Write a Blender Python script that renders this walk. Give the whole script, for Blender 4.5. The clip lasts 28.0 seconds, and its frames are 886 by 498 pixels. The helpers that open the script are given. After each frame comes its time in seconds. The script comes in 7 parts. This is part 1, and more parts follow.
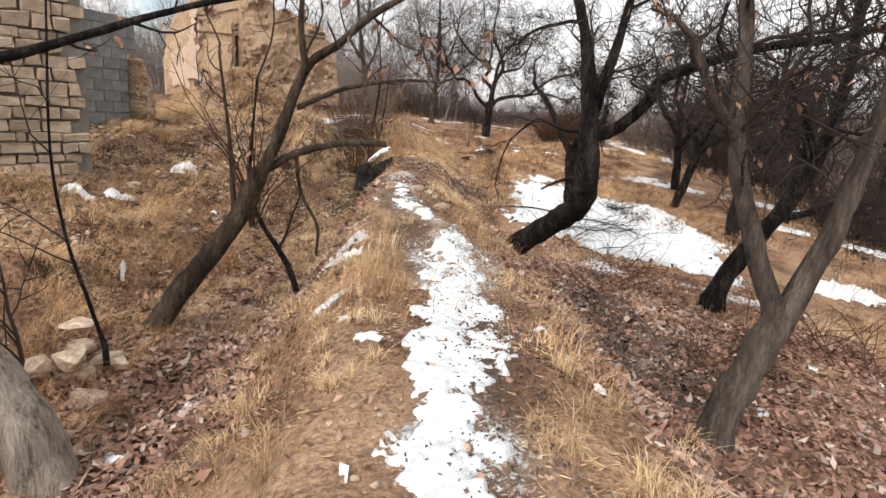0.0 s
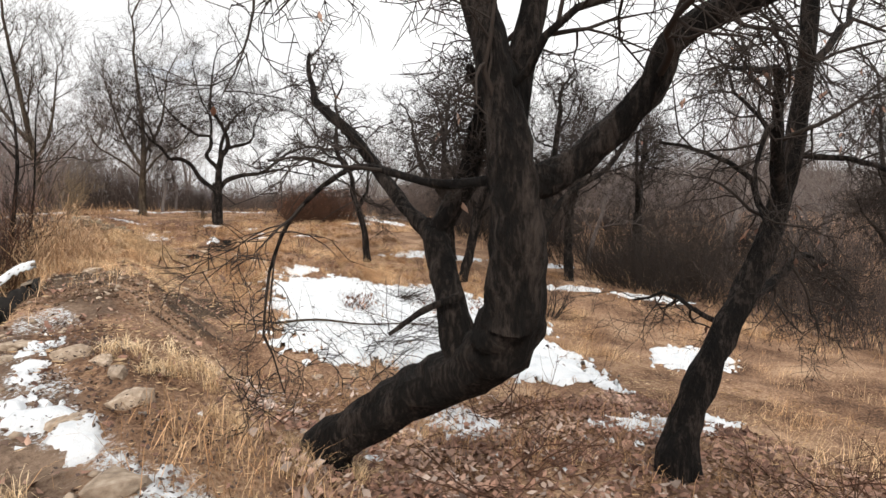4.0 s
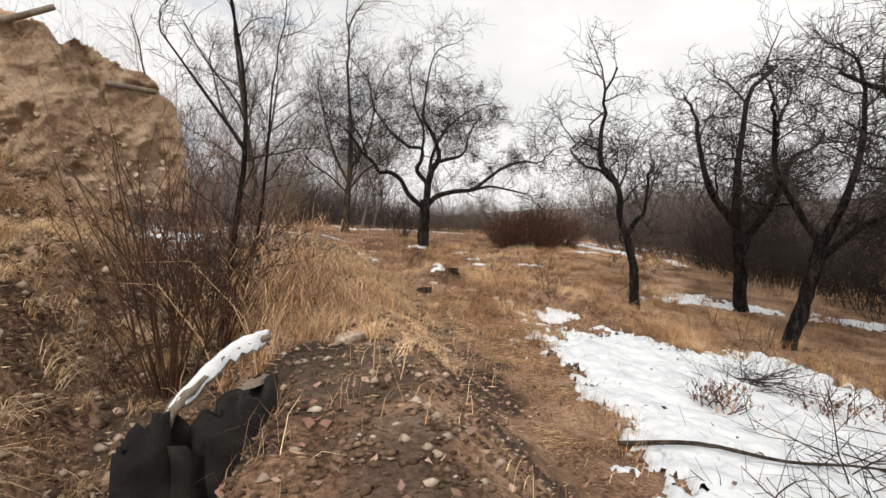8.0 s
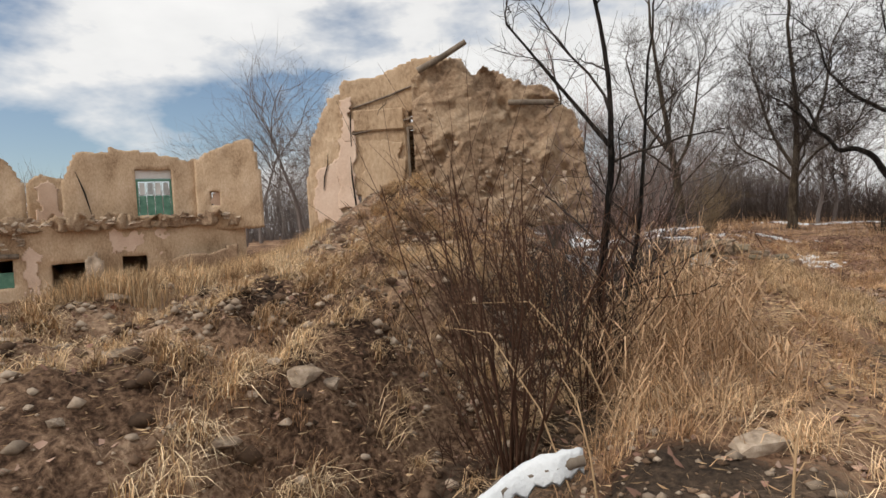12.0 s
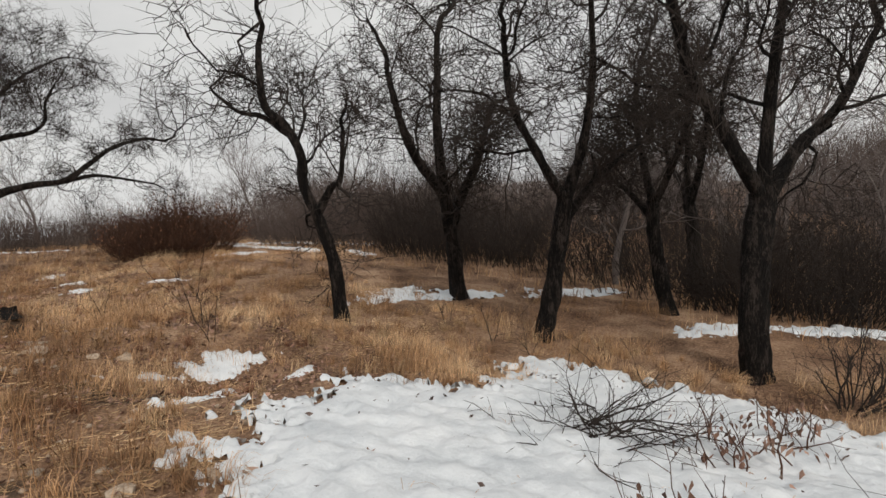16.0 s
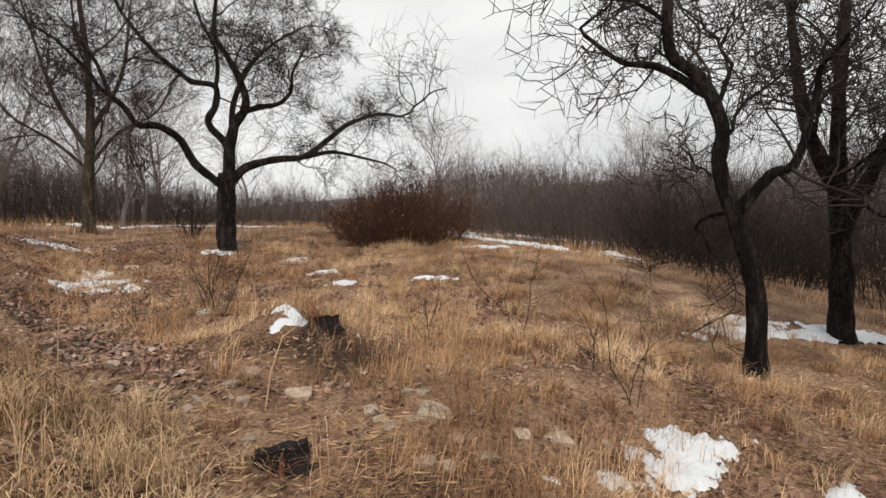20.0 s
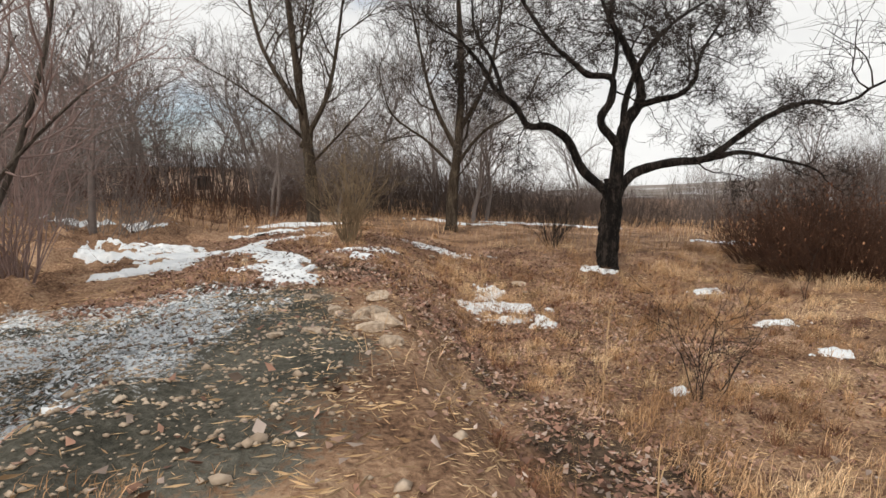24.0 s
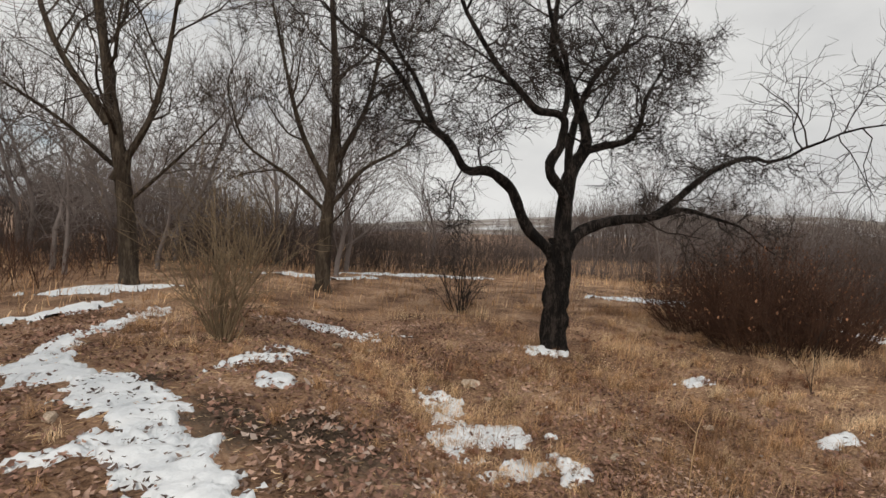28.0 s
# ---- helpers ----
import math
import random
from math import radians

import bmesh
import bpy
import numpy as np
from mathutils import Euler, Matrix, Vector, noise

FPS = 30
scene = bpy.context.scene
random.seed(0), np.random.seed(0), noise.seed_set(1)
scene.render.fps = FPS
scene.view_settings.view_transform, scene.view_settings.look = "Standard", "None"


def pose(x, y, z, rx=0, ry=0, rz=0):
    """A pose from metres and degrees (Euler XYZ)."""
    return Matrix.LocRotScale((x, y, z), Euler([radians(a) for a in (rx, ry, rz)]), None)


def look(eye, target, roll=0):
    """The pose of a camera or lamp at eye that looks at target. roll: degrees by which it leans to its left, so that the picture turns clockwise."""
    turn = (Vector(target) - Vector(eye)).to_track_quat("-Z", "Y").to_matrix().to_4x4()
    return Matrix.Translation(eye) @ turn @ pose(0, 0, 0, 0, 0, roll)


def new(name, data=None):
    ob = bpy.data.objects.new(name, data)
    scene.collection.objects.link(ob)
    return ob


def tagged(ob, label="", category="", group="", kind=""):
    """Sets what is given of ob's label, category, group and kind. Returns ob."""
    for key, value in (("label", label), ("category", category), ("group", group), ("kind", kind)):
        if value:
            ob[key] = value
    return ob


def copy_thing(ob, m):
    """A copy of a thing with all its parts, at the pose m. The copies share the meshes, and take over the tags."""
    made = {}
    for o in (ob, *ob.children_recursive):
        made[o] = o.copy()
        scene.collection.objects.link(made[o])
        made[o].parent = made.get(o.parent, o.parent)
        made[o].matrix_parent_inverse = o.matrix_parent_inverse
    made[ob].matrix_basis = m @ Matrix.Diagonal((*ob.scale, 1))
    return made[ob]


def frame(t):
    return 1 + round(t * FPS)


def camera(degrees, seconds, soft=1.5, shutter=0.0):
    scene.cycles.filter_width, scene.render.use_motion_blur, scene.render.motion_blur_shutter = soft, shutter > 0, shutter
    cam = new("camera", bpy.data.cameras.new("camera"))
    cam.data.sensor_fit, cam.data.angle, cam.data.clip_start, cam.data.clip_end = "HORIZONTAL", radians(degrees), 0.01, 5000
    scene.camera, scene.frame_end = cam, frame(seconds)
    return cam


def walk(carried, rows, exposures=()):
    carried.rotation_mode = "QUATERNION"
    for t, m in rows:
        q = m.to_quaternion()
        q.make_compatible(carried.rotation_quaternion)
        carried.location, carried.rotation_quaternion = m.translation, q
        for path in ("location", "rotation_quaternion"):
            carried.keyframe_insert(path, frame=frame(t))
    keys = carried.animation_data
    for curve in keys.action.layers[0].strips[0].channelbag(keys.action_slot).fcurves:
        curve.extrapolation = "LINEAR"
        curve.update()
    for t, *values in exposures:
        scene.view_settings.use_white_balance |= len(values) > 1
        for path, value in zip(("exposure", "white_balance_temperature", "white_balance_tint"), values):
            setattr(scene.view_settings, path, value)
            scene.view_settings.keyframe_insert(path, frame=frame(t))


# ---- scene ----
cam = camera(75.0, 28.0)
PATH = [
    (0, -0.839, 3.360, 2.019, 76.42, -3.69, -3.70),
    (0.5, -0.762, 3.926, 1.981, 78.95, -2.50, -7.59),
    (1, -0.634, 4.486, 1.950, 81.46, -1.72, -11.10),
    (1.5, -0.530, 5.087, 1.981, 82.06, -1.21, -12.03),
    (2, -0.450, 5.577, 1.989, 82.73, -1.15, -13.36),
    (2.5, -0.376, 6.087, 1.999, 83.77, 0.37, -18.65),
    (4.5, -0.225, 8.409, 1.757, 84.51, 0.57, -30.46),
    (5, -0.343, 8.888, 1.733, 83.64, -0.16, -30.31),
    (5.5, -0.454, 9.380, 1.692, 83.42, -0.70, -30.06),
    (6, -0.560, 10.013, 1.638, 83.33, -1.24, -29.65),
    (6.5, -0.624, 10.589, 1.655, 83.97, -1.41, -29.11),
    (7, -0.688, 11.256, 1.709, 84.11, -0.87, -27.43),
    (7.5, -0.742, 11.829, 1.822, 85.16, -1.55, -23.35),
    (8, -0.879, 12.566, 1.814, 87.04, -0.74, -13.10),
    (8.5, -1.021, 12.877, 1.904, 87.64, -0.37, 2.99),
    (9, -1.147, 12.940, 1.973, 87.68, -1.55, 20.80),
    (9.5, -1.141, 13.115, 1.960, 87.99, -1.63, 29.21),
    (10, -1.128, 13.543, 1.977, 88.95, -1.47, 32.91),
    (10.5, -1.013, 13.705, 1.939, 89.58, -0.99, 36.35),
    (11, -0.918, 13.800, 1.972, 89.93, -0.65, 36.83),
    (11.5, -0.776, 14.008, 1.946, 89.84, 0.41, 34.54),
    (12, -0.567, 14.095, 1.939, 87.94, 3.24, 28.07),
    (12.5, -0.482, 14.300, 1.940, 85.54, 5.78, 15.80),
    (13, -0.483, 14.753, 1.895, 84.67, 5.98, -0.37),
    (13.5, -0.454, 15.142, 1.905, 83.20, 5.54, -20.22),
    (15.5, 1.146, 16.669, 1.412, 85.53, 5.12, -48.37),
    (16, 1.155, 17.108, 1.422, 86.12, 4.50, -46.74),
    (16.5, 1.078, 17.547, 1.413, 86.58, 3.84, -44.78),
    (17, 0.946, 18.075, 1.422, 87.26, 3.37, -42.10),
    (17.5, 0.859, 18.523, 1.460, 87.66, 2.92, -39.32),
    (18, 0.723, 19.040, 1.569, 87.38, 2.49, -36.34),
    (18.5, 0.731, 19.418, 1.600, 87.27, 1.88, -34.50),
    (19, 0.637, 19.922, 1.638, 86.50, 0.93, -34.19),
    (19.5, 0.589, 20.488, 1.638, 86.36, 1.01, -34.02),
    (20, 0.579, 21.058, 1.636, 85.89, 1.29, -32.56),
    (20.5, 0.280, 21.050, 1.800, 86.00, 1.45, -27.50),
    (21, -0.143, 21.195, 2.050, 85.34, 1.87, -23.94),
    (21.5, -0.370, 21.715, 2.171, 84.66, 1.26, -19.63),
    (22, -0.521, 22.222, 2.165, 84.80, 0.35, -14.63),
    (22.5, -0.760, 22.555, 2.237, 84.53, -0.25, -9.67),
    (24.5, -1.005, 24.612, 2.226, 84.64, -0.75, -3.76),
    (25, -1.240, 25.237, 2.424, 83.97, -1.14, -1.42),
    (25.5, -1.425, 25.789, 2.473, 83.78, -1.60, 0.55),
    (26, -1.636, 26.242, 2.658, 84.16, -2.53, 0.40),
    (26.5, -1.822, 26.689, 2.740, 85.61, -1.92, -9.68),
    (27, -1.897, 27.091, 2.708, 86.76, -1.97, -21.43),
    (27.5, -2.016, 27.362, 2.715, 87.67, -2.47, -26.87),
    (28, -2.175, 27.700, 2.689, 88.22, -1.45, -23.88),
]
walk(cam, [(t, pose(x, y, z, rx, ry, rz)) for t, x, y, z, rx, ry, rz in PATH],
     exposures=[(0.0, 0.6, 6600, 10), (6.0, 0.44, 6650, 10), (7.5, 0.32, 6700, 10), (8.4, 0.12, 6700, 10), (9.0, -0.14, 6700, 9), (9.6, -0.06, 6700, 9), (11.0, 0.05, 6700, 10), (13.0, 0.12, 6600, 9), (16.0, -0.24, 6650, 9), (18.0, -0.14, 6650, 9), (20.0, 0.1, 6600, 9), (22.0, 0.05, 6700, 9), (25.0, 0.26, 6700, 9), (27.0, 0.22, 6700, 9), (28.0, -0.13, 6700, 9)])

# ---- world and sun ----
SUN_EL, SUN_AZ = radians(38), radians(210)
world = bpy.data.worlds.new("overcast_sky")
scene.world = world
world.use_nodes = True
wn, wl = world.node_tree.nodes, world.node_tree.links
wn.clear()
w_out = wn.new("ShaderNodeOutputWorld")
w_bg = wn.new("ShaderNodeBackground")
w_sky = wn.new("ShaderNodeTexSky")
w_sky.sky_type, w_sky.sun_disc = "NISHITA", False
w_sky.sun_elevation, w_sky.sun_rotation = SUN_EL, SUN_AZ
w_scale = wn.new("ShaderNodeVectorMath")
w_scale.operation = "SCALE"
w_scale.inputs["Scale"].default_value = 0.11
w_tc = wn.new("ShaderNodeTexCoord")
w_map = wn.new("ShaderNodeMapping")
w_map.inputs["Scale"].default_value = (1.6, 1.6, 3.6)
w_map.inputs["Location"].default_value = (0.35, 0.2, 0.0)
w_noise = wn.new("ShaderNodeTexNoise")
w_noise.inputs["Scale"].default_value = 1.7
w_noise.inputs["Detail"].default_value = 6
w_noise.inputs["Roughness"].default_value = 0.55
w_dot = wn.new("ShaderNodeVectorMath")
w_dot.operation = "DOT_PRODUCT"
w_dot.inputs[1].default_value = (-0.80, 0.50, 0.12)
w_add = wn.new("ShaderNodeMath")
w_add.operation = "MULTIPLY_ADD"
w_add.inputs[1].default_value = -0.36
w_ramp = wn.new("ShaderNodeValToRGB")
w_ramp.color_ramp.elements[0].position = 0.08
w_ramp.color_ramp.elements[1].position = 0.22
w_tone = wn.new("ShaderNodeValToRGB")
w_tone.color_ramp.elements[0].position, w_tone.color_ramp.elements[0].color = 0.3, (0.66, 0.67, 0.69, 1)
w_tone.color_ramp.elements[1].position, w_tone.color_ramp.elements[1].color = 0.72, (0.90, 0.905, 0.91, 1)
w_mix = wn.new("ShaderNodeMix")
w_mix.data_type = "RGBA"
wl.new(w_tc.outputs["Generated"], w_map.inputs["Vector"])
wl.new(w_map.outputs["Vector"], w_noise.inputs["Vector"])
wl.new(w_tc.outputs["Generated"], w_dot.inputs[0])
wl.new(w_dot.outputs["Value"], w_add.inputs[0])
wl.new(w_noise.outputs["Fac"], w_add.inputs[2])
wl.new(w_add.outputs["Value"], w_ramp.inputs["Fac"])
wl.new(w_noise.outputs["Fac"], w_tone.inputs["Fac"])
wl.new(w_sky.outputs["Color"], w_scale.inputs[0])
wl.new(w_ramp.outputs["Color"], w_mix.inputs["Factor"])
wl.new(w_scale.outputs["Vector"], w_mix.inputs["A"])
wl.new(w_tone.outputs["Color"], w_mix.inputs["B"])
wl.new(w_mix.outputs["Result"], w_bg.inputs["Color"])
wl.new(w_bg.outputs["Background"], w_out.inputs["Surface"])

sun_data = bpy.data.lights.new("sun", "SUN")
sun_data.energy, sun_data.angle, sun_data.color = 1.9, radians(14), (1.0, 0.95, 0.88)
sun = new("sun", sun_data)
sun.matrix_world = look((0, 0, 0), (-math.sin(SUN_AZ) * math.cos(SUN_EL), -math.cos(SUN_AZ) * math.cos(SUN_EL), -math.sin(SUN_EL)))


# ---- materials ----
def material(name, colors, scale=3.0, fine=40.0, rough=0.9, bump=0.3, island=0.0, perobj=0.0, stretch=(1, 1, 1), detail=6, metal=0.0, dist=0.02, grit=0.35):
    """Two scales of noise over a ramp of colours, with relief. island / perobj: brightness change from piece to piece."""
    m = bpy.data.materials.new(name)
    m.use_nodes = True
    n, l = m.node_tree.nodes, m.node_tree.links
    b = n["Principled BSDF"]
    b.inputs["Roughness"].default_value, b.inputs["Metallic"].default_value = rough, metal
    b.inputs["Specular IOR Level"].default_value = 0.25
    tc, mp = n.new("ShaderNodeTexCoord"), n.new("ShaderNodeMapping")
    mp.inputs["Scale"].default_value = stretch
    l.new(tc.outputs["Object"], mp.inputs["Vector"])
    big, small = n.new("ShaderNodeTexNoise"), n.new("ShaderNodeTexNoise")
    big.inputs["Scale"].default_value, big.inputs["Detail"].default_value = scale, detail
    small.inputs["Scale"].default_value, small.inputs["Detail"].default_value, small.inputs["Roughness"].default_value = fine, 5, 0.65
    for t in (big, small):
        l.new(mp.outputs["Vector"], t.inputs["Vector"])
    add = n.new("ShaderNodeMath")
    add.operation = "MULTIPLY_ADD"
    add.inputs[1].default_value = grit
    l.new(small.outputs["Fac"], add.inputs[0])
    sub = n.new("ShaderNodeMath")
    sub.operation = "MULTIPLY_ADD"
    sub.inputs[1].default_value, sub.inputs[2].default_value = 0.9, 0.05 - 0.5 * grit
    l.new(big.outputs["Fac"], sub.inputs[0])
    l.new(sub.outputs["Value"], add.inputs[2])
    ramp = n.new("ShaderNodeValToRGB")
    el = ramp.color_ramp.elements
    for k, c in enumerate(colors):
        pos = 0.28 + 0.44 * k / max(1, len(colors) - 1)
        e = el[k] if k < 2 else el.new(pos)
        e.position, e.color = pos, (*c, 1)
    l.new(add.outputs["Value"], ramp.inputs["Fac"])
    last = ramp.outputs["Color"]
    for amount, node, out in ((island, "ShaderNodeNewGeometry", "Random Per Island"), (perobj, "ShaderNodeObjectInfo", "Random")):
        if amount:
            g, hv, mr = n.new(node), n.new("ShaderNodeHueSaturation"), n.new("ShaderNodeMapRange")
            mr.inputs["To Min"].default_value, mr.inputs["To Max"].default_value = 1 - amount, 1 + amount
            l.new(g.outputs[out], mr.inputs["Value"])
            l.new(mr.outputs["Result"], hv.inputs["Value"])
            l.new(last, hv.inputs["Color"])
            last = hv.outputs["Color"]
    l.new(last, b.inputs["Base Color"])
    if bump:
        bp = n.new("ShaderNodeBump")
        bp.inputs["Strength"].default_value, bp.inputs["Distance"].default_value = bump, dist
        l.new(add.outputs["Value"], bp.inputs["Height"])
        l.new(bp.outputs["Normal"], b.inputs["Normal"])
    return m


M_SNOW = material("snow", [(0.58, 0.61, 0.64), (0.74, 0.765, 0.79), (0.82, 0.835, 0.85)], 2.5, 24, 0.75, 1.0, dist=0.04)
M_GRASS = material("dry_grass", [(0.13, 0.068, 0.036), (0.28, 0.155, 0.08), (0.50, 0.30, 0.16), (0.76, 0.53, 0.32), (0.86, 0.66, 0.44)], 0.7, 4, 0.8, 0, island=0.5)
M_STRAW = material("straw", [(0.22, 0.135, 0.075), (0.40, 0.26, 0.145), (0.64, 0.455, 0.27), (0.82, 0.65, 0.44)], 0.9, 5, 0.8, 0, island=0.5)
M_REED = material("bleached_reed", [(0.25, 0.14, 0.075), (0.50, 0.325, 0.19), (0.74, 0.545, 0.35)], 0.8, 5, 0.7, 0, island=0.5)
M_BARK_BROWN = material("brown_mossy_bark", [(0.018, 0.013, 0.009), (0.055, 0.04, 0.028), (0.12, 0.095, 0.07)], 7, 34, 0.95, 1.0, stretch=(1, 1, 0.25), dist=0.06, grit=0.8)
M_PALELEAF = material("bleached_leaf", [(0.22, 0.16, 0.13), (0.40, 0.31, 0.26), (0.60, 0.50, 0.44)], 1.2, 9, 0.75, 0, island=0.4)
M_LEAF = material("dead_leaf", [(0.10, 0.052, 0.04), (0.25, 0.14, 0.10), (0.50, 0.35, 0.27)], 1.2, 9, 0.75, 0, island=0.6)
# palest stop: grey-brown patches, raised to paint light caught on bark ridges
M_BARK = material("dark_bark", [(0.002, 0.0015, 0.0012), (0.011, 0.008, 0.0065), (0.065, 0.05, 0.042)], 9, 42, 0.95, 1.0, stretch=(1, 1, 0.3), dist=0.09, grit=0.9)
M_BARK_GREY = material("grey_bark", [(0.03, 0.023, 0.019), (0.085, 0.068, 0.056), (0.19, 0.158, 0.135)], 6, 40, 0.95, 1.0, stretch=(1, 1, 0.2), dist=0.05, grit=0.7)
M_TWIG = material("twig", [(0.022, 0.017, 0.014), (0.05, 0.038, 0.032)], 3, 20, 0.9, 0)
# grey bark of the far trees, paled so the colour carries distance haze
M_TWIG_HAZED = material("hazed_far_twig", [(0.13, 0.108, 0.1), (0.25, 0.21, 0.195)], 0.3, 5, 0.95, 0)
M_SCRUB = material("brown_scrub", [(0.05, 0.037, 0.032), (0.13, 0.098, 0.085)], 0.3, 5, 0.95, 0, island=0.35)
M_TWIG_RED = material("red_twig", [(0.045, 0.022, 0.014), (0.11, 0.055, 0.034)], 2, 10, 0.9, 0, island=0.3)
M_TWIG_PINK = material("pink_twig", [(0.19, 0.135, 0.122), (0.36, 0.255, 0.23)], 2, 10, 0.9, 0)
M_BARK_PALE = material("pale_furrowed_bark", [(0.12, 0.10, 0.085), (0.36, 0.305, 0.26), (0.52, 0.45, 0.39)], 7, 30, 0.95, 1.0, stretch=(1.6, 1.6, 0.22), dist=0.08, grit=0.7)
M_OSIER = material("olive_osier", [(0.10, 0.07, 0.042), (0.20, 0.145, 0.09), (0.32, 0.24, 0.155)], 3, 20, 0.85, 0, island=0.3)
M_RUST = material("rusty_weed", [(0.10, 0.042, 0.025), (0.22, 0.10, 0.055), (0.38, 0.20, 0.115)], 0.9, 6, 0.85, 0, island=0.45)
M_STONE = material("field_stone", [(0.20, 0.15, 0.11), (0.36, 0.28, 0.21), (0.50, 0.41, 0.325)], 4, 45, 0.9, 0.5, island=0.2, perobj=0.25)
M_WALLSTONE = material("wall_stone", [(0.12, 0.088, 0.062), (0.25, 0.188, 0.136), (0.39, 0.305, 0.232)], 4, 45, 0.92, 0.8, perobj=0.4, dist=0.03)
M_REDSTONE = material("reddish_stone", [(0.10, 0.06, 0.046), (0.19, 0.118, 0.088), (0.30, 0.20, 0.155)], 5, 45, 0.92, 0.8, perobj=0.3, dist=0.03)
M_GREENSTONE = material("lichen_stone", [(0.10, 0.08, 0.052), (0.20, 0.162, 0.113), (0.31, 0.26, 0.195)], 5, 45, 0.92, 0.8, perobj=0.3, dist=0.03)
# earth colour, darkened to add deep shade to the smooth bank
M_CLOD = material("earth_clod", [(0.03, 0.018, 0.012), (0.12, 0.075, 0.048), (0.27, 0.18, 0.12)], 3, 30, 0.95, 0.8, island=0.35)
M_DARKLEAF = material("wet_leaf", [(0.035, 0.024, 0.02), (0.09, 0.06, 0.05), (0.2, 0.145, 0.12)], 1.2, 9, 0.7, 0, island=0.5)
M_MUD = material("mud_wall", [(0.18, 0.118, 0.075), (0.30, 0.202, 0.132), (0.42, 0.30, 0.2), (0.54, 0.41, 0.29)], 1.3, 18, 0.95, 1.0, detail=9, grit=0.7, dist=0.06)
M_PLASTER = material("clay_plaster", [(0.29, 0.192, 0.118), (0.47, 0.335, 0.218), (0.57, 0.42, 0.285), (0.67, 0.52, 0.375)], 0.9, 14, 0.92, 0.8, detail=10, grit=0.7, dist=0.04, stretch=(1.3, 1.3, 0.8))
M_PINK = material("pale_plaster", [(0.58, 0.42, 0.315), (0.70, 0.525, 0.41), (0.78, 0.62, 0.50)], 1.6, 20, 0.9, 0.4, grit=0.6)
M_BLOCK = material("cement_block", [(0.13, 0.13, 0.125), (0.19, 0.19, 0.185), (0.24, 0.24, 0.235)], 5, 90, 0.95, 0.4, perobj=0.15)
M_MORTAR = material("mortar", [(0.17, 0.155, 0.135), (0.27, 0.25, 0.22)], 6, 60, 0.95, 0.5)
M_BRICK = material("yellow_brick", [(0.42, 0.27, 0.12), (0.55, 0.38, 0.19)], 6, 60, 0.9, 0.3)
M_GREEN = material("green_paint", [(0.075, 0.19, 0.14), (0.12, 0.27, 0.20), (0.18, 0.34, 0.26)], 5, 40, 0.6, 0.15)
M_WOOD = material("weathered_wood", [(0.09, 0.07, 0.055), (0.2, 0.16, 0.125), (0.32, 0.265, 0.21)], 5, 40, 0.9, 0.5, stretch=(1, 1, 0.2))
# char of the stumps; the same black stands for shade in cracks and openings
M_DARK = material("char_and_shade_black", [(0.006, 0.005, 0.005), (0.014, 0.012, 0.011), (0.03, 0.026, 0.022)], 8, 60, 0.85, 0.9)
M_WHITE = material("white_paint", [(0.62, 0.62, 0.6), (0.78, 0.78, 0.77)], 3, 30, 0.6, 0.1)
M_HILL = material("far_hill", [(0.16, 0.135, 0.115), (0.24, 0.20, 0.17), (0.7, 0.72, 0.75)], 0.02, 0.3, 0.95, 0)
M_GLASS = material("dusty_glass", [(0.35, 0.37, 0.37), (0.5, 0.52, 0.52)], 8, 60, 0.25, 0.05)
M_ROOF = material("far_roof", [(0.45, 0.47, 0.5), (0.62, 0.64, 0.66)], 0.6, 5, 0.7, 0.1)


# ---- mesh helpers ----
def part(name, bm, mat, parent=None, label="", smooth=False):
    me = bpy.data.meshes.new(name)
    bm.to_mesh(me)
    bm.free()
    me.materials.append(mat)
    if smooth:
        me.polygons.foreach_set("use_smooth", [True] * len(me.polygons))
    ob = new(name, me)
    if parent:
        ob.parent = parent
    if label:
        tagged(ob, label)
    return ob


def raw_mesh(name, verts, polys, mats, smooth=False, slot=None):
    """A mesh from arrays: polys is a list of index arrays (n x 3 or n x 4)."""
    me = bpy.data.meshes.new(name)
    verts = np.asarray(verts, np.float32)
    me.vertices.add(len(verts))
    me.vertices.foreach_set("co", verts.ravel())
    polys = [np.asarray(p, np.int32) for p in polys if len(p)]
    loops = np.concatenate([p.ravel() for p in polys])
    sizes = np.concatenate([np.full(len(p), p.shape[1], np.int32) for p in polys])
    me.loops.add(len(loops))
    me.loops.foreach_set("vertex_index", loops)
    me.polygons.add(len(sizes))
    me.polygons.foreach_set("loop_start", np.concatenate([[0], np.cumsum(sizes)[:-1]]).astype(np.int32))
    me.polygons.foreach_set("loop_total", sizes)
    if smooth:
        me.polygons.foreach_set("use_smooth", np.ones(len(sizes), bool))
    for m in mats if isinstance(mats, (list, tuple)) else [mats]:
        me.materials.append(m)
    if slot is not None:
        me.polygons.foreach_set("material_index", np.asarray(slot, np.int32))
    me.update(calc_edges=True)
    return me


def thing(name, label, category, at=(0, 0, 0), rz=0.0, group="", kind=""):
    ob = new(name)
    ob.matrix_world = pose(*at, 0, 0, rz)
    return tagged(ob, label, category, group, kind)


# ---- smooth noise over the plan ----
def lattice(ix, iy, seed):
    h = (ix.astype(np.int64) * 374761393 + iy.astype(np.int64) * 668265263 + seed * 974634777) & 0x7FFFFFFF
    h = ((h ^ (h >> 13)) * 1274126177) & 0x7FFFFFFF
    return ((h ^ (h >> 16)) & 0xFFFF) / 65535.0


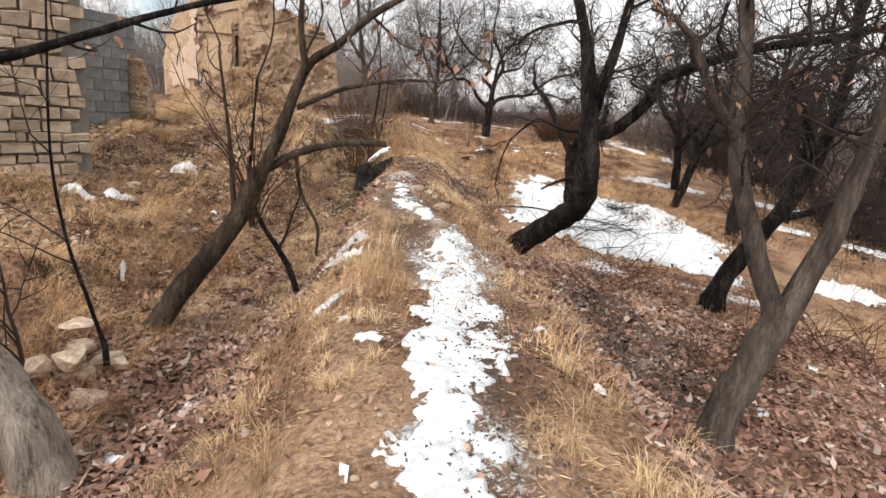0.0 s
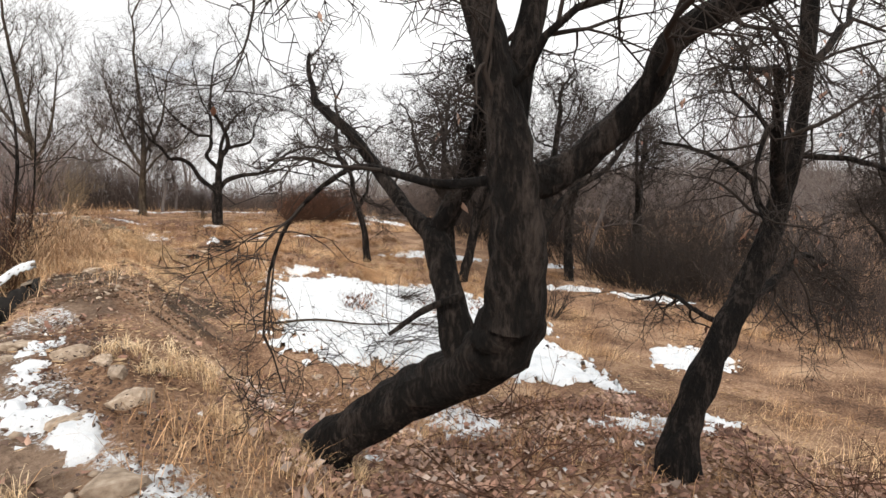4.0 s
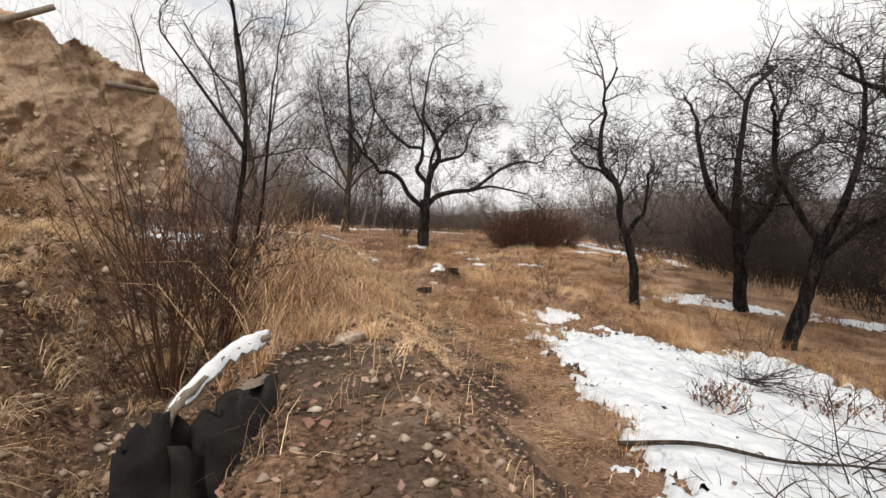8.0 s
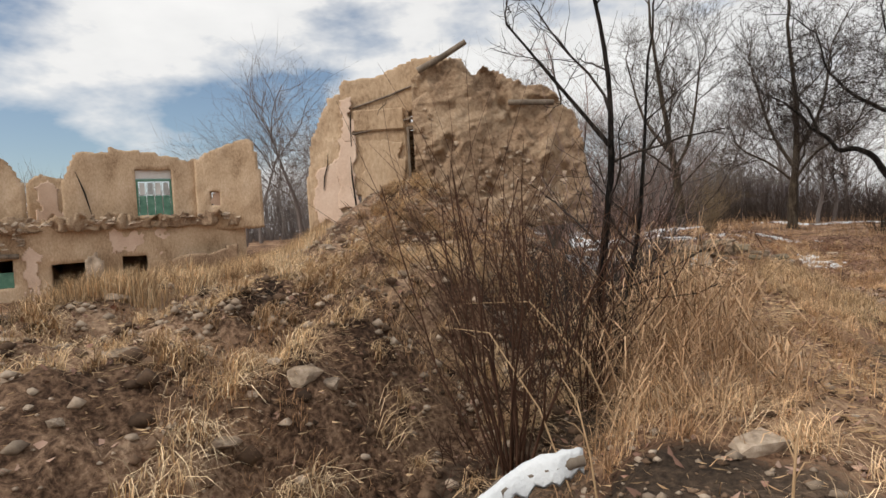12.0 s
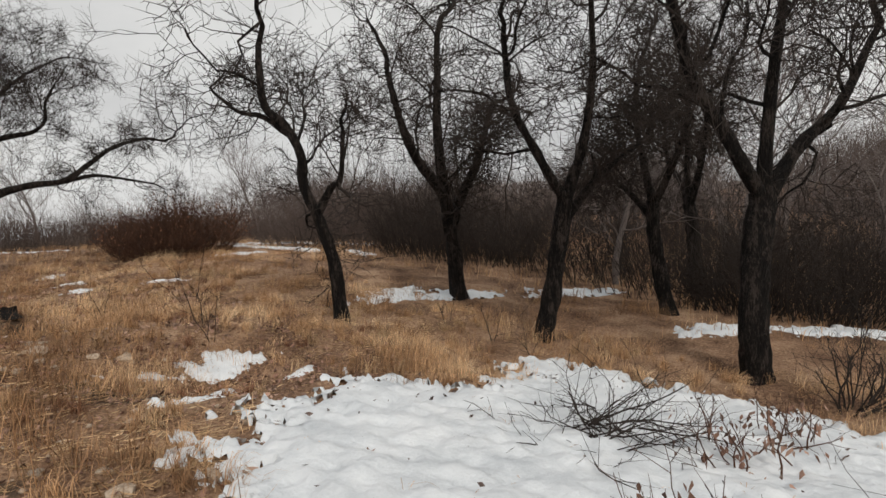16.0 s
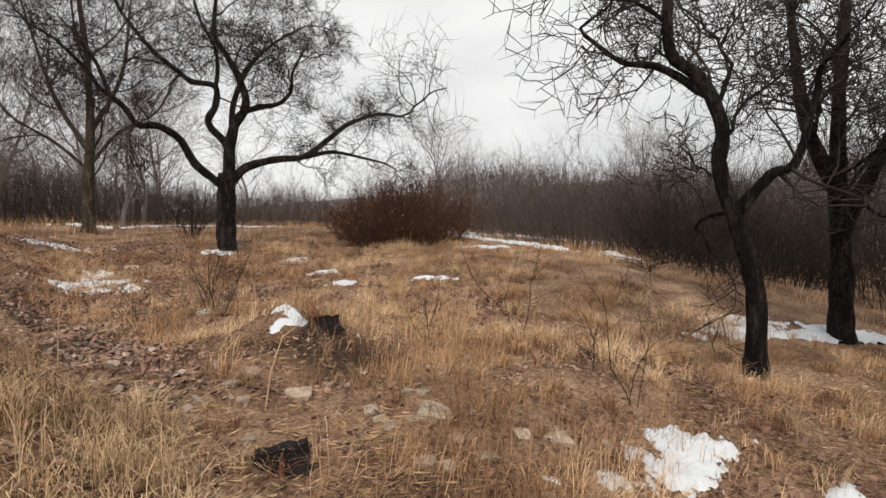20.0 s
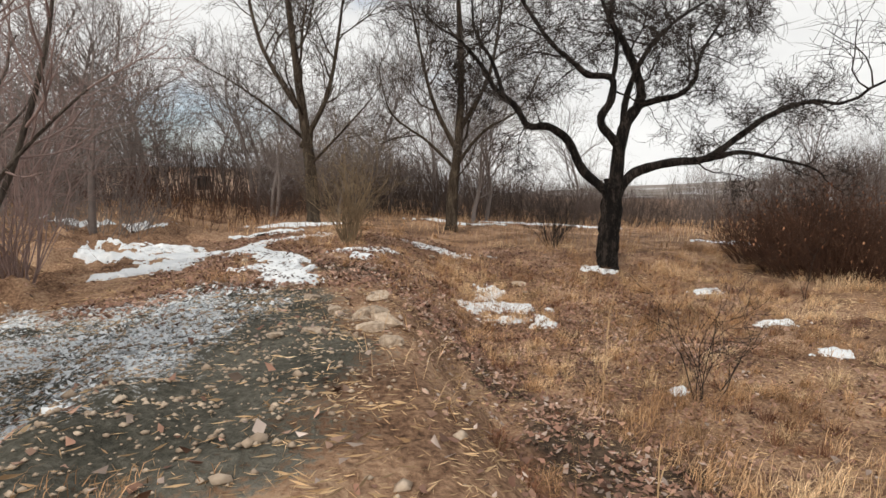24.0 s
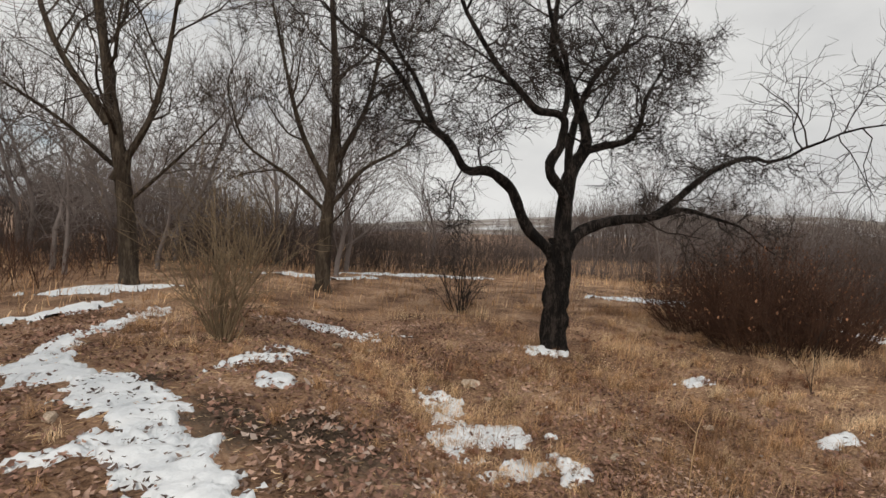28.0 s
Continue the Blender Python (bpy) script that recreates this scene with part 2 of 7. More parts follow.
def vnoise(x, y, scale, seed=0):
    x, y = np.asarray(x, float) * scale, np.asarray(y, float) * scale
    ix, iy = np.floor(x), np.floor(y)
    u, v = x - ix, y - iy
    u, v = u * u * (3 - 2 * u), v * v * (3 - 2 * v)
    a, b = lattice(ix, iy, seed), lattice(ix + 1, iy, seed)
    c, d = lattice(ix, iy + 1, seed), lattice(ix + 1, iy + 1, seed)
    return (a + (b - a) * u) * (1 - v) + (c + (d - c) * u) * v - 0.5


def fbm(x, y, scale, seed=0, octaves=4, gain=0.5):
    total, amp = 0.0, 1.0
    for k in range(octaves):
        total, amp = total + amp * vnoise(x, y, scale * 2**k, seed + 17 * k), amp * gain
    return total


def step(a, b, v):
    t = np.clip((np.asarray(v, float) - a) / (b - a), 0, 1)
    return t * t * (3 - 2 * t)


# ---- the lie of the land: cross-sections along the walk ----
SY = [-10, 3, 6, 9, 12, 15, 18, 21, 24.75, 25.05, 28, 31, 34, 38, 45, 70]
CREST_X = [-0.9, -0.85, -0.45, -0.45, -0.75, -0.7, -0.7, -0.8, -1.2, -1.3, -1.6, -1.9, -2.2, -2.4, -2, -2]
CREST_Z = [0.6, 0.58, 0.52, 0.38, 0.74, 0.92, 0.95, 0.75, 1.02, 1.30, 1.28, 1.24, 1.2, 1.2, 1.35, 1.6]
HALF = [0.5, 0.5, 0.5, 0.5, 0.45, 0.3, 0.25, 0.5, 0.7, 0.75, 0.7, 0.7, 0.8, 1.2, 2, 2]
FOOT_X = [2.4, 2.0, 1.9, 1.9, 1.9, 1.25, 1.2, 1.2, 1.3, 0.5, 0.2, 0.5, 0.6, 1.2, 2, 2]
FOOT_Z = [-0.3, -0.3, -0.32, -0.34, -0.38, -0.28, -0.1, 0.1, 0.45, 0.5, 0.3, 0.28, 0.35, 0.8, 1.15, 1.4]
FIELD_Z = [-1.3, -1.3, -1.3, -1.3, -1.3, -1.3, -1.15, -0.85, -0.35, -0.32, 0.15, 0.5, 0.62, 0.75, 0.9, 1.0]
LOW_Z = [-2.7, -2.7, -2.7, -2.7, -2.6, -2.6, -2.5, -2.3, -1.8, -1.8, -1.3, -0.9, -0.6, -0.4, -0.2, 0.2]
GULLY_X = [-3.2, -3.1, -2.9, -2.7, -2.3, -2.0, -1.95, -2.3, -2.7, -2.9, -3.6, -4.4, -5.0, -5, -5, -5]
GULLY_Z = [-0.6, -0.5, -0.45, -0.4, -0.2, 0.05, 0.55, 0.7, 0.55, 0.6, 0.9, 0.95, 1.0, 1.1, 1.3, 1.5]
BANK_X = [-5.4, -5.2, -5.0, -4.6, -3.9, -3.3, -3.3, -3.6, -4.6, -4.8, -6, -7, -7.5, -8, -8, -8]
BANK_Z = [0.3, 0.35, 0.4, 0.5, 0.65, 1.2, 1.35, 1.4, 1.35, 1.35, 1.3, 1.3, 1.3, 1.35, 1.5, 1.6]


def terrain(x, y, rough=True):
    x, y = np.asarray(x, float), np.asarray(y, float)
    x0 = x + 0.25 * fbm(x, y, 0.35, 5, 2)
    cx, cz, hw, fx, fz, f8, f20, gx, gz, bx, bz = (np.interp(y, SY, s) for s in (
        CREST_X, CREST_Z, HALF, FOOT_X, FOOT_Z, FIELD_Z, LOW_Z, GULLY_X, GULLY_Z, BANK_X, BANK_Z))
    right = cz + (fz - cz) * step(cx + hw, np.maximum(fx, cx + hw + 0.3), x0)
    right = right + (f8 - fz) * step(fx, 9.5, x0) + (f20 - f8) * step(8, 26, x0)
    left = cz + (gz - cz) * step(0, 1, (cx - hw - x0) / np.maximum(cx - hw - gx - 0.25, 0.3))
    left = left + (bz - gz) * step(0, 1, (gx - 0.3 - x0) / np.maximum(gx - 0.3 - bx, 0.3))
    left = left + 0.25 * step(0, 3, bx - x0)
    h = np.where(x0 > cx, right, left)
    # the rubble heap under the ruined room, the hollow yard beyond it
    ruin = np.exp(-(((x + 6.3) / 2.6) ** 2 + ((y - 24.3) / 2.6) ** 2))
    h = h + 1.0 * ruin - 1.75 * np.exp(-(((x + 14) / 5.0) ** 2 + ((y - 20.5) / 6.5) ** 2)) - 0.9 * step(12, 18, -x) * (1 - step(26, 34, y))
    h = h + 0.30 * np.exp(-(((x + 3.9) / 1.3) ** 2 + ((y - 19.4) / 1.6) ** 2)) + 0.6 * np.exp(-(((x + 6.1) / 1.5) ** 2 + ((y - 23.2) / 1.3) ** 2))
    far = step(30, 120, np.hypot(x, y - 20))
    h = h + 0.5 * fbm(x, y, 0.08, 3, 3) * (0.3 + far)
    # sunken holes in the grass beside the walk, the hummock between them, the hollow with the last snow
    h = h - 0.3 * np.exp(-(((x - 2.3) / 0.6) ** 2 + ((y - 25.5) / 0.3) ** 2))
    h = h + 0.34 * np.exp(-(((x - 2.35) / 0.6) ** 2 + ((y - 26.7) / 0.6) ** 2)) - 0.32 * np.exp(-(((x - 3.7) / 1.1) ** 2 + ((y - 23.0) / 0.9) ** 2))
    h = h - 0.5 * np.exp(-(((x - 2.95) / 0.4) ** 2 + ((y - 25.9) / 0.35) ** 2)) - 0.3 * np.exp(-(((x - 3.05) / 0.3) ** 2 + ((y - 27.5) / 0.3) ** 2))
    h = h - 0.4 * np.exp(-(((x + 1.5) / 0.3) ** 2 + ((y - 15.8) / 0.5) ** 2))
    if rough:
        near = 1 - step(25, 60, np.hypot(x, y - 18))
        bank = step(0.2, 0.9, gx - x0) * step(3.5, 1.0, bx - x0)
        h = h + near * (0.07 + 0.22 * bank) * fbm(x, y, 1.6, 9, 3) + near * 0.05 * (1 + 1.6 * bank) * fbm(x, y, 6, 11, 3) - 0.34 * near * bank * np.abs(fbm(x, y, 2.6, 29, 3))
    return h


def ground_z(x, y):
    return float(terrain(np.array([x]), np.array([y]))[0])


def trail(points, x, y):
    """Distance from a line of plan points."""
    best = np.full(np.shape(x), 1e9)
    for (ax, ay), (bx, by) in zip(points[:-1], points[1:]):
        dx, dy = bx - ax, by - ay
        t = np.clip(((x - ax) * dx + (y - ay) * dy) / (dx * dx + dy * dy), 0, 1)
        best = np.minimum(best, np.hypot(x - ax - t * dx, y - ay - t * dy))
    return best


def spaced(lo, hi, fine, far_lo, far_hi, growth=1.17):
    core = list(np.arange(lo, hi, fine))
    s, v = fine, lo
    while v > far_lo:
        s *= growth
        v -= s
        core.insert(0, v)
    s, v = fine, core[-1]
    while v < far_hi:
        s *= growth
        v += s
        core.append(v)
    return np.array(core)


gxs, gys = spaced(-7.5, 9, 0.085, -700, 700), spaced(2.5, 39, 0.085, -500, 900)
GX, GY = np.meshgrid(gxs, gys)
GZ = terrain(GX, GY)
ni, nj = GX.shape
gid = np.arange(ni * nj).reshape(ni, nj)
ground_quads = np.stack([gid[:-1, :-1], gid[:-1, 1:], gid[1:, 1:], gid[1:, :-1]], -1).reshape(-1, 4)
qx, qy = 0.5 * (GX[:-1, :-1] + GX[1:, 1:]), 0.5 * (GY[:-1, :-1] + GY[1:, 1:])
WALKED = [(p[1], p[2]) for p in PATH[::3]]
on_mound = 1 - np.hypot((GX + 2.35) / 1.35, (GY - 27.6) / 2.7) + 0.35 * fbm(GX, GY, 2.2, 14, 4)
on_path = (0.30 - trail(WALKED, GX, GY)) * 2 + 0.5 * fbm(GX, GY, 1.8, 15, 4) - 4 * step(15, 16.5, GY)
on_crust = 1 - np.hypot((GX + 3.7) / 1.75, (GY - 28.4) / 2.9) + 0.3 * fbm(GX, GY, 2.2, 16, 4)
SNOWY = [(-0.75, 2.0), (-0.55, 5.5), (-0.3, 7.5), (0.0, 9.2), (-0.2, 10.6), (-0.8, 12.2), (-0.85, 14.2)]
on_frost = 2 * (0.26 + 0.5 * step(8, 9, GY) - 0.55 * step(9.8, 10.8, GY) - trail(SNOWY, GX, GY)) + 0.5 * fbm(GX, GY, 1.8, 18, 4)
on_bank = np.interp(GY, SY, CREST_X) - 0.75 - GX + 0.5 * fbm(GX, GY, 1.4, 19, 4) - 40.0 * ((GX < -9) | (GY > 24) | (GY < 11))
LEAFY = [(-1.5, 32.0), (-0.9, 30.8), (-0.1, 29.8), (0.45, 28.9), (0.72, 27.7), (0.85, 26.4), (0.9, 25.0)]
WORN = [(0.6, 16.2), (0.85, 17.8), (1.1, 19.5), (1.0, 21.2), (0.75, 23.2)]
# dark wet soil on berm, gully and hollows, their shade included in its colour
on_damp_shade = np.maximum(0.9 - np.hypot((GX + 0.75) / 0.8, (GY - 16.1) / 0.9), 2 * (0.45 - np.abs(GX - np.interp(GY, SY, GULLY_X) - 0.15)) - 6 * step(19.5, 20.5, GY) - 6 * step(14.5, 13.5, GY)) + 0.5 * fbm(GX, GY, 1.8, 34, 4)
on_damp_shade = np.maximum(on_damp_shade, np.minimum(0.55 - trail(WORN, GX, GY), 0.3) + 0.8 * fbm(GX, GY, 1.8, 36, 4) - 0.1)
on_damp_shade = np.maximum(on_damp_shade, np.minimum(0.36 - trail(LEAFY, GX, GY), 0.2) + 0.7 * fbm(GX, GY, 1.8, 38, 4))
VERGE = [(-1.45, 31.0), (-1.75, 31.9), (-1.95, 32.8), (-2.2, 33.6), (-2.7, 34.4)]
on_damp_shade = np.maximum(on_damp_shade, np.minimum(0.26 - trail(VERGE, GX, GY), 0.16) + 0.5 * fbm(GX, GY, 1.8, 40, 4))
on_damp_shade = np.maximum(on_damp_shade, 0.9 - np.hypot((GX - 2.7) / 0.8, (GY - 26.0) / 0.5) + 0.4 * fbm(GX, GY, 1.8, 37, 4))
on_damp_shade = np.maximum(on_damp_shade, 0.8 - np.hypot((GX - 2.9) / 0.75, (GY - 22.8) / 0.8) + 0.5 * fbm(GX, GY, 1.8, 35, 4))


def ground_material():
    """Soil, trodden path, bank, dark soil with painted shade of the hollows, and gravel crust, blended by where each
    lies, with flecks of snow.
    """
    m = bpy.data.materials.new("ground")
    m.use_nodes = True
    n, l = m.node_tree.nodes, m.node_tree.links
    b = n["Principled BSDF"]
    b.inputs["Roughness"].default_value, b.inputs["Specular IOR Level"].default_value = 0.95, 0.2
    tc = n.new("ShaderNodeTexCoord")

    def tex(scale, detail, rough):
        t = n.new("ShaderNodeTexNoise")
        t.inputs["Scale"].default_value, t.inputs["Detail"].default_value, t.inputs["Roughness"].default_value = scale, detail, rough
        l.new(tc.outputs["Object"], t.inputs["Vector"])
        return t.outputs["Fac"]

    def fma(x, k, c):
        f = n.new("ShaderNodeMath")
        f.operation = "MULTIPLY_ADD"
        f.inputs[1].default_value = k
        l.new(x, f.inputs[0])
        if isinstance(c, float):
            f.inputs[2].default_value = c
        else:
            l.new(c, f.inputs[2])
        return f.outputs["Value"]

    def ramp(x, stops):
        r = n.new("ShaderNodeValToRGB")
        el = r.color_ramp.elements
        for k, (p, c) in enumerate(stops):
            e = el[k] if k < 2 else el.new(p)
            e.position, e.color = p, (*c, 1)
        l.new(x, r.inputs["Fac"])
        return r.outputs["Color"]

    def shades(x, colors):
        return ramp(x, [(0.28 + 0.44 * k / (len(colors) - 1), c) for k, c in enumerate(colors)])

    big, small, speck = tex(1.1, 9, 0.55), tex(26, 5, 0.65), tex(9, 6, 0.7)
    mixed = fma(small, 0.85, fma(big, 0.9, -0.375))
    color = shades(mixed, SOIL)

    def lay(mask, over):
        at = n.new("ShaderNodeAttribute")
        at.attribute_name = mask
        edge = fma(small, 0.8, fma(at.outputs["Fac"], 1.0, -0.4))
        f = ramp(edge, [(0.0, (0, 0, 0)), (0.16, (1, 1, 1))])
        mx = n.new("ShaderNodeMix")
        mx.data_type = "RGBA"
        l.new(f, mx.inputs["Factor"])
        l.new(color, mx.inputs["A"])
        l.new(over, mx.inputs["B"])
        return mx.outputs["Result"], f

    for mask, colors in (("bank", BANK), ("path", TRODDEN), ("damp_shade", DAMP_SHADE), ("mound", GRAVEL), ("crust", GRAVEL)):
        color, _ = lay(mask, shades(mixed, colors))
    dust, grains = fma(big, 0.8, speck), fma(big, 0.7, tex(30, 4, 0.8))
    for mask, amount, source in (("frost", 0.9, grains), ("crust", 0.83, grains)):
        white = ramp(source, [(amount, (0, 0, 0)), (amount + 0.06, (1, 1, 1))])
        mx = n.new("ShaderNodeMix")
        mx.data_type = "RGBA"
        l.new(white, mx.inputs["Factor"])
        l.new(color, mx.inputs["A"])
        mx.inputs["B"].default_value = (0.70, 0.72, 0.74, 1)
        color, _ = lay(mask, mx.outputs["Result"])
    l.new(color, b.inputs["Base Color"])
    bp = n.new("ShaderNodeBump")
    bp.inputs["Strength"].default_value, bp.inputs["Distance"].default_value = 1.0, 0.05
    l.new(mixed, bp.inputs["Height"])
    l.new(bp.outputs["Normal"], b.inputs["Normal"])
    return m


SOIL = [(0.06, 0.032, 0.02), (0.20, 0.114, 0.07), (0.36, 0.222, 0.14), (0.53, 0.36, 0.235)]
TRODDEN = [(0.075, 0.047, 0.033), (0.17, 0.112, 0.077), (0.32, 0.225, 0.16)]
# the near-black first stop paints the shade of crevices into the bank soil
BANK = [(0.012, 0.007, 0.0045), (0.10, 0.057, 0.036), (0.27, 0.168, 0.108), (0.47, 0.325, 0.22)]
DAMP_SHADE = [(0.03, 0.021, 0.015), (0.085, 0.058, 0.04), (0.19, 0.13, 0.09)]
GRAVEL = [(0.04, 0.039, 0.031), (0.095, 0.09, 0.072), (0.18, 0.168, 0.14)]
ground_mesh = raw_mesh("ground", np.stack([GX, GY, GZ], -1).reshape(-1, 3), [ground_quads], [ground_material()], True)
for mask, values in (("mound", on_mound), ("path", on_path), ("crust", on_crust), ("frost", on_frost), ("bank", on_bank), ("damp_shade", on_damp_shade)):
    ground_mesh.attributes.new(mask, "FLOAT", "POINT").data.foreach_set("value", np.clip(values, -1, 1).astype(np.float32).ravel())
ground = new("ground", ground_mesh)
tagged(ground, "brown earth with dry thatch, leaf litter and trodden paths", "ground", kind="structure")


# ---- snow lying on the ground ----
def snow_sheet(name, label, box, inside, thick=0.05, cell=0.05, seed=1, lace=0.0, ragged=0.35, lump=0.022):
    """inside(x, y) > 0 where snow lies; lace cuts it into flecks."""
    xs, ys = np.arange(box[0], box[2], cell), np.arange(box[1], box[3], cell)
    X, Y = np.meshgrid(xs, ys)
    m = inside(X, Y) + ragged * fbm(X, Y, 1.3, seed, 4) + lace * fbm(X, Y, 6, seed + 5, 4, 0.7)
    m = m - 0.35 * step(0.22, 0.36, fbm(X, Y, 2.4, seed + 2, 3, 0.6)) * step(0.05, 0.3, m)
    keep = m > -0.12
    lift = thick * step(-0.02, 0.10, m) * (1 + 0.5 * fbm(X, Y, 3.5, seed + 9, 4, 0.65)) + lump * fbm(X, Y, 6.5, seed + 7, 3) * step(-0.05, 0.05, m) + 0.012 * step(-0.01, 0.03, m)
    w = 0.55 * step(0.02, 0.22, m)
    Z = (1 - w) * terrain(X, Y) + w * terrain(X, Y, False) + lift - 0.05 * step(0.0, -0.08, m)
    ids = np.arange(X.size).reshape(X.shape)
    cells = keep[:-1, :-1] & keep[:-1, 1:] & keep[1:, 1:] & keep[1:, :-1]
    q = np.stack([ids[:-1, :-1], ids[:-1, 1:], ids[1:, 1:], ids[1:, :-1]], -1)[cells]
    used = np.unique(q)
    new_id = np.zeros(X.size, np.int64)
    new_id[used] = np.arange(len(used))
    V = np.stack([X, Y, Z], -1).reshape(-1, 3)[used]
    ob = new(name, raw_mesh(name, V, [new_id[q]], M_SNOW, True))
    return tagged(ob, label, "snow", "snow patches", "stuff")


def oval(cx, cy, rx, ry, turn=0.0):
    c, s = math.cos(radians(turn)), math.sin(radians(turn))

    def inside(x, y):
        u, v = (x - cx) * c + (y - cy) * s, -(x - cx) * s + (y - cy) * c
        return (1 - np.hypot(u / rx, v / ry)) * min(rx, ry)
    return inside


PATH_SNOW = [(-0.72, 2.5), (-0.57, 5.5), (-0.42, 7.0), (-0.27, 8.5), (-0.22, 9.6), (-0.25, 10.8), (-0.8, 12.2), (-0.85, 13.4)]
snow_sheet("snow_trail", "thin trodden snow along the narrow path", (-1.9, 2.4, 1.3, 14.0),
           lambda x, y: 0.21 + 0.05 * step(6.0, 8.5, y) - 0.2 * step(9.3, 10.6, y) - 0.08 * step(11.6, 12.8, y) - trail(PATH_SNOW, x, y), 0.022, 0.02, 3, 0.3, 0.1)
FIELD_EDGE = [(2.35, 19.3), (2.6, 20.8), (3.0, 21.0), (3.4, 21.5), (4.4, 21.6), (5.4, 21.1), (6.2, 20.8), (7.0, 21.3), (7.6, 20.6), (7.4, 19.6), (7.6, 18.4),
              (7.7, 17.5), (7.0, 16.8), (6.3, 15.2), (5.25, 13.3), (4.2, 13.9), (3.15, 14.1), (1.85, 15.7), (1.95, 17.2), (2.35, 19.3)]


def SNOW_FIELD(x, y):
    """Metres inside the outline of the snow field (negative outside it)."""
    x, y = np.asarray(x, float), np.asarray(y, float)
    odd = np.zeros(np.shape(x), bool)
    for (ax, ay), (bx, by) in zip(FIELD_EDGE[:-1], FIELD_EDGE[1:]):
        if ay != by:
            odd ^= ((ay > y) != (by > y)) & (x < ax + (bx - ax) * (y - ay) / (by - ay))
    d = trail(FIELD_EDGE, x, y)
    return np.minimum(np.where(odd, d, -d), 0.9)


snow_sheet("snow_field", "broad melting snow field with ragged edge", (1.0, 12, 9.5, 23), SNOW_FIELD, 0.05, 0.035, 4, 0.5, 0.4, 0.05)
SPOTS_SOUTH = [(-1.0, 7.1, 0.07, 0.05, 40), (-1.42, 8.3, 0.06, 0.2, -25), (-1.2, 7.5, 0.06, 0.08, 0), (-1.5, 10.2, 0.26, 0.13, 30), (2.6, 12.7, 0.25, 0.35, 0), (8.6, 14.6, 0.9, 0.6, 20), (4.9, 11.9, 0.9, 0.3, 0), (-1.5, 9.7, 0.22, 0.15, 0),
    (4.1, 23.45, 0.38, 0.17, 0), (3.3, 23.4, 0.12, 0.07, 10), (3.65, 22.65, 0.2, 0.06, 0), (3.1, 22.1, 0.2, 0.1, 0), (2.8, 23.45, 0.06, 0.05, 0), (4.6, 22.7, 0.16, 0.06, 0),
    (2.14, 26.4, 0.14, 0.05, 10), (2.34, 26.5, 0.05, 0.14, 10), (2.26, 26.68, 0.08, 0.05, 0), (5.95, 29.9, 0.35, 0.12, -15), (4.47, 30.4, 0.24, 0.14, 0), (2.0, 29.5, 0.12, 0.07, 0), (9.2, 32.7, 0.6, 0.2, -20), (8.4, 25.6, 0.9, 0.35, 0), (9.9, 25.0, 1.3, 0.35, -10)]
SPOTS_MIDDLE = [(12.7, 23.9, 1.6, 0.45, -10), (11.2, 20.5, 0.6, 0.3, -20), (12.9, 19.0, 0.9, 0.4, -40), (15, 37, 3.5, 0.7, -25), (10.5, 40, 2.2, 0.6, -30), (-5.6, 35.9, 0.9, 0.45, 0), (-4.6, 34.0, 0.3, 0.5, 30),
    (-2.4, 32.25, 0.2, 0.16, 20), (-2.9, 32.05, 0.16, 0.1, 0), (-1.35, 34.3, 0.36, 0.15, 30), (-0.95, 34.95, 0.26, 0.12, 30), (-1.33, 33.35, 0.2, 0.13, 10), (0.9, 34.6, 0.27, 0.32, 0), (0.72, 34.05, 0.16, 0.14, 0), (0.62, 33.35, 0.4, 0.32, 10),
    (1.25, 33.45, 0.5, 0.27, -35), (0.82, 32.5, 0.28, 0.17, 0), (1.35, 32.3, 0.26, 0.16, 30), (3.5, 36.1, 0.24, 0.26, 0), (4.9, 34.0, 0.24, 0.1, 0)]
SPOTS_NORTH = [(4.66, 31.8, 0.3, 0.14, 0), (0.2, 37.4, 0.8, 0.25, 0), (-3.8, 41.5, 1.1, 0.45, 0), (-3.9, 38.9, 0.8, 0.4, 40), (-7.6, 21.6, 0.5, 0.16, 35),
    (-4.9, 11.5, 0.3, 0.1, 20), (-4.4, 13.2, 0.2, 0.1, 0), (-2.7, 7.0, 0.14, 0.08, 0), (-2.4, 7.6, 0.1, 0.1, 0), (11.3, 35.4, 0.3, 1.1, 8), (11.2, 33.0, 0.28, 1.2, -6), (11.9, 30.8, 0.22, 0.6, -20), (5.5, 47, 2.5, 0.5, 0), (1.5, 45, 1.5, 0.4, 0), (-8.5, 40, 1.6, 0.5, 20)]
for k, (cx, cy, rx, ry, turn) in enumerate(SPOTS_SOUTH + SPOTS_MIDDLE + SPOTS_NORTH):
    snow_sheet("snow_patch", "small melting patch of old snow", (cx - rx - 0.6, cy - rx - ry - 0.6, cx + rx + 0.6, cy + rx + ry + 0.6),
               oval(cx, cy, rx, ry, turn), 0.04, 0.025 if cy < 38 and rx < 1 else 0.08, 20 + k, min(0.3, 1.3 * min(rx, ry)), min(0.22, 0.9 * min(rx, ry)))
TRACK_SNOW = [(-1.95, 30.7), (-2.25, 31.6), (-2.42, 32.4), (-2.62, 33.2), (-3.0, 34.0), (-3.6, 34.7), (-4.4, 35.0), (-6.3, 34.95)]
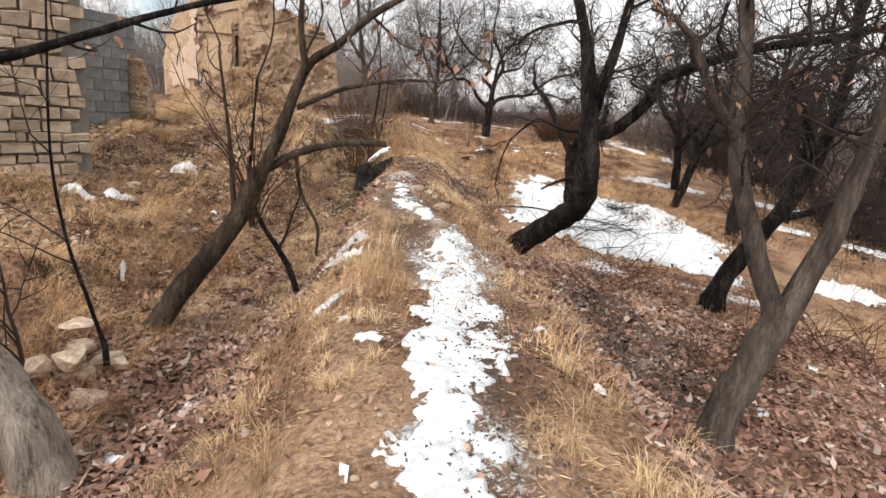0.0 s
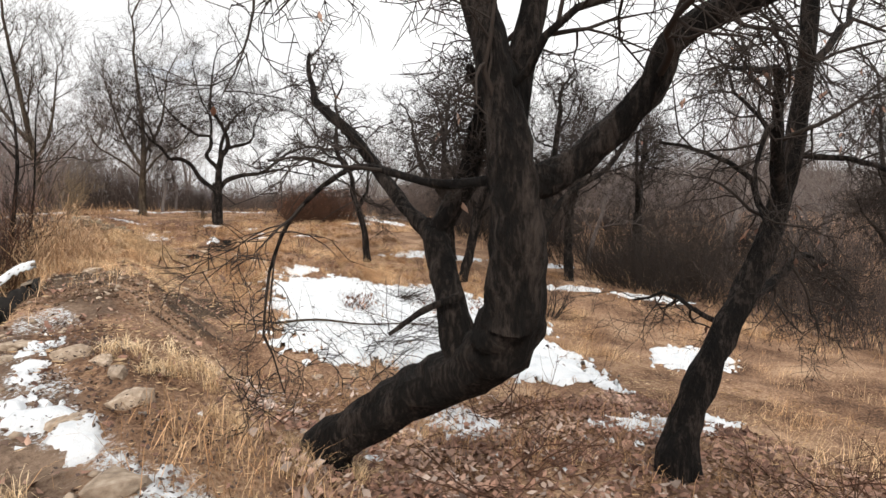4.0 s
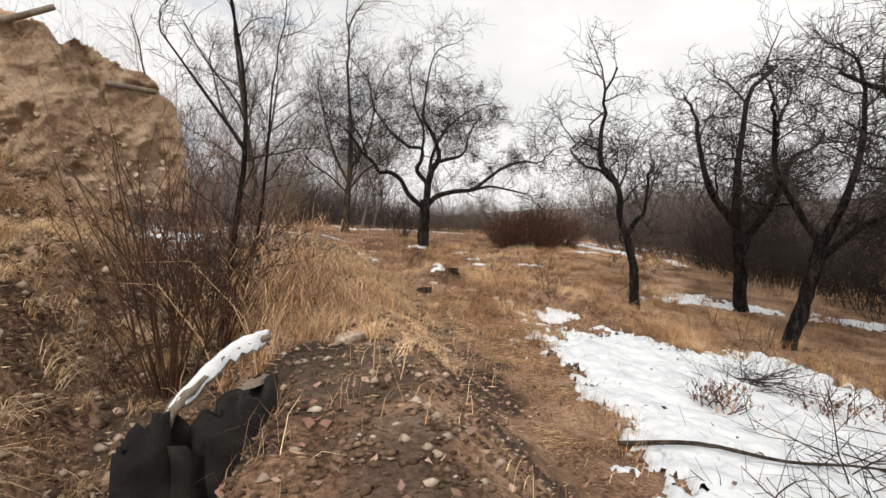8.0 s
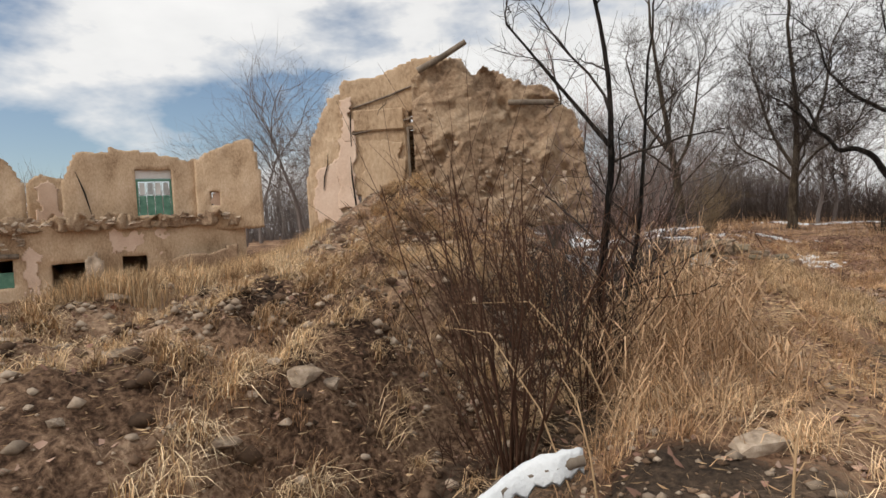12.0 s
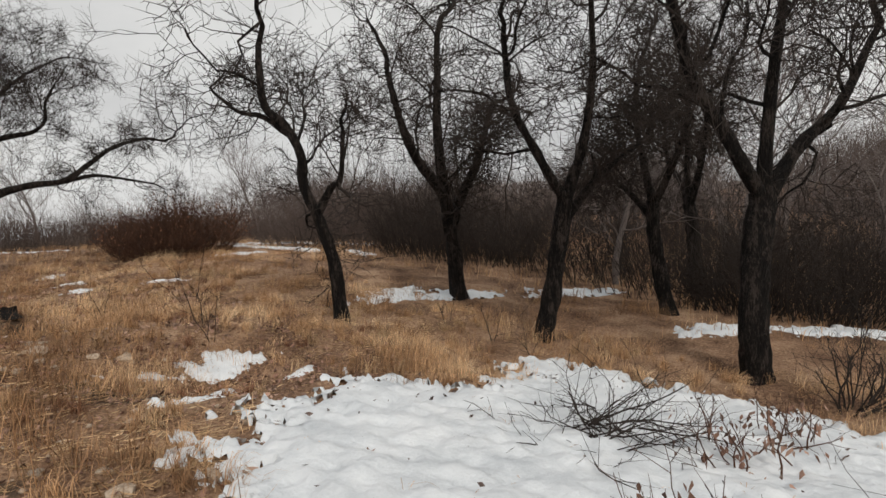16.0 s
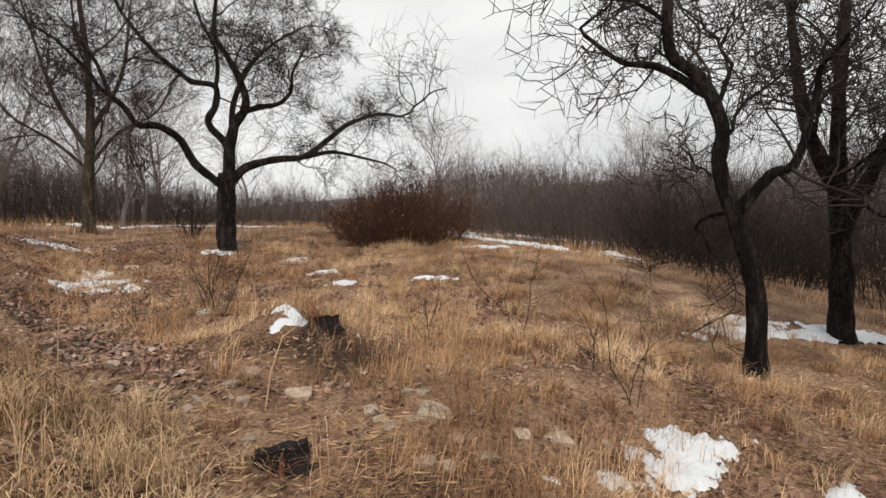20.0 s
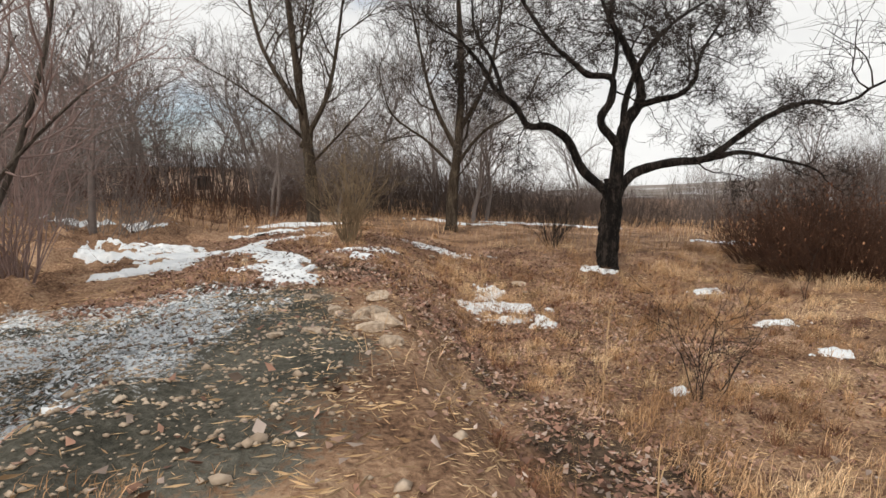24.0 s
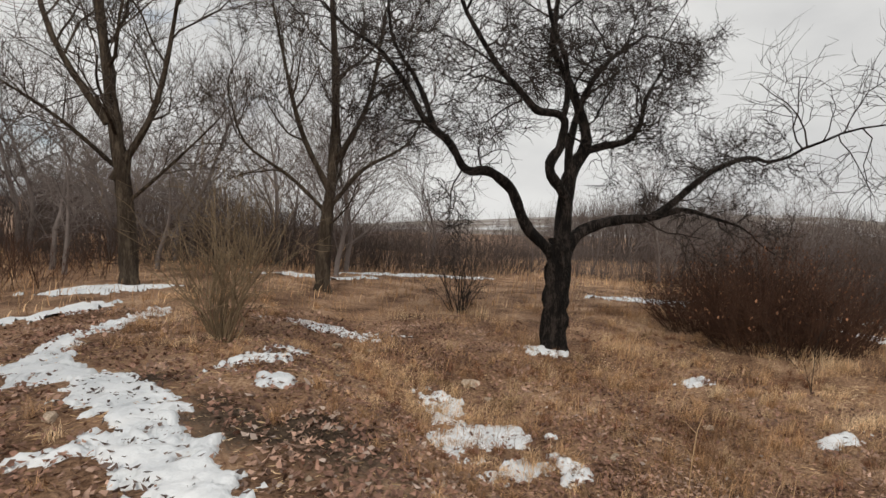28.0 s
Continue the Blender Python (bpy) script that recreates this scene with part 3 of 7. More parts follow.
snow_sheet("snow_trail", "packed snow on the track over the mound", (-6.5, 29.5, -0.5, 39.5),
           lambda x, y: np.maximum.reduce([0.27 + 0.08 * step(32.5, 35, y) - trail(TRACK_SNOW, x, y), 0.17 - trail([(-3.7, 35.2), (-3.4, 36.6), (-2.5, 38.6)], x, y), 0.2 - trail([(-4.7, 34.2), (-4.95, 33.5), (-5.2, 33.0)], x, y)]), 0.03, 0.025, 8, 0.25, 0.16)
snow_sheet("snow_flecks", "thin flecks of snow among the fallen leaves", (-4, 3, 5, 12.5), lambda x, y: -0.42 + 0.14 * np.exp(-(((x - 1.6) / 1.2) ** 2 + ((y - 9.5) / 2) ** 2)) + 0.12 * np.exp(-(((x + 2.6) / 0.8) ** 2)), 0.02, 0.04, 10, 0.6)


# ---- trees: tapered tubes grown limb by limb ----
class Tubes:
    def __init__(self):
        self.groups = {}

    def add(self, points, radii, sides):
        self.groups.setdefault((len(points), sides), []).append((points, radii))

    def mesh(self, name, mat, smooth=True, knots=0.0):
        V, Q, start = [], [], 0
        for (k, s), items in self.groups.items():
            P = np.array([[tuple(p) for p in i[0]] for i in items], float)
            Rr = np.array([i[1] for i in items], float)
            T = np.gradient(P, axis=1)
            T /= np.linalg.norm(T, axis=2, keepdims=True) + 1e-9
            mean = np.abs(T.mean(1))
            ref = np.eye(3)[np.argmin(mean, 1)][:, None, :].repeat(k, 1)
            A = np.cross(T, ref)
            A /= np.linalg.norm(A, axis=2, keepdims=True) + 1e-9
            B = np.cross(T, A)
            ang = np.arange(s) * 2 * np.pi / s
            rr = Rr[:, :, None] * np.ones(s)
            if knots and s > 6:
                ii = np.arange(k)[None, :, None] + 31 * np.arange(len(items))[:, None, None]
                rr = rr * (1 + knots * (2 * lattice(ii + 0 * rr, np.arange(s)[None, None, :] + 0 * rr, 7) - 1))
            ring = P[:, :, None, :] + rr[..., None] * (np.cos(ang)[None, None, :, None] * A[:, :, None] + np.sin(ang)[None, None, :, None] * B[:, :, None])
            n = len(items)
            ids = start + np.arange(n * k * s).reshape(n, k, s)
            a, b = ids[:, :-1, :], ids[:, 1:, :]
            Q.append(np.stack([a, np.roll(a, -1, 2), np.roll(b, -1, 2), b], -1).reshape(-1, 4))
            V.append(ring.reshape(-1, 3))
            start += n * k * s
        return raw_mesh(name, np.concatenate(V), [np.concatenate(Q)], mat, smooth)


def bent(points, n):
    """A smooth line through a few places."""
    pts = [Vector(p) for p in points]
    pts = [pts[0] * 2 - pts[1]] + pts + [pts[-1] * 2 - pts[-2]]
    out = []
    for k in range(1, len(pts) - 2):
        p0, p1, p2, p3 = pts[k - 1:k + 3]
        for j in range(n):
            t = j / n
            out.append(0.5 * ((2 * p1) + (p2 - p0) * t + (2 * p0 - 5 * p1 + 4 * p2 - p3) * t * t + (3 * p1 - p0 - 3 * p2 + p3) * t**3))
    return out + [pts[-2]]


SEGS, SIDES = (7, 6, 5, 4, 2, 2), (8, 6, 5, 4, 3, 3)


def grow(store, rng, at, way, length, r, depth, last, habit):
    """One limb and all that it carries."""
    n = SEGS[min(depth, 5)] if depth < last else habit.get("tip", 2)
    pts, rad, p, d = [at], [r], at.copy(), way.normalized()
    end_r = r * 0.4 if depth < last else 0.0012
    for k in range(n):
        d = (d + habit["wild"] * Vector((rng.gauss(0, 1), rng.gauss(0, 1), rng.gauss(0, 0.8))) + Vector((0, 0, habit["up"])))
        d.normalize()
        p = p + d * (length / n)
        pts.append(p)
        rad.append(r + (end_r - r) * ((k + 1) / n))
    store[min(depth, len(store) - 1)].add(pts, rad, SIDES[min(depth, 5)] if depth < last else 3)
    if depth >= last:
        return
    spread(store, rng, pts, rad, length, depth, last, habit)


def spread(store, rng, pts, rad, length, depth, last, habit, low=0.25):
    count = habit["kids"][min(depth, len(habit["kids"]) - 1)]
    for k in range(count):
        f = low + (1 - low) * (k + rng.random() * 0.8) / count
        j = min(int(f * (len(pts) - 1)), len(pts) - 2)
        a, b = pts[j], pts[j + 1]
        t = f * (len(pts) - 1) - j
        q = a.lerp(b, min(max(t, 0), 1))
        axis = (b - a).normalized()
        side = axis.orthogonal()
        side.rotate(Matrix.Rotation(rng.random() * 6.283, 3, axis))
        open_ = rng.uniform(*habit["angle"])
        way = axis * math.cos(open_) + side * math.sin(open_)
        ll = length * rng.uniform(*habit["shrink"])
        rr = max(min(rad[j] * rng.uniform(0.4, 0.68), ll * habit.get("stout", 0.024)), habit.get("thin", 0.0028))
        grow(store, rng, q, way, ll, rr, depth + 1, last, habit)


GNARLED = dict(wild=0.30, up=0.07, kids=(8, 8, 7, 5), angle=(0.5, 1.15), shrink=(0.45, 0.75), stout=0.017, thin=0.0042, tip=3)
WALNUT = dict(wild=0.36, up=0.02, kids=(8, 7, 7, 4), angle=(0.5, 1.2), shrink=(0.48, 0.8), stout=0.017, thin=0.006, tip=2)
ORCHARD = dict(wild=0.40, up=0.05, kids=(8, 7, 6, 3), angle=(0.5, 1.15), shrink=(0.48, 0.8), stout=0.018, thin=0.006, tip=2)
UPRIGHT = dict(wild=0.20, up=0.09, kids=(7, 7, 5, 3), angle=(0.35, 0.9), shrink=(0.48, 0.8), stout=0.016, thin=0.007, tip=2)
DROOP = dict(wild=0.28, up=-0.05, kids=(6, 6, 6, 4), angle=(0.5, 1.2), shrink=(0.42, 0.7), thin=0.003)
SPIKY = dict(wild=0.22, up=0.08, kids=(4, 4, 4, 3), angle=(0.5, 1.0), shrink=(0.35, 0.6))


def tree(label, stems, limbs=(), seed=0, habit=GNARLED, last=4, bark=None, twig=None, leaves=0, reach=0.55, group="", leaf_size=(0.022, 0.045)):
    """stems: lists of (points, first radius, last radius); each carries limbs; the first is the trunk."""
    rng = random.Random(seed)
    bark, twig = bark or M_BARK, twig or M_TWIG
    base = stems[0][0][0]
    root = thing("tree", label, "tree", base, group=group)
    o = Vector(base)
    wood, fine = Tubes(), Tubes()
    store = [fine] * 6
    heavy = []
    for k, (points, r0, r1, carry) in enumerate(stems):
        line = [v - o for v in bent(points, 5)]
        if k == 0:
            line.insert(0, line[0] - Vector((0, 0, 0.25)))
        m = len(line) - 1
        rad = [r0 + (r1 - r0) * (j / m) ** 0.8 for j in range(m + 1)]
        if k == 0:
            rad[0], rad[1] = r0 * 1.35, r0 * 1.16
        rad = [q * (1 + 0.07 * (rng.random() - 0.5)) for q in rad]
        t = Tubes()
        t.add(line, rad, 14 if r0 > 0.06 else 8)
        heavy.append(("trunk" if k == 0 else "limb", t))
        if carry:
            length = sum((b - a).length for a, b in zip(line, line[1:]))
            spread(store, rng, line, rad, max(length * reach, carry if carry > 1 else 0), 1 if r0 < 0.07 else 0, last, habit, 0.3 if k == 0 else 0.34)
            grow(store, rng, line[-1], line[-1] - line[-2], length * 0.4, r1, 1, last, habit)
    for name, t in heavy:
        ob = new(name, t.mesh(name, bark, True, 0.14))
        ob.parent = root
    for (k, s), items in list(fine.groups.items()):
        for item in [i for i in items if i[1][0] > 0.021]:
            t = Tubes()
            t.add(item[0], item[1], 8)
            new("branch", t.mesh("branch", bark)).parent = root
        fine.groups[(k, s)] = [i for i in items if i[1][0] <= 0.021]
    fine.groups = {key: v for key, v in fine.groups.items() if v}
    tips = fine.groups
    if tips:
        new("crown", fine.mesh("crown", twig)).parent = root
    if leaves:
        spots = [i[0][-1 - rng.randrange(2)] for g in tips.values() for i in g]
        L = hanging_leaves([spots[rng.randrange(len(spots))] for _ in range(leaves)], rng, leaf_size)
        new("dead_leaves", L).parent = root
    return root


def hanging_leaves(spots, rng, size=(0.03, 0.06), mat=None):
    V, F = [], []
    for p in spots:
        s = rng.uniform(*size)
        a = Vector((rng.gauss(0, 1), rng.gauss(0, 1), 0)).normalized()
        d = (Vector((0, 0, -1)) + 0.5 * Vector((rng.gauss(0, 1), rng.gauss(0, 1), rng.gauss(0, 0.5)))).normalized()
        n = a.cross(d) * s * 0.25
        k = len(V)
        V += [p, p + d * s * 0.8 + a * s * 0.5 + n, p + d * s * 2.0, p + d * s * 0.8 - a * s * 0.5 + n, p + d * s * 0.9 - n * 0.4]
        F += [(k, k + 1, k + 4), (k + 1, k + 2, k + 4), (k + 2, k + 3, k + 4), (k + 3, k, k + 4)]
    return raw_mesh("dead_leaves", [tuple(v) for v in V], [F], mat or M_LEAF)


def shrub(label, at, height, spread_r, stems, seed, mat=None, last=3, lean=(0, 0), habit=SPIKY, category="shrub", name="shrub", thick=0.012, kids=True):
    rng = random.Random(seed)
    root = thing(name, label, category, at)
    for k in range(stems):
        a, u = rng.random() * 6.283, rng.random() ** 0.6
        foot = Vector((math.cos(a) * u * spread_r * 0.12, math.sin(a) * u * spread_r * 0.12, -0.08))
        way = Vector((math.cos(a) * u * spread_r / height + lean[0], math.sin(a) * u * spread_r / height + lean[1], 1))
        t = Tubes()
        grow([t] * 6, rng, foot, way, height * rng.uniform(0.6, 1.05), thick * rng.uniform(0.6, 1.2), 2, last + 1, habit)
        new("stem", t.mesh("stem", mat or M_TWIG)).parent = root
    return root


# near trees beside the first part of the walk
tree("black crooked fruit tree leaning over the path", [
    ([(0.87, 11.5, 0.15), (1.2, 10.95, 0.6), (1.34, 10.42, 0.9), (1.32, 10.07, 1.12), (1.29, 9.93, 1.34)], 0.15, 0.15, 0),
    ([(1.3, 9.95, 1.25), (1.26, 9.87, 1.6), (1.23, 9.87, 1.95), (1.2, 9.95, 2.4), (1.15, 10.1, 2.9), (1.03, 10.33, 3.5)], 0.145, 0.05, 1.5),
    ([(1.25, 9.92, 1.86), (1.5, 9.83, 1.92), (1.75, 9.6, 2.23), (1.83, 9.49, 2.47), (2.13, 9.12, 2.64), (2.37, 8.68, 2.75), (2.7, 8.2, 2.8)], 0.085, 0.035, 1.4),
    ([(1.25, 9.95, 2.0), (1.42, 9.96, 2.6), (1.56, 9.97, 3.3), (1.6, 9.9, 4.0)], 0.08, 0.03, 1.4),
    ([(1.32, 10.45, 0.92), (1.3, 10.5, 1.18), (1.31, 10.66, 1.51), (1.32, 10.78, 1.65)], 0.095, 0.07, 0),
    ([(1.32, 10.76, 1.6), (1.24, 11.03, 1.81), (1.12, 11.35, 2.17), (0.97, 11.6, 2.41)], 0.05, 0.03, 0.8),
    ([(1.32, 10.74, 1.58), (1.45, 10.6, 1.87), (1.52, 10.59, 2.11), (1.55, 10.56, 2.25)], 0.07, 0.055, 0.7),
    ([(1.28, 9.8, 1.9), (1.08, 10.18, 1.87), (0.95, 10.44, 1.93), (0.83, 10.65, 1.97), (0.7, 10.9, 1.85), (0.56, 11.02, 1.66), (0.48, 11.1, 1.42)], 0.027, 0.009, 0.16),
    ([(1.3, 10.4, 1.3), (1.1, 10.44, 1.24), (0.91, 10.47, 1.13)], 0.025, 0.012, 0),
], seed=11, habit=DROOP, last=4, leaves=24)

tree("forked grey-barked tree with a few withered leaves", [
    ([(1.55, 7.05, -0.18), (1.66, 7.0, 0.3), (1.8, 6.95, 0.78)], 0.125, 0.11, 0),
    ([(1.8, 6.95, 0.72), (1.62, 7.1, 1.25), (1.42, 7.2, 1.9), (1.35, 7.2, 2.6), (1.2, 7.2, 3.4)], 0.085, 0.035, 1.2),
    ([(1.8, 6.95, 0.72), (2.02, 6.95, 1.3), (2.15, 6.95, 1.9), (2.3, 6.9, 2.8), (2.4, 6.8, 3.6)], 0.09, 0.04, 1.2),
    ([(1.42, 7.2, 1.95), (1.15, 7.1, 2.2), (0.9, 7.0, 2.55)], 0.05, 0.025, 0.9),
], seed=5, habit=GNARLED, last=3, bark=M_BARK_GREY, leaves=240, leaf_size=(0.02, 0.042))

tree("dark leaning tree on the low ground beside brush", [
    ([(3.68, 10.95, -0.35), (3.95, 10.9, 0.3), (4.35, 10.8, 1.0), (4.6, 10.7, 1.7), (4.7, 10.6, 2.6), (4.6, 10.5, 3.6)], 0.15, 0.06, 2.0),
    ([(4.25, 10.85, 0.85), (4.8, 10.9, 0.95), (5.3, 10.9, 1.2)], 0.07, 0.03, 1.2),
    ([(4.6, 10.7, 1.7), (4.2, 10.5, 2.2), (3.7, 10.2, 2.6)], 0.07, 0.03, 1.4),
], seed=21, habit=DROOP, last=4, leaves=80)

tree("mossy leaning tree rooted in the gully edge", [
    ([(-3.27, 9.05, -0.35), (-2.99, 9.05, 0.09), (-2.64, 9.05, 0.54), (-2.38, 9.05, 0.93), (-2.2, 9.05, 1.33)], 0.125, 0.085, 0),
    ([(-2.2, 9.05, 1.28), (-2.03, 9.05, 1.65), (-1.86, 9.05, 2.12), (-1.71, 9.0, 2.37), (-1.47, 8.95, 2.53), (-1.19, 8.9, 2.78), (-0.8, 8.8, 3.0)], 0.065, 0.025, 1.0),
    ([(-1.76, 9.0, 2.28), (-1.8, 8.95, 2.7), (-1.75, 8.9, 3.2)], 0.04, 0.02, 1.0),
    ([(-2.2, 9.08, 1.3), (-1.87, 9.12, 1.51), (-1.41, 9.15, 1.64), (-1.0, 9.15, 1.65)], 0.04, 0.03, 0),
    ([(-1.85, 9.1, 1.95), (-1.4, 9.0, 2.15), (-0.9, 8.9, 2.25), (-0.5, 8.85, 2.26)], 0.028, 0.01, 0.5),
    ([(-2.45, 9.05, 0.85), (-2.5, 9.15, 1.5), (-2.6, 9.2, 2.4)], 0.035, 0.012, 0.9),
    ([(-1.87, 9.12, 1.51), (-1.85, 9.3, 1.1), (-1.7, 9.4, 0.75), (-1.72, 9.5, 0.4)], 0.022, 0.014, 0),
], seed=31, habit=SPIKY, last=3, bark=M_BARK_BROWN, leaves=240, leaf_size=(0.025, 0.07))

tree("thin dark sapling on the gully side", [
    ([(-1.88, 9.6, -0.25), (-2.05, 9.6, 0.26), (-2.34, 9.55, 0.78), (-2.41, 9.5, 1.23), (-2.3, 9.4, 2.2)], 0.045, 0.012, 0.9),
], seed=33, habit=SPIKY, last=3, leaves=30)

tree("pale furrowed trunk at the edge of the stone-walled gully", [
    ([(-2.92, 6.7, -0.6), (-3.1, 6.7, 0.0), (-3.4, 6.75, 0.5), (-3.75, 6.8, 1.3), (-4.2, 6.8, 2.6)], 0.2, 0.11, 1.2),
], seed=35, habit=UPRIGHT, last=3, bark=M_BARK_PALE)

tree("thin bare sapling on the bank of the gully", [
    ([(-3.25, 8.05, -0.1), (-3.33, 7.97, 0.4), (-3.43, 7.94, 0.9), (-3.47, 7.92, 1.56), (-3.42, 7.95, 2.6)], 0.02, 0.008, 0.6),
], seed=36, habit=SPIKY, last=3, leaves=10)
shrub("bundle of thin shoots with withered leaves", (-2.3, 9.12, 0.85), 1.7, 0.35, 14, 37, M_TWIG_RED, last=2, thick=0.008)
tree("tree with an overhanging bare branch above the gully", [
    ([(-3.9, 5.9, 0.1), (-3.7, 5.95, 0.9), (-3.3, 6.0, 1.7), (-2.9, 6.05, 2.05)], 0.06, 0.035, 0),
    ([(-2.95, 6.05, 2.02), (-2.56, 6.13, 2.13), (-2.26, 6.41, 2.3), (-1.97, 6.63, 2.45), (-1.6, 6.9, 2.6)], 0.03, 0.012, 0.8),
], seed=38, habit=SPIKY, last=3, leaves=40)

# orchard trees on the field
tree("old orchard tree with a twisted trunk in dry grass", [
    ([(6.28, 24.19, -0.03), (6.24, 24.20, 0.76), (6.14, 24.32, 1.38), (6.00, 24.44, 1.94), (5.97, 24.40, 2.39), (5.85, 24.57, 2.85), (5.69, 24.78, 3.13), (5.67, 24.80, 3.74)], 0.105, 0.05, 1.6),
    ([(6.14, 24.32, 1.53), (6.20, 24.05, 1.87), (6.21, 23.82, 1.99), (6.19, 23.64, 2.61)], 0.065, 0.03, 1.5),
    ([(5.88, 24.53, 2.70), (5.70, 24.91, 3.01), (5.53, 25.25, 3.12), (5.34, 25.59, 3.45)], 0.05, 0.022, 1.3),
], seed=41, habit=ORCHARD, last=4, reach=0.42)
orchard_c = tree("dark orchard tree leaning beside the snow field", [
    ([(8.31, 22.00, -0.70), (8.51, 21.90, 0.10), (8.66, 21.80, 0.90), (8.71, 21.70, 1.50)], 0.15, 0.12, 0),
    ([(8.71, 21.70, 1.40), (8.21, 21.80, 2.10), (7.81, 21.90, 2.80), (7.71, 21.90, 3.70)], 0.08, 0.04, 2.0),
    ([(8.71, 21.70, 1.40), (9.01, 21.50, 2.30), (9.21, 21.40, 3.30), (9.11, 21.30, 4.30)], 0.09, 0.04, 2.0),
    ([(8.66, 21.75, 1.10), (9.51, 21.50, 1.80), (10.31, 21.30, 2.20)], 0.08, 0.03, 1.6),
], seed=43, habit=ORCHARD, last=4, reach=0.4)
orchard_d = tree("stout dark orchard tree with spreading limbs", [
    ([(8.83, 19.23, -1.00), (8.83, 19.23, -0.10), (8.93, 19.18, 0.70), (9.08, 19.13, 1.30)], 0.195, 0.16, 0),
    ([(9.08, 19.13, 1.20), (8.48, 19.33, 2.00), (7.98, 19.53, 2.70), (7.68, 19.63, 3.70)], 0.1, 0.05, 2.1),
    ([(9.08, 19.13, 1.20), (9.68, 18.83, 1.90), (10.48, 18.53, 2.40), (11.08, 18.23, 3.30)], 0.1, 0.05, 2.1),
    ([(9.08, 19.13, 1.30), (9.18, 19.03, 2.50), (9.28, 18.83, 3.90)], 0.1, 0.05, 2.0),
], seed=45, habit=dict(ORCHARD, kids=(7, 6, 6, 3)), last=4, reach=0.4)
tree("tall orchard tree standing behind the dry grass", [
    ([(9.65, 24.85, -0.45), (9.60, 24.85, 0.60), (9.45, 24.85, 1.70), (9.40, 24.85, 3.00), (9.60, 24.85, 4.80)], 0.19, 0.06, 2.2),
    ([(9.50, 24.85, 1.20), (10.20, 24.65, 2.20), (10.60, 24.45, 3.40)], 0.13, 0.05, 2.0),
    ([(9.45, 24.85, 1.70), (8.70, 24.95, 2.70), (8.30, 24.95, 4.00)], 0.12, 0.05, 2.0),
], seed=47, habit=ORCHARD, last=4, reach=0.45)
tree("large spreading walnut tree with a straight trunk", [
    ([(3.8, 36.2, 0.59), (3.79, 36.2, 1.23), (3.83, 36.2, 1.89), (3.84, 36.2, 2.36), (3.86, 36.2, 2.6)], 0.25, 0.2, 0),
    ([(3.75, 36.2, 2.3), (3.15, 36.2, 2.82), (2.82, 36.15, 3.39), (2.36, 36.1, 3.68), (1.92, 36.1, 3.69), (1.67, 36.2, 4.1), (1.25, 36.3, 4.48), (1.03, 36.3, 4.83), (0.76, 36.2, 5.12), (0.5, 36.2, 5.4)], 0.11, 0.03, 1.6),
    ([(1.42, 36.25, 4.34), (1.2, 36.5, 5.1), (0.97, 36.6, 5.47), (0.84, 36.8, 5.93), (0.8, 36.9, 6.6)], 0.05, 0.02, 1.4),
    ([(3.84, 36.2, 2.4), (3.91, 36.1, 3.21), (3.45, 36.0, 3.79), (3.61, 35.9, 4.21), (3.62, 35.9, 4.67), (3.11, 35.9, 4.73), (2.79, 35.85, 4.95), (2.33, 35.8, 5.28), (1.93, 35.8, 5.78), (1.64, 35.8, 6.24), (1.5, 35.8, 7.0)], 0.11, 0.025, 1.7),
    ([(3.62, 35.9, 4.6), (3.7, 35.9, 5.05), (3.66, 35.9, 5.59), (3.4, 35.9, 6.1), (3.23, 35.9, 6.7), (3.1, 35.8, 7.4)], 0.06, 0.022, 1.5),
    ([(3.87, 36.2, 2.4), (4.07, 36.3, 3.68), (4.41, 36.3, 4.27), (4.39, 36.4, 4.84), (4.08, 36.5, 5.56), (3.79, 36.5, 6.07), (3.88, 36.5, 7.0), (4.0, 36.5, 7.8)], 0.15, 0.03, 1.8),
    ([(4.35, 36.3, 4.18), (4.83, 36.3, 4.33), (5.26, 36.2, 4.44), (5.57, 36.2, 4.76), (5.62, 36.1, 5.26), (5.9, 36.0, 5.8)], 0.085, 0.025, 1.7),
    ([(3.9, 36.2, 2.3), (4.33, 36.2, 2.75), (5.05, 36.1, 2.97), (5.82, 36.0, 3.07), (6.49, 35.9, 3.56), (7.04, 35.8, 3.97), (7.93, 35.8, 4.28), (8.6, 35.8, 4.25)], 0.125, 0.035, 1.6),
    ([(5.85, 36.0, 3.05), (6.64, 36.1, 3.22), (7.52, 36.2, 3.1), (8.3, 36.2, 2.95)], 0.065, 0.025, 1.4),
    ([(4.0, 36.2, 3.3), (4.17, 36.4, 4.44), (4.68, 36.6, 5.44), (5.34, 36.8, 6.11), (6.11, 36.9, 6.63)], 0.09, 0.025, 1.8),
], seed=51, last=4, habit=WALNUT, reach=0.3)
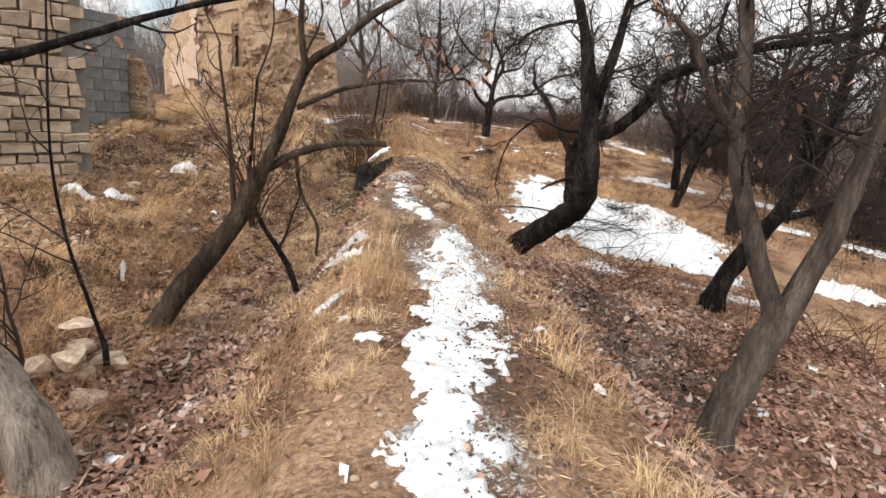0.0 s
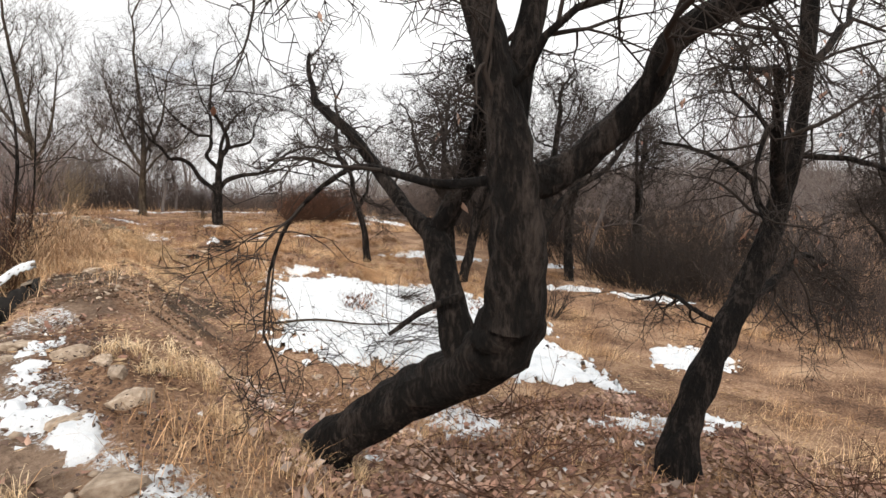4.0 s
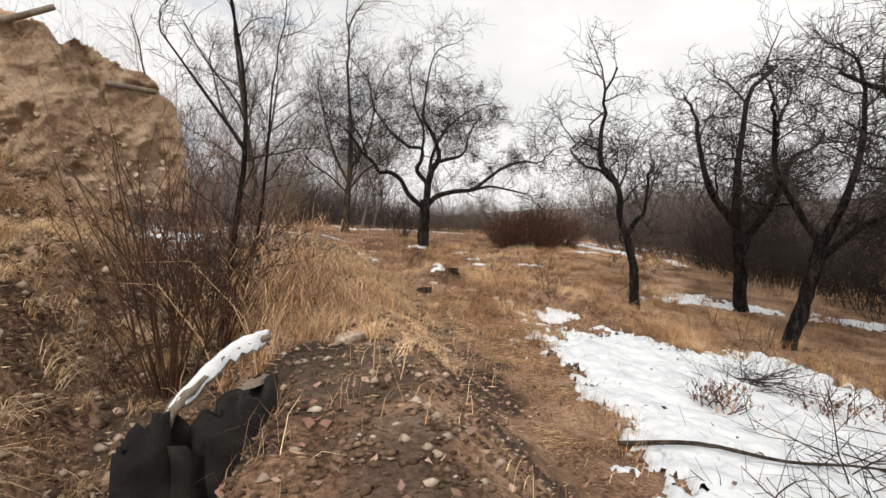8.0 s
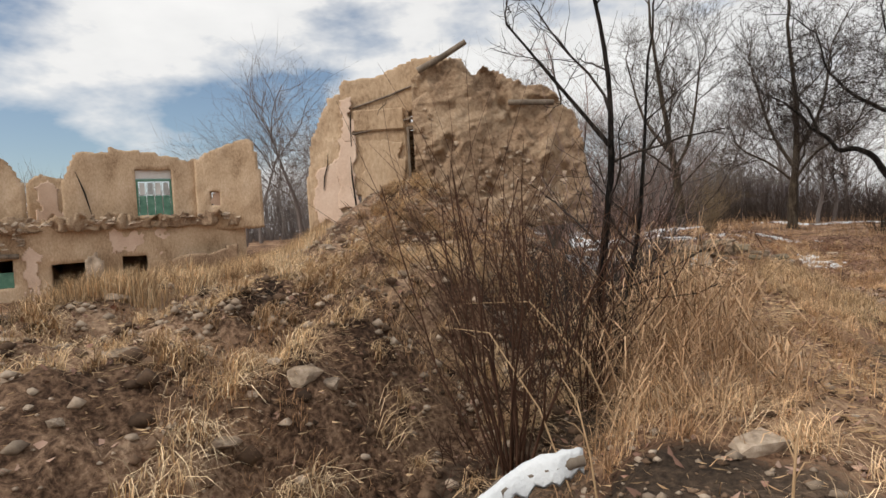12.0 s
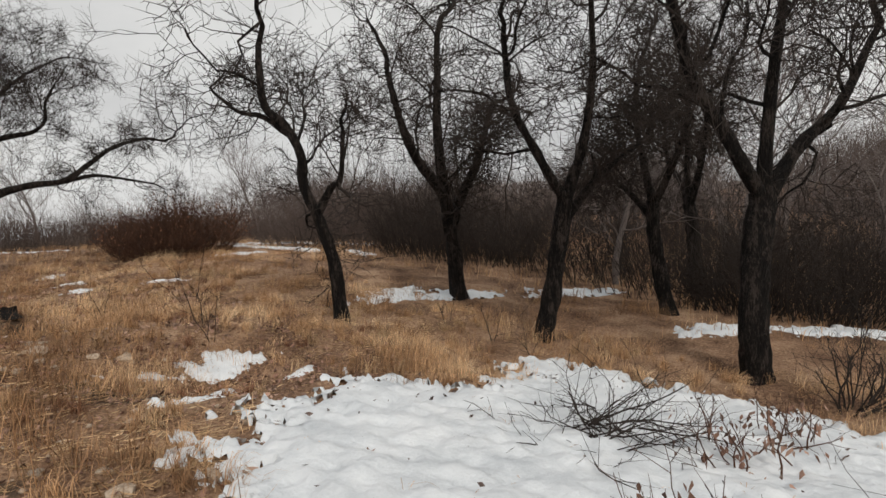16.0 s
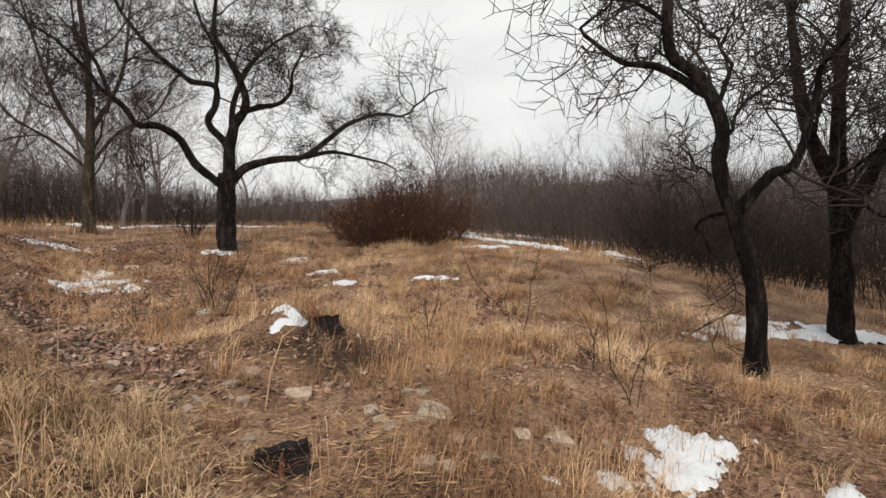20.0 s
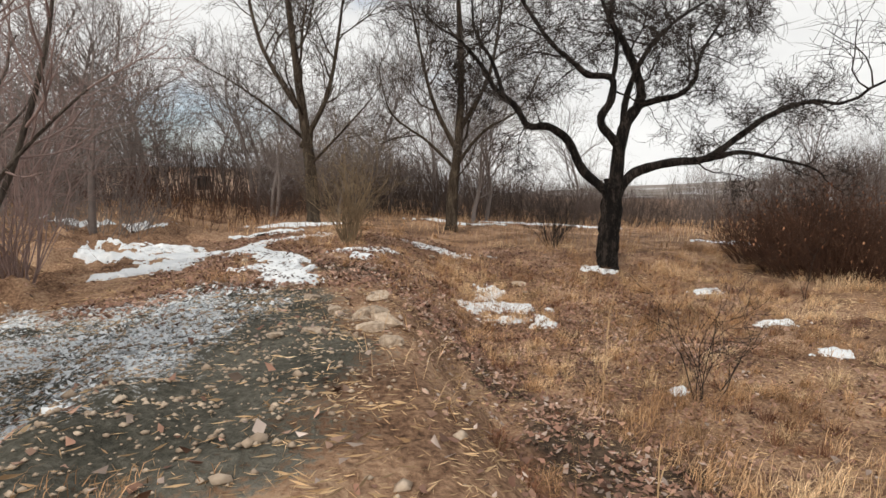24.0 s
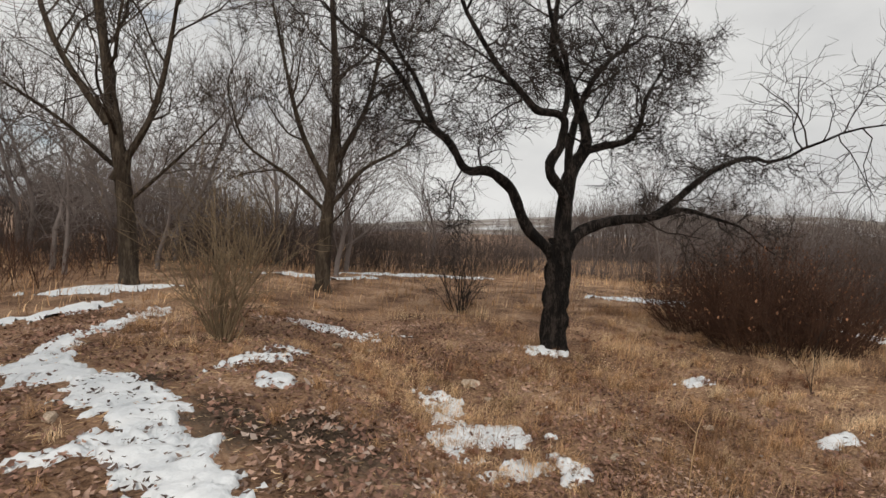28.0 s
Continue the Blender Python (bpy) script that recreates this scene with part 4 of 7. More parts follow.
tree("tall upright tree at the wood's edge", [
    ([(0.95, 42.2, 1.0), (1.0, 42.2, 2.5), (1.15, 42.2, 4.0), (1.2, 42.2, 6.2), (1.0, 42.2, 9.5)], 0.23, 0.06, 2.6),
    ([(1.1, 42.2, 3.6), (0.3, 42.1, 5.2), (-0.3, 42.0, 7.6)], 0.09, 0.03, 2.4),
    ([(1.15, 42.2, 4.2), (2.1, 42.3, 6.0), (2.5, 42.3, 8.4)], 0.09, 0.03, 2.4),
    ([(1.1, 42.2, 3.2), (1.9, 42.0, 4.2), (3.0, 41.9, 4.9), (3.6, 41.8, 6.0)], 0.065, 0.02, 1.8),
    ([(1.1, 42.2, 3.0), (0.2, 42.4, 3.9), (-0.9, 42.5, 4.7), (-1.3, 42.5, 5.8)], 0.06, 0.02, 1.8),
], seed=53, last=4, habit=UPRIGHT, reach=0.4, bark=M_BARK_BROWN, twig=M_BARK_GREY)
tree("tall grey tree beyond the snowy track", [
    ([(-3.3, 42, 1.1), (-3.4, 42, 3), (-3.65, 42, 5), (-3.9, 42, 7), (-4.3, 42, 10.5)], 0.23, 0.06, 2.8),
    ([(-3.65, 42, 3.6), (-2.8, 41.9, 5.4), (-2.3, 41.8, 8.4)], 0.1, 0.03, 2.6),
    ([(-3.75, 42, 4.8), (-4.8, 42.1, 6.6), (-5.4, 42.2, 9)], 0.09, 0.03, 2.6),
    ([(-3.5, 42, 3.0), (-2.6, 41.8, 3.9), (-1.7, 41.8, 4.9)], 0.05, 0.02, 1.8),
    ([(-3.6, 42, 3.9), (-4.6, 41.8, 4.8), (-5.8, 41.8, 5.6)], 0.055, 0.02, 1.8),
], seed=55, last=4, habit=UPRIGHT, reach=0.4, bark=M_BARK_BROWN, twig=M_BARK_GREY)

# slender tree and willow shrub in the gully by the rubble bank
tree("slender dark tree in the gully beside tall straw", [
    ([(-1.78, 18.85, 0.2), (-1.7, 18.8, 0.9), (-1.6, 18.7, 1.7), (-1.5, 18.65, 2.4), (-1.5, 18.6, 3.2), (-1.7, 18.6, 4.4)], 0.05, 0.012, 1.1),
    ([(-1.6, 18.75, 0.2), (-1.5, 18.85, 1.1), (-1.35, 18.95, 2.0), (-1.25, 19.0, 3.2)], 0.035, 0.01, 1.0),
    ([(-1.5, 18.6, 2.5), (-1.85, 18.5, 3.0), (-2.2, 18.4, 3.5)], 0.02, 0.008, 0.8),
], seed=61, habit=dict(SPIKY, kids=(7, 8, 8, 6), stout=0.012, wild=0.26, thin=0.003, tip=3), last=3, reach=0.5)


# ---- built things ----
def box_bm(x0, y0, z0, x1, y1, z1, bevel=0.0):
    bm = bmesh.new()
    bmesh.ops.create_cube(bm, size=1)
    for v in bm.verts:
        v.co = Vector((x0 + (v.co.x + 0.5) * (x1 - x0), y0 + (v.co.y + 0.5) * (y1 - y0), z0 + (v.co.z + 0.5) * (z1 - z0)))
    if bevel:
        bmesh.ops.bevel(bm, geom=bm.edges[:], offset=bevel, segments=1, affect="EDGES")
    return bm


def mud_wall(name, length, thick, base, top, mat, parent, holes=(), cell=0.09, seed=0, wear=0.04, label="", stony=0.0, edge=0.0):
    """An upright slab in its own frame (x along, y through, z up) with openings and a broken outline top(x)."""
    nx = max(2, int(length / cell))
    zmax = max(top(x) for x in np.linspace(0, length, 60)) + 0.05
    nz = max(2, int((zmax - base) / cell))
    xs, zs = np.linspace(0, length, nx + 1), np.linspace(base, zmax, nz + 1)
    XX, ZZ = np.meshgrid(xs, zs)
    jx = XX + 0.35 * cell * 2 * vnoise(XX * 7, ZZ * 7, 1.3, seed)
    tops = np.array([[top(min(max(float(a), 0), length)) for a in row] for row in jx])
    cxm, czm = 0.5 * (XX[:-1, :-1] + XX[1:, 1:]), 0.5 * (ZZ[:-1, :-1] + ZZ[1:, 1:])
    low = ZZ[:-1, :-1] + 0.02
    keep = (low < tops[:-1, :-1]) & (low < tops[:-1, 1:])
    if edge:
        side = np.minimum.reduce([cxm, length - cxm, czm - base])
        keep &= side > edge * (0.5 + 2.2 * fbm(cxm, czm, 4.0, seed + 11, 3))
    ZZ = np.minimum(ZZ, tops)
    for x0, x1, z0, z1 in holes:
        keep &= ~((cxm > x0) & (cxm < x1) & (czm > z0) & (czm < z1))
        for arr, lo, hi, n in ((xs, x0, x1, nx), (zs, z0, z1, nz)):
            for edge in (lo, hi):
                k = int(np.argmin(np.abs(arr - edge)))
                if arr is xs:
                    XX[:, k] = np.where((ZZ[:, k] >= z0 - cell) & (ZZ[:, k] <= z1 + cell), edge, XX[:, k])
                else:
                    ZZ[k, :] = np.where((XX[k, :] >= x0 - cell) & (XX[k, :] <= x1 + cell), edge, ZZ[k, :])
    front = wear * 2 * (fbm(XX, ZZ, 1.2, seed + 2, 4) + 0.5 * np.abs(fbm(XX, ZZ, 4.0, seed + 3, 3)))
    front = front - stony * np.maximum(0, fbm(XX, ZZ, 6.5, seed + 5, 3, 0.6)) + 1.6 * stony * step(0.12, 0.3, fbm(XX, ZZ, 1.5, seed + 6, 3))
    back = thick + wear * 2 * fbm(XX, ZZ, 1.2, seed + 8, 4)
    rag = (0.03 + 0.5 * wear) * fbm(XX, ZZ, 5, seed + 4, 3)
    A = np.stack([XX, front, ZZ + rag], -1).reshape(-1, 3)
    Bk = np.stack([XX, back, ZZ + rag], -1).reshape(-1, 3)
    nn = XX.size
    ids = np.arange(nn).reshape(XX.shape)
    q = np.stack([ids[:-1, :-1], ids[:-1, 1:], ids[1:, 1:], ids[1:, :-1]], -1)
    faces = [q[keep], (q[keep] + nn)[:, ::-1]]
    pad = np.pad(keep, 1)
    for di, dj, e in ((-1, 0, (0, 1)), (1, 0, (2, 3)), (0, 1, (1, 2)), (0, -1, (3, 0))):
        nb = pad[1 + di:pad.shape[0] - 1 + di, 1 + dj:pad.shape[1] - 1 + dj]
        rim = q[keep & ~nb]
        a, b = rim[:, e[0]], rim[:, e[1]]
        faces.append(np.stack([b, a, a + nn, b + nn], -1))
    ob = new(name, raw_mesh(name, np.concatenate([A, Bk]), faces, mat))
    ob.parent = parent
    if label:
        tagged(ob, label)
    return ob


def at_wall(ob, x, y, z, turn):
    ob.matrix_local = pose(x, y, z, 0, 0, turn)
    return ob


def line_top(pts, rough=0.08, seed=0):
    px, pz = [p[0] for p in pts], [p[1] for p in pts]
    return lambda x: float(np.interp(x, px, pz) + rough * 2 * fbm(np.array([x]), np.array([0.3]), 2.5, seed, 3)[0])


def rock_mesh(name, seed, mat, flat=0.6):
    rng = random.Random(seed)
    bm = bmesh.new()
    bmesh.ops.create_icosphere(bm, subdivisions=2, radius=1)
    cuts = [Vector((rng.gauss(0, 1), rng.gauss(0, 1), rng.gauss(0, 1))).normalized() for _ in range(13)]
    for v in bm.verts:
        for c in cuts:
            d = v.co.dot(c)
            if d > 0.56:
                v.co -= c * (d - 0.56)
        v.co *= 1 + 0.10 * noise.noise(v.co * 2.3 + Vector((seed, 0, 0)))
        v.co.z *= flat
    me = bpy.data.meshes.new(name)
    bm.to_mesh(me)
    bm.free()
    me.materials.append(mat)
    return me


ROCKS = [rock_mesh("rock", s, M_STONE, f) for s, f in ((1, 0.6), (2, 0.5), (3, 0.75), (4, 0.45), (5, 0.65), (6, 0.85))]


def rock(x, y, size, k, turn=0, label="tan field stone half sunk in the soil", z=None, squash=1.0, tip=0.0):
    ob = new("rock", ROCKS[k % len(ROCKS)])
    zz = ground_z(x, y) if z is None else z
    ob.matrix_world = pose(x, y, zz + size * 0.06, tip, 0, turn) @ Matrix.Diagonal((size, size * 0.75, size * squash * 0.8, 1))
    return tagged(ob, label, "rock", "loose stones")


# the ruined room on the rubble heap
ruin = thing("ruined_house", "roofless ruined mud-brick room with pale plaster remains", "ruin", (-8.46, 23.03, 1.9), 24)
ruin.scale = (1.035, 1, 1.06)
w = mud_wall("wall", 3.2, 0.45, 0, line_top([(0, 1.1), (0.12, 1.9), (0.3, 2.3), (0.5, 2.72), (0.75, 2.74), (0.8, 2.95), (1.6, 3.02), (2.2, 3.22), (2.6, 3.3), (3.2, 3.2)], 0.07, 2), M_PLASTER, ruin, [(2.05, 2.42, 1.0, 2.0), (0.84, 1.08, 0.3, 0.78), (2.1, 2.55, 2.08, 2.3)], 0.045, 3, 0.03, "plastered inner wall with a broken window")
at_wall(w, 0.0, 0.3, 0, 0)
w = mud_wall("wall", 3.25, 0.8, 0, line_top([(0, 2.9), (0.5, 3.05), (1.3, 2.95), (1.9, 2.65), (2.6, 2.4), (3.1, 1.9), (3.25, 0.6)], 0.12, 5), M_MUD, ruin, (), 0.04, 6, 0.09, "thick rough outer wall of rammed mud", 0.12)
at_wall(w, 2.25, -0.35, 0, 4)
w = mud_wall("wall", 2.4, 0.4, 0, line_top([(0, 2.0), (0.8, 1.9), (1.6, 1.6), (2.4, 0.9)], 0.1, 8), M_MUD, ruin, (), 0.09, 9, 0.05)
at_wall(w, 4.9, 0.2, 0, 75)
for x0, wide, z0, z1, z2, s in ((0.12, 0.62, 0.15, 1.15, 1.65, 12), (0.62, 0.42, 0.45, 1.7, 2.35, 14), (1.1, 0.9, 0.25, 1.78, 1.72, 16), (0.72, 0.3, 1.75, 2.5, 2.62, 18)):
    w = mud_wall("pale_plaster", wide, 0.03, z0, line_top([(0, z1), (wide * 0.5, 0.6 * z1 + 0.4 * z2), (wide, z2)], 0.09, s), M_PINK if s != 16 else M_PLASTER, ruin, (), 0.022, s + 1, 0.008, "flaking pale pink plaster", 0.0, 0.09)
    at_wall(w, x0, 0.262 - 0.006 * (s - 12) / 2, 0.05, 0)
for x0, z0, dx, dz, r in ((0.98, 0.2, -0.06, 1.3, 0.018), (0.95, 1.7, 0.02, 0.9, 0.012), (0.35, 0.9, 0.12, 0.7, 0.012), (1.5, 2.25, 0.2, 0.3, 0.008)):
    t = Tubes()
    t.add([(x0, 0.25, z0), (x0 + dx * 0.2, 0.255, z0 + dz * 0.35), (x0 + dx * 0.9, 0.25, z0 + dz * 0.7), (x0 + dx, 0.255, z0 + dz)], [r * 0.6, r, r * 0.8, r * 0.2], 5)
    new("crack", t.mesh("crack", M_DARK)).parent = ruin
rq = random.Random(31)
for k in range(170):
    s = 0.025 + 0.07 * rq.random() ** 2
    ob = new("stone", ROCKS[k % 6])
    ob.parent = ruin
    u = rq.uniform(0.1, 2.8)
    ob.matrix_local = pose(2.25 + u, -0.36 + 0.07 * u, rq.uniform(0.0, 2.2) * (1.1 - 0.25 * u), rq.uniform(0, 90), 0, rq.uniform(0, 360)) @ Matrix.Diagonal((s, s * 0.8, s * 0.7, 1))
# half-sunk brown tubes drawn as the shadow lines below the broken ledges
for k, (x0, z0, x1, z1, r) in enumerate(((1.0, 2.42, 2.45, 2.85, 0.018), (0.98, 1.93, 2.3, 2.2, 0.024))):
    t = Tubes()
    t.add([(x0, 0.285, z0), (0.5 * (x0 + x1), 0.28, 0.5 * (z0 + z1) - 0.03), (x1, 0.285, z1)], [r, r * 1.1, r], 8)
    new("lintel_and_ledge_shade", t.mesh("lintel_and_ledge_shade", M_WOOD)).parent = ruin
part("upper_plaster", box_bm(1.0, 0.25, 1.96, 2.02, 0.31, 2.38, 0.03), M_PLASTER, ruin, "sagging course of plaster above a broken ledge")
fr = new("window_frame", None)
fr.parent = ruin
for x0, z0, x1, z1 in ((2.05, 1.0, 2.1, 2.0), (2.37, 1.0, 2.42, 2.0), (2.1, 1.95, 2.37, 2.0)):
    part("frame_bar", box_bm(x0, 0.27, z0, x1, 0.36, z1, 0.006), M_WOOD, fr)
for k in range(13):
    part("mud_brick", box_bm(2.06, 0.5, 1.0 + 0.075 * k, 2.41 - 0.03 * (k % 2), 0.68, 1.062 + 0.075 * k, 0.012), M_MUD, ruin)
t = Tubes()
t.add([(2.4, -0.42, 2.86), (2.85, -0.46, 3.05), (3.3, -0.5, 3.28)], [0.06, 0.055, 0.05], 9)
tagged(new("roof_beam", t.mesh("roof_beam", M_WOOD)), "weathered roof beam jutting from the wall").parent = ruin
t = Tubes()
t.add([(4.0, -0.6, 2.15), (4.4, -0.62, 2.12), (4.8, -0.6, 2.1)], [0.05, 0.05, 0.05], 8)
new("beam_end", t.mesh("beam_end", M_WOOD)).parent = ruin

# the two-storey ruin across the yard
far_house = thing("ruined_house", "two-storey abandoned mud house with green doors", "ruin", (-21.35, 21.95, -0.1), 55.5)
far_house.scale = (0.91, 1, 1.06)
w = mud_wall("wall", 9.4, 0.5, -0.4, line_top([(0, 2.75), (3, 2.7), (9.4, 2.6)], 0.04, 20), M_PLASTER, far_house, [(1.0, 1.9, 0.9, 1.7), (2.95, 3.95, -0.3, 1.5), (5.1, 5.9, 0.5, 1.62), (6.9, 7.1, 0.6, 1.2), (7.4, 7.6, 0.7, 1.2)], 0.12, 21, 0.045, "plastered lower storey with dark openings")
at_wall(w, 0, 0, 0, 0)
w = mud_wall("wall", 2.3, 0.4, 2.7, line_top([(0, 4.0), (0.3, 4.3), (0.7, 4.85), (1.5, 4.85), (2.0, 4.5), (2.3, 3.9)], 0.08, 23), M_PLASTER, far_house, [(0.75, 1.3, 2.8, 4.0)], 0.1, 24, 0.045)
at_wall(w, 0, 0.25, 0, 0)
w = mud_wall("wall", 1.3, 0.3, 2.7, line_top([(0, 4.1), (0.5, 4.3), (1.3, 4.1)], 0.05, 25), M_PLASTER, far_house, (), 0.1, 26, 0.045)
at_wall(w, 2.2, 1.4, 0, 0)
w = mud_wall("wall", 4.4, 0.45, 2.7, line_top([(0, 4.0), (0.4, 4.7), (1.5, 4.95), (3.0, 4.9), (4.4, 4.6)], 0.08, 27), M_PLASTER, far_house, [(2.3, 3.5, 2.85, 4.3)], 0.1, 28, 0.045)
at_wall(w, 3.4, 0.25, 0, 0)
w = mud_wall("wall", 2.4, 0.5, 2.3, line_top([(0, 4.6), (0.6, 4.9), (1.6, 5.25), (2.2, 5.2), (2.4, 4.2)], 0.06, 29), M_PLASTER, far_house, [(0.5, 0.85, 3.1, 3.55)], 0.1, 30, 0.045)
at_wall(w, 7.7, 0.1, 0, -12)
w = mud_wall("broken_ledge", 9.3, 0.35, 2.45, line_top([(0, 2.75), (4, 2.85), (9.3, 2.8)], 0.14, 31), M_MUD, far_house, (), 0.06, 32, 0.14, "", 0.2)
at_wall(w, 0, -0.25, 0, 0)
w = mud_wall("lean_to", 2.2, 1.2, -0.2, line_top([(0, 1.45), (1.2, 1.6), (2.2, 1.9)], 0.12, 33), M_MUD, far_house, [(0.2, 0.5, 0.55, 1.15), (0.85, 1.1, 0.65, 1.15)], 0.1, 34, 0.06)
at_wall(w, 6.7, -1.3, 0, 0)
w = mud_wall("stone_pier", 0.55, 0.5, -0.3, line_top([(0, 1.5), (0.3, 1.75), (0.55, 1.5)], 0.1, 35), M_STONE, far_house, (), 0.08, 36, 0.1)
at_wall(w, 4.0, -0.7, 0, 0)
back = mud_wall("back_wall", 9.4, 0.4, -0.4, line_top([(0, 2.7), (9.4, 2.7)], 0.05, 37), M_MUD, far_house, (), 0.3, 38, 0.03)
at_wall(back, 0, 3.4, 0, 0)
part("floor_slab", box_bm(0.05, 0.3, 2.5, 9.3, 3.5, 2.66), M_MUD, far_house)
# unseen inner walls, added to keep daylight out behind the openings
for x0 in (0.05, 2.5, 4.4, 6.5, 9.0):
    part("light_block_wall", box_bm(x0, 0.3, -0.4, x0 + 0.3, 3.45, 2.5), M_MUD, far_house)


for x0, wide, z0, z1, s in ((2.15, 0.6, 0.2, 1.9, 61), (4.7, 1.4, 1.7, 2.4, 62), (6.2, 0.5, 1.3, 2.3, 63), (2.45, 0.9, 2.8, 3.9, 64), (8.2, 0.9, 2.85, 3.6, 65)):
    w = mud_wall("pale_plaster", wide, 0.03, z0, line_top([(0, z1), (wide * 0.5, z1 + 0.12), (wide, z1 - 0.15)], 0.15, s), M_PINK, far_house, (), 0.05, s, 0.01, "washed-out pale plaster", 0.0, 0.16)
    at_wall(w, x0, 0.0 if z0 < 2.5 else (1.36 if s == 64 else 0.12), 0, 0)
rl = random.Random(52)
for k in range(150):
    s = rl.uniform(0.05, 0.15)
    low = k > 95
    ob = new("stone", ROCKS[k % 6])
    ob.parent = far_house
    x = rl.uniform(0.1, 2.2) if low else rl.uniform(0.1, 9.2)
    z = rl.uniform(1.9, 2.6) if low else rl.uniform(2.6, 2.85)
    ob.matrix_local = pose(x, rl.uniform(-0.3, -0.1), z, rl.uniform(0, 60), 0, rl.uniform(0, 360)) @ Matrix.Diagonal((s * 1.4, s, s * 0.6, 1))
for x0, z0, dx, dz in ((4.25, 2.95, -0.4, 1.3), (8.75, 2.9, -0.1, 1.9), (4.9, 2.2, 0.15, 0.5), (6.9, 2.1, -0.2, 0.6), (7.85, 2.9, 0.05, 1.5)):
    t = Tubes()
    t.add([(x0, 0.235, z0), (x0 + dx * 0.4, 0.24, z0 + dz * 0.5), (x0 + dx, 0.235, z0 + dz)], [0.012, 0.03, 0.008], 5)
    new("crack", t.mesh("crack", M_DARK)).parent = far_house


def plank_door(x0, x1, z0, z1, y, parent, panes):
    d = new("door")
    d.parent = parent
    d.matrix_local = pose(0, y, 0)
    tagged(d, "faded green wooden double door with glazed lights")
    t = 0.07
    part("door_frame", box_bm(x0, -0.04, z0, x0 + t, 0.06, z1), M_GREEN, d)
    part("door_frame", box_bm(x1 - t, -0.04, z0, x1, 0.06, z1), M_GREEN, d)
    part("door_frame", box_bm(x0, -0.045, z1 - t, x1, 0.065, z1), M_GREEN, d)
    n = panes
    wid = (x1 - x0 - 2 * t) / n
    for k in range(n):
        a = x0 + t + k * wid
        part("panel", box_bm(a + 0.015, -0.01, z0, a + wid - 0.015, 0.03, z0 + 0.55 * (z1 - z0), 0.01), M_GREEN, d)
        part("pane", box_bm(a + 0.05, 0.0, z0 + 0.58 * (z1 - z0), a + wid - 0.05, 0.012, z1 - 0.12), M_GLASS if k % 2 else M_WHITE, d)


plank_door(5.7, 6.9, 2.85, 4.02, 0.4, far_house, 4)
plank_door(0.75, 1.3, 2.8, 4.0, 0.4, far_house, 2)
part("transom", box_bm(5.7, 0.36, 4.04, 6.9, 0.46, 4.3, 0.01), M_WHITE, far_house, "row of white-painted transom lights")
part("low_door", box_bm(1.0, 0.15, 0.9, 1.9, 0.22, 1.35, 0.02), M_GREEN, far_house)
t = Tubes()
t.add([(0.8, -0.1, 1.78), (1.5, -0.12, 1.82), (2.1, -0.1, 1.8)], [0.07, 0.075, 0.07], 8)
new("lintel_and_ledge_shade", t.mesh("lintel_and_ledge_shade", M_WOOD)).parent = far_house

# the cement-block wall end beside older rubble masonry
blocks = thing("block_wall", "unfinished grey cement block wall with brick fillers", "wall", (-6.42, 15.43, 1.5), 70)
rngb = random.Random(8)
block_bm = box_bm(0, 0, 0, 0.395, 0.19, 0.192, 0.006)
block_me = bpy.data.meshes.new("block")
block_bm.to_mesh(block_me)
block_bm.free()
block_me.materials.append(M_BLOCK)
part("mortar_core", box_bm(-2.4, 0.012, -0.5, 0.24, 0.178, 1.84), M_MORTAR, blocks)
part("mortar_core", box_bm(0.24, 0.014, 0.87, 0.485, 0.176, 1.84), M_MORTAR, blocks)
for row in range(10):
    end = 0.5 if row > 4 else 0.26
    x = end - (0.4 if row % 2 else 0.2)
    if not row % 2:
        b = new("block", block_me)
        b.parent = blocks
        b.matrix_local = pose(end - 0.195, 0, -0.15 + row * 0.203) @ Matrix.Diagonal((0.49, 1, 1, 1))
        x = end - 0.6
    while x > -2.5:
        b = new("block", block_me)
        b.parent = blocks
        b.matrix_local = pose(x, rngb.uniform(-0.004, 0.004), -0.15 + row * 0.203, 0, 0, rngb.uniform(-0.6, 0.6))
        x -= 0.406
for k, (x, row) in enumerate(((0.1, 9), (0.08, 7), (0.24, 6))):
    for j in range(3 if k == 0 else 2):
        part("brick_filler", box_bm(x, -0.02, -0.15 + row * 0.203 + j * 0.062, x + 0.09, 0.1, -0.15 + row * 0.203 + 0.056 + j * 0.062, 0.004), M_BRICK, blocks)

rubble_end = thing("rubble_wall", "crumbling field-stone wall end under the block wall", "wall", (-6.12, 15.73, 1.15), 70)
rr = random.Random(77)
w = mud_wall("wall_core", 0.48, 0.5, -0.35, line_top([(0, 1.42), (0.2, 1.38), (0.36, 1.1), (0.48, 0.5)], 0.1, 78), M_MUD, rubble_end, (), 0.04, 79, 0.09, "", 0.16)
at_wall(w, -0.1, -0.02, 0, 0)
for k in range(95):
    z, u = rr.uniform(-0.3, 1.3), rr.random()
    s = 0.03 + 0.085 * rr.random() ** 1.6
    ob = new("stone", ROCKS[rr.randrange(6)])
    ob.parent = rubble_end
    ob.matrix_local = pose(-0.1 + u * (0.5 - 0.16 * max(0, z)), rr.uniform(-0.07, 0.03), z, rr.uniform(-25, 25), rr.uniform(-25, 25), rr.uniform(0, 360)) @ Matrix.Diagonal((s * 1.3, s, s * rr.uniform(0.5, 0.9), 1))

# the dry-stone facing of the mound that the path climbs
facing = thing("stone_facing", "dry-laid stone retaining wall of the path mound", "wall", (-2.4, 24.95, 0.0), 0)
rs = random.Random(15)


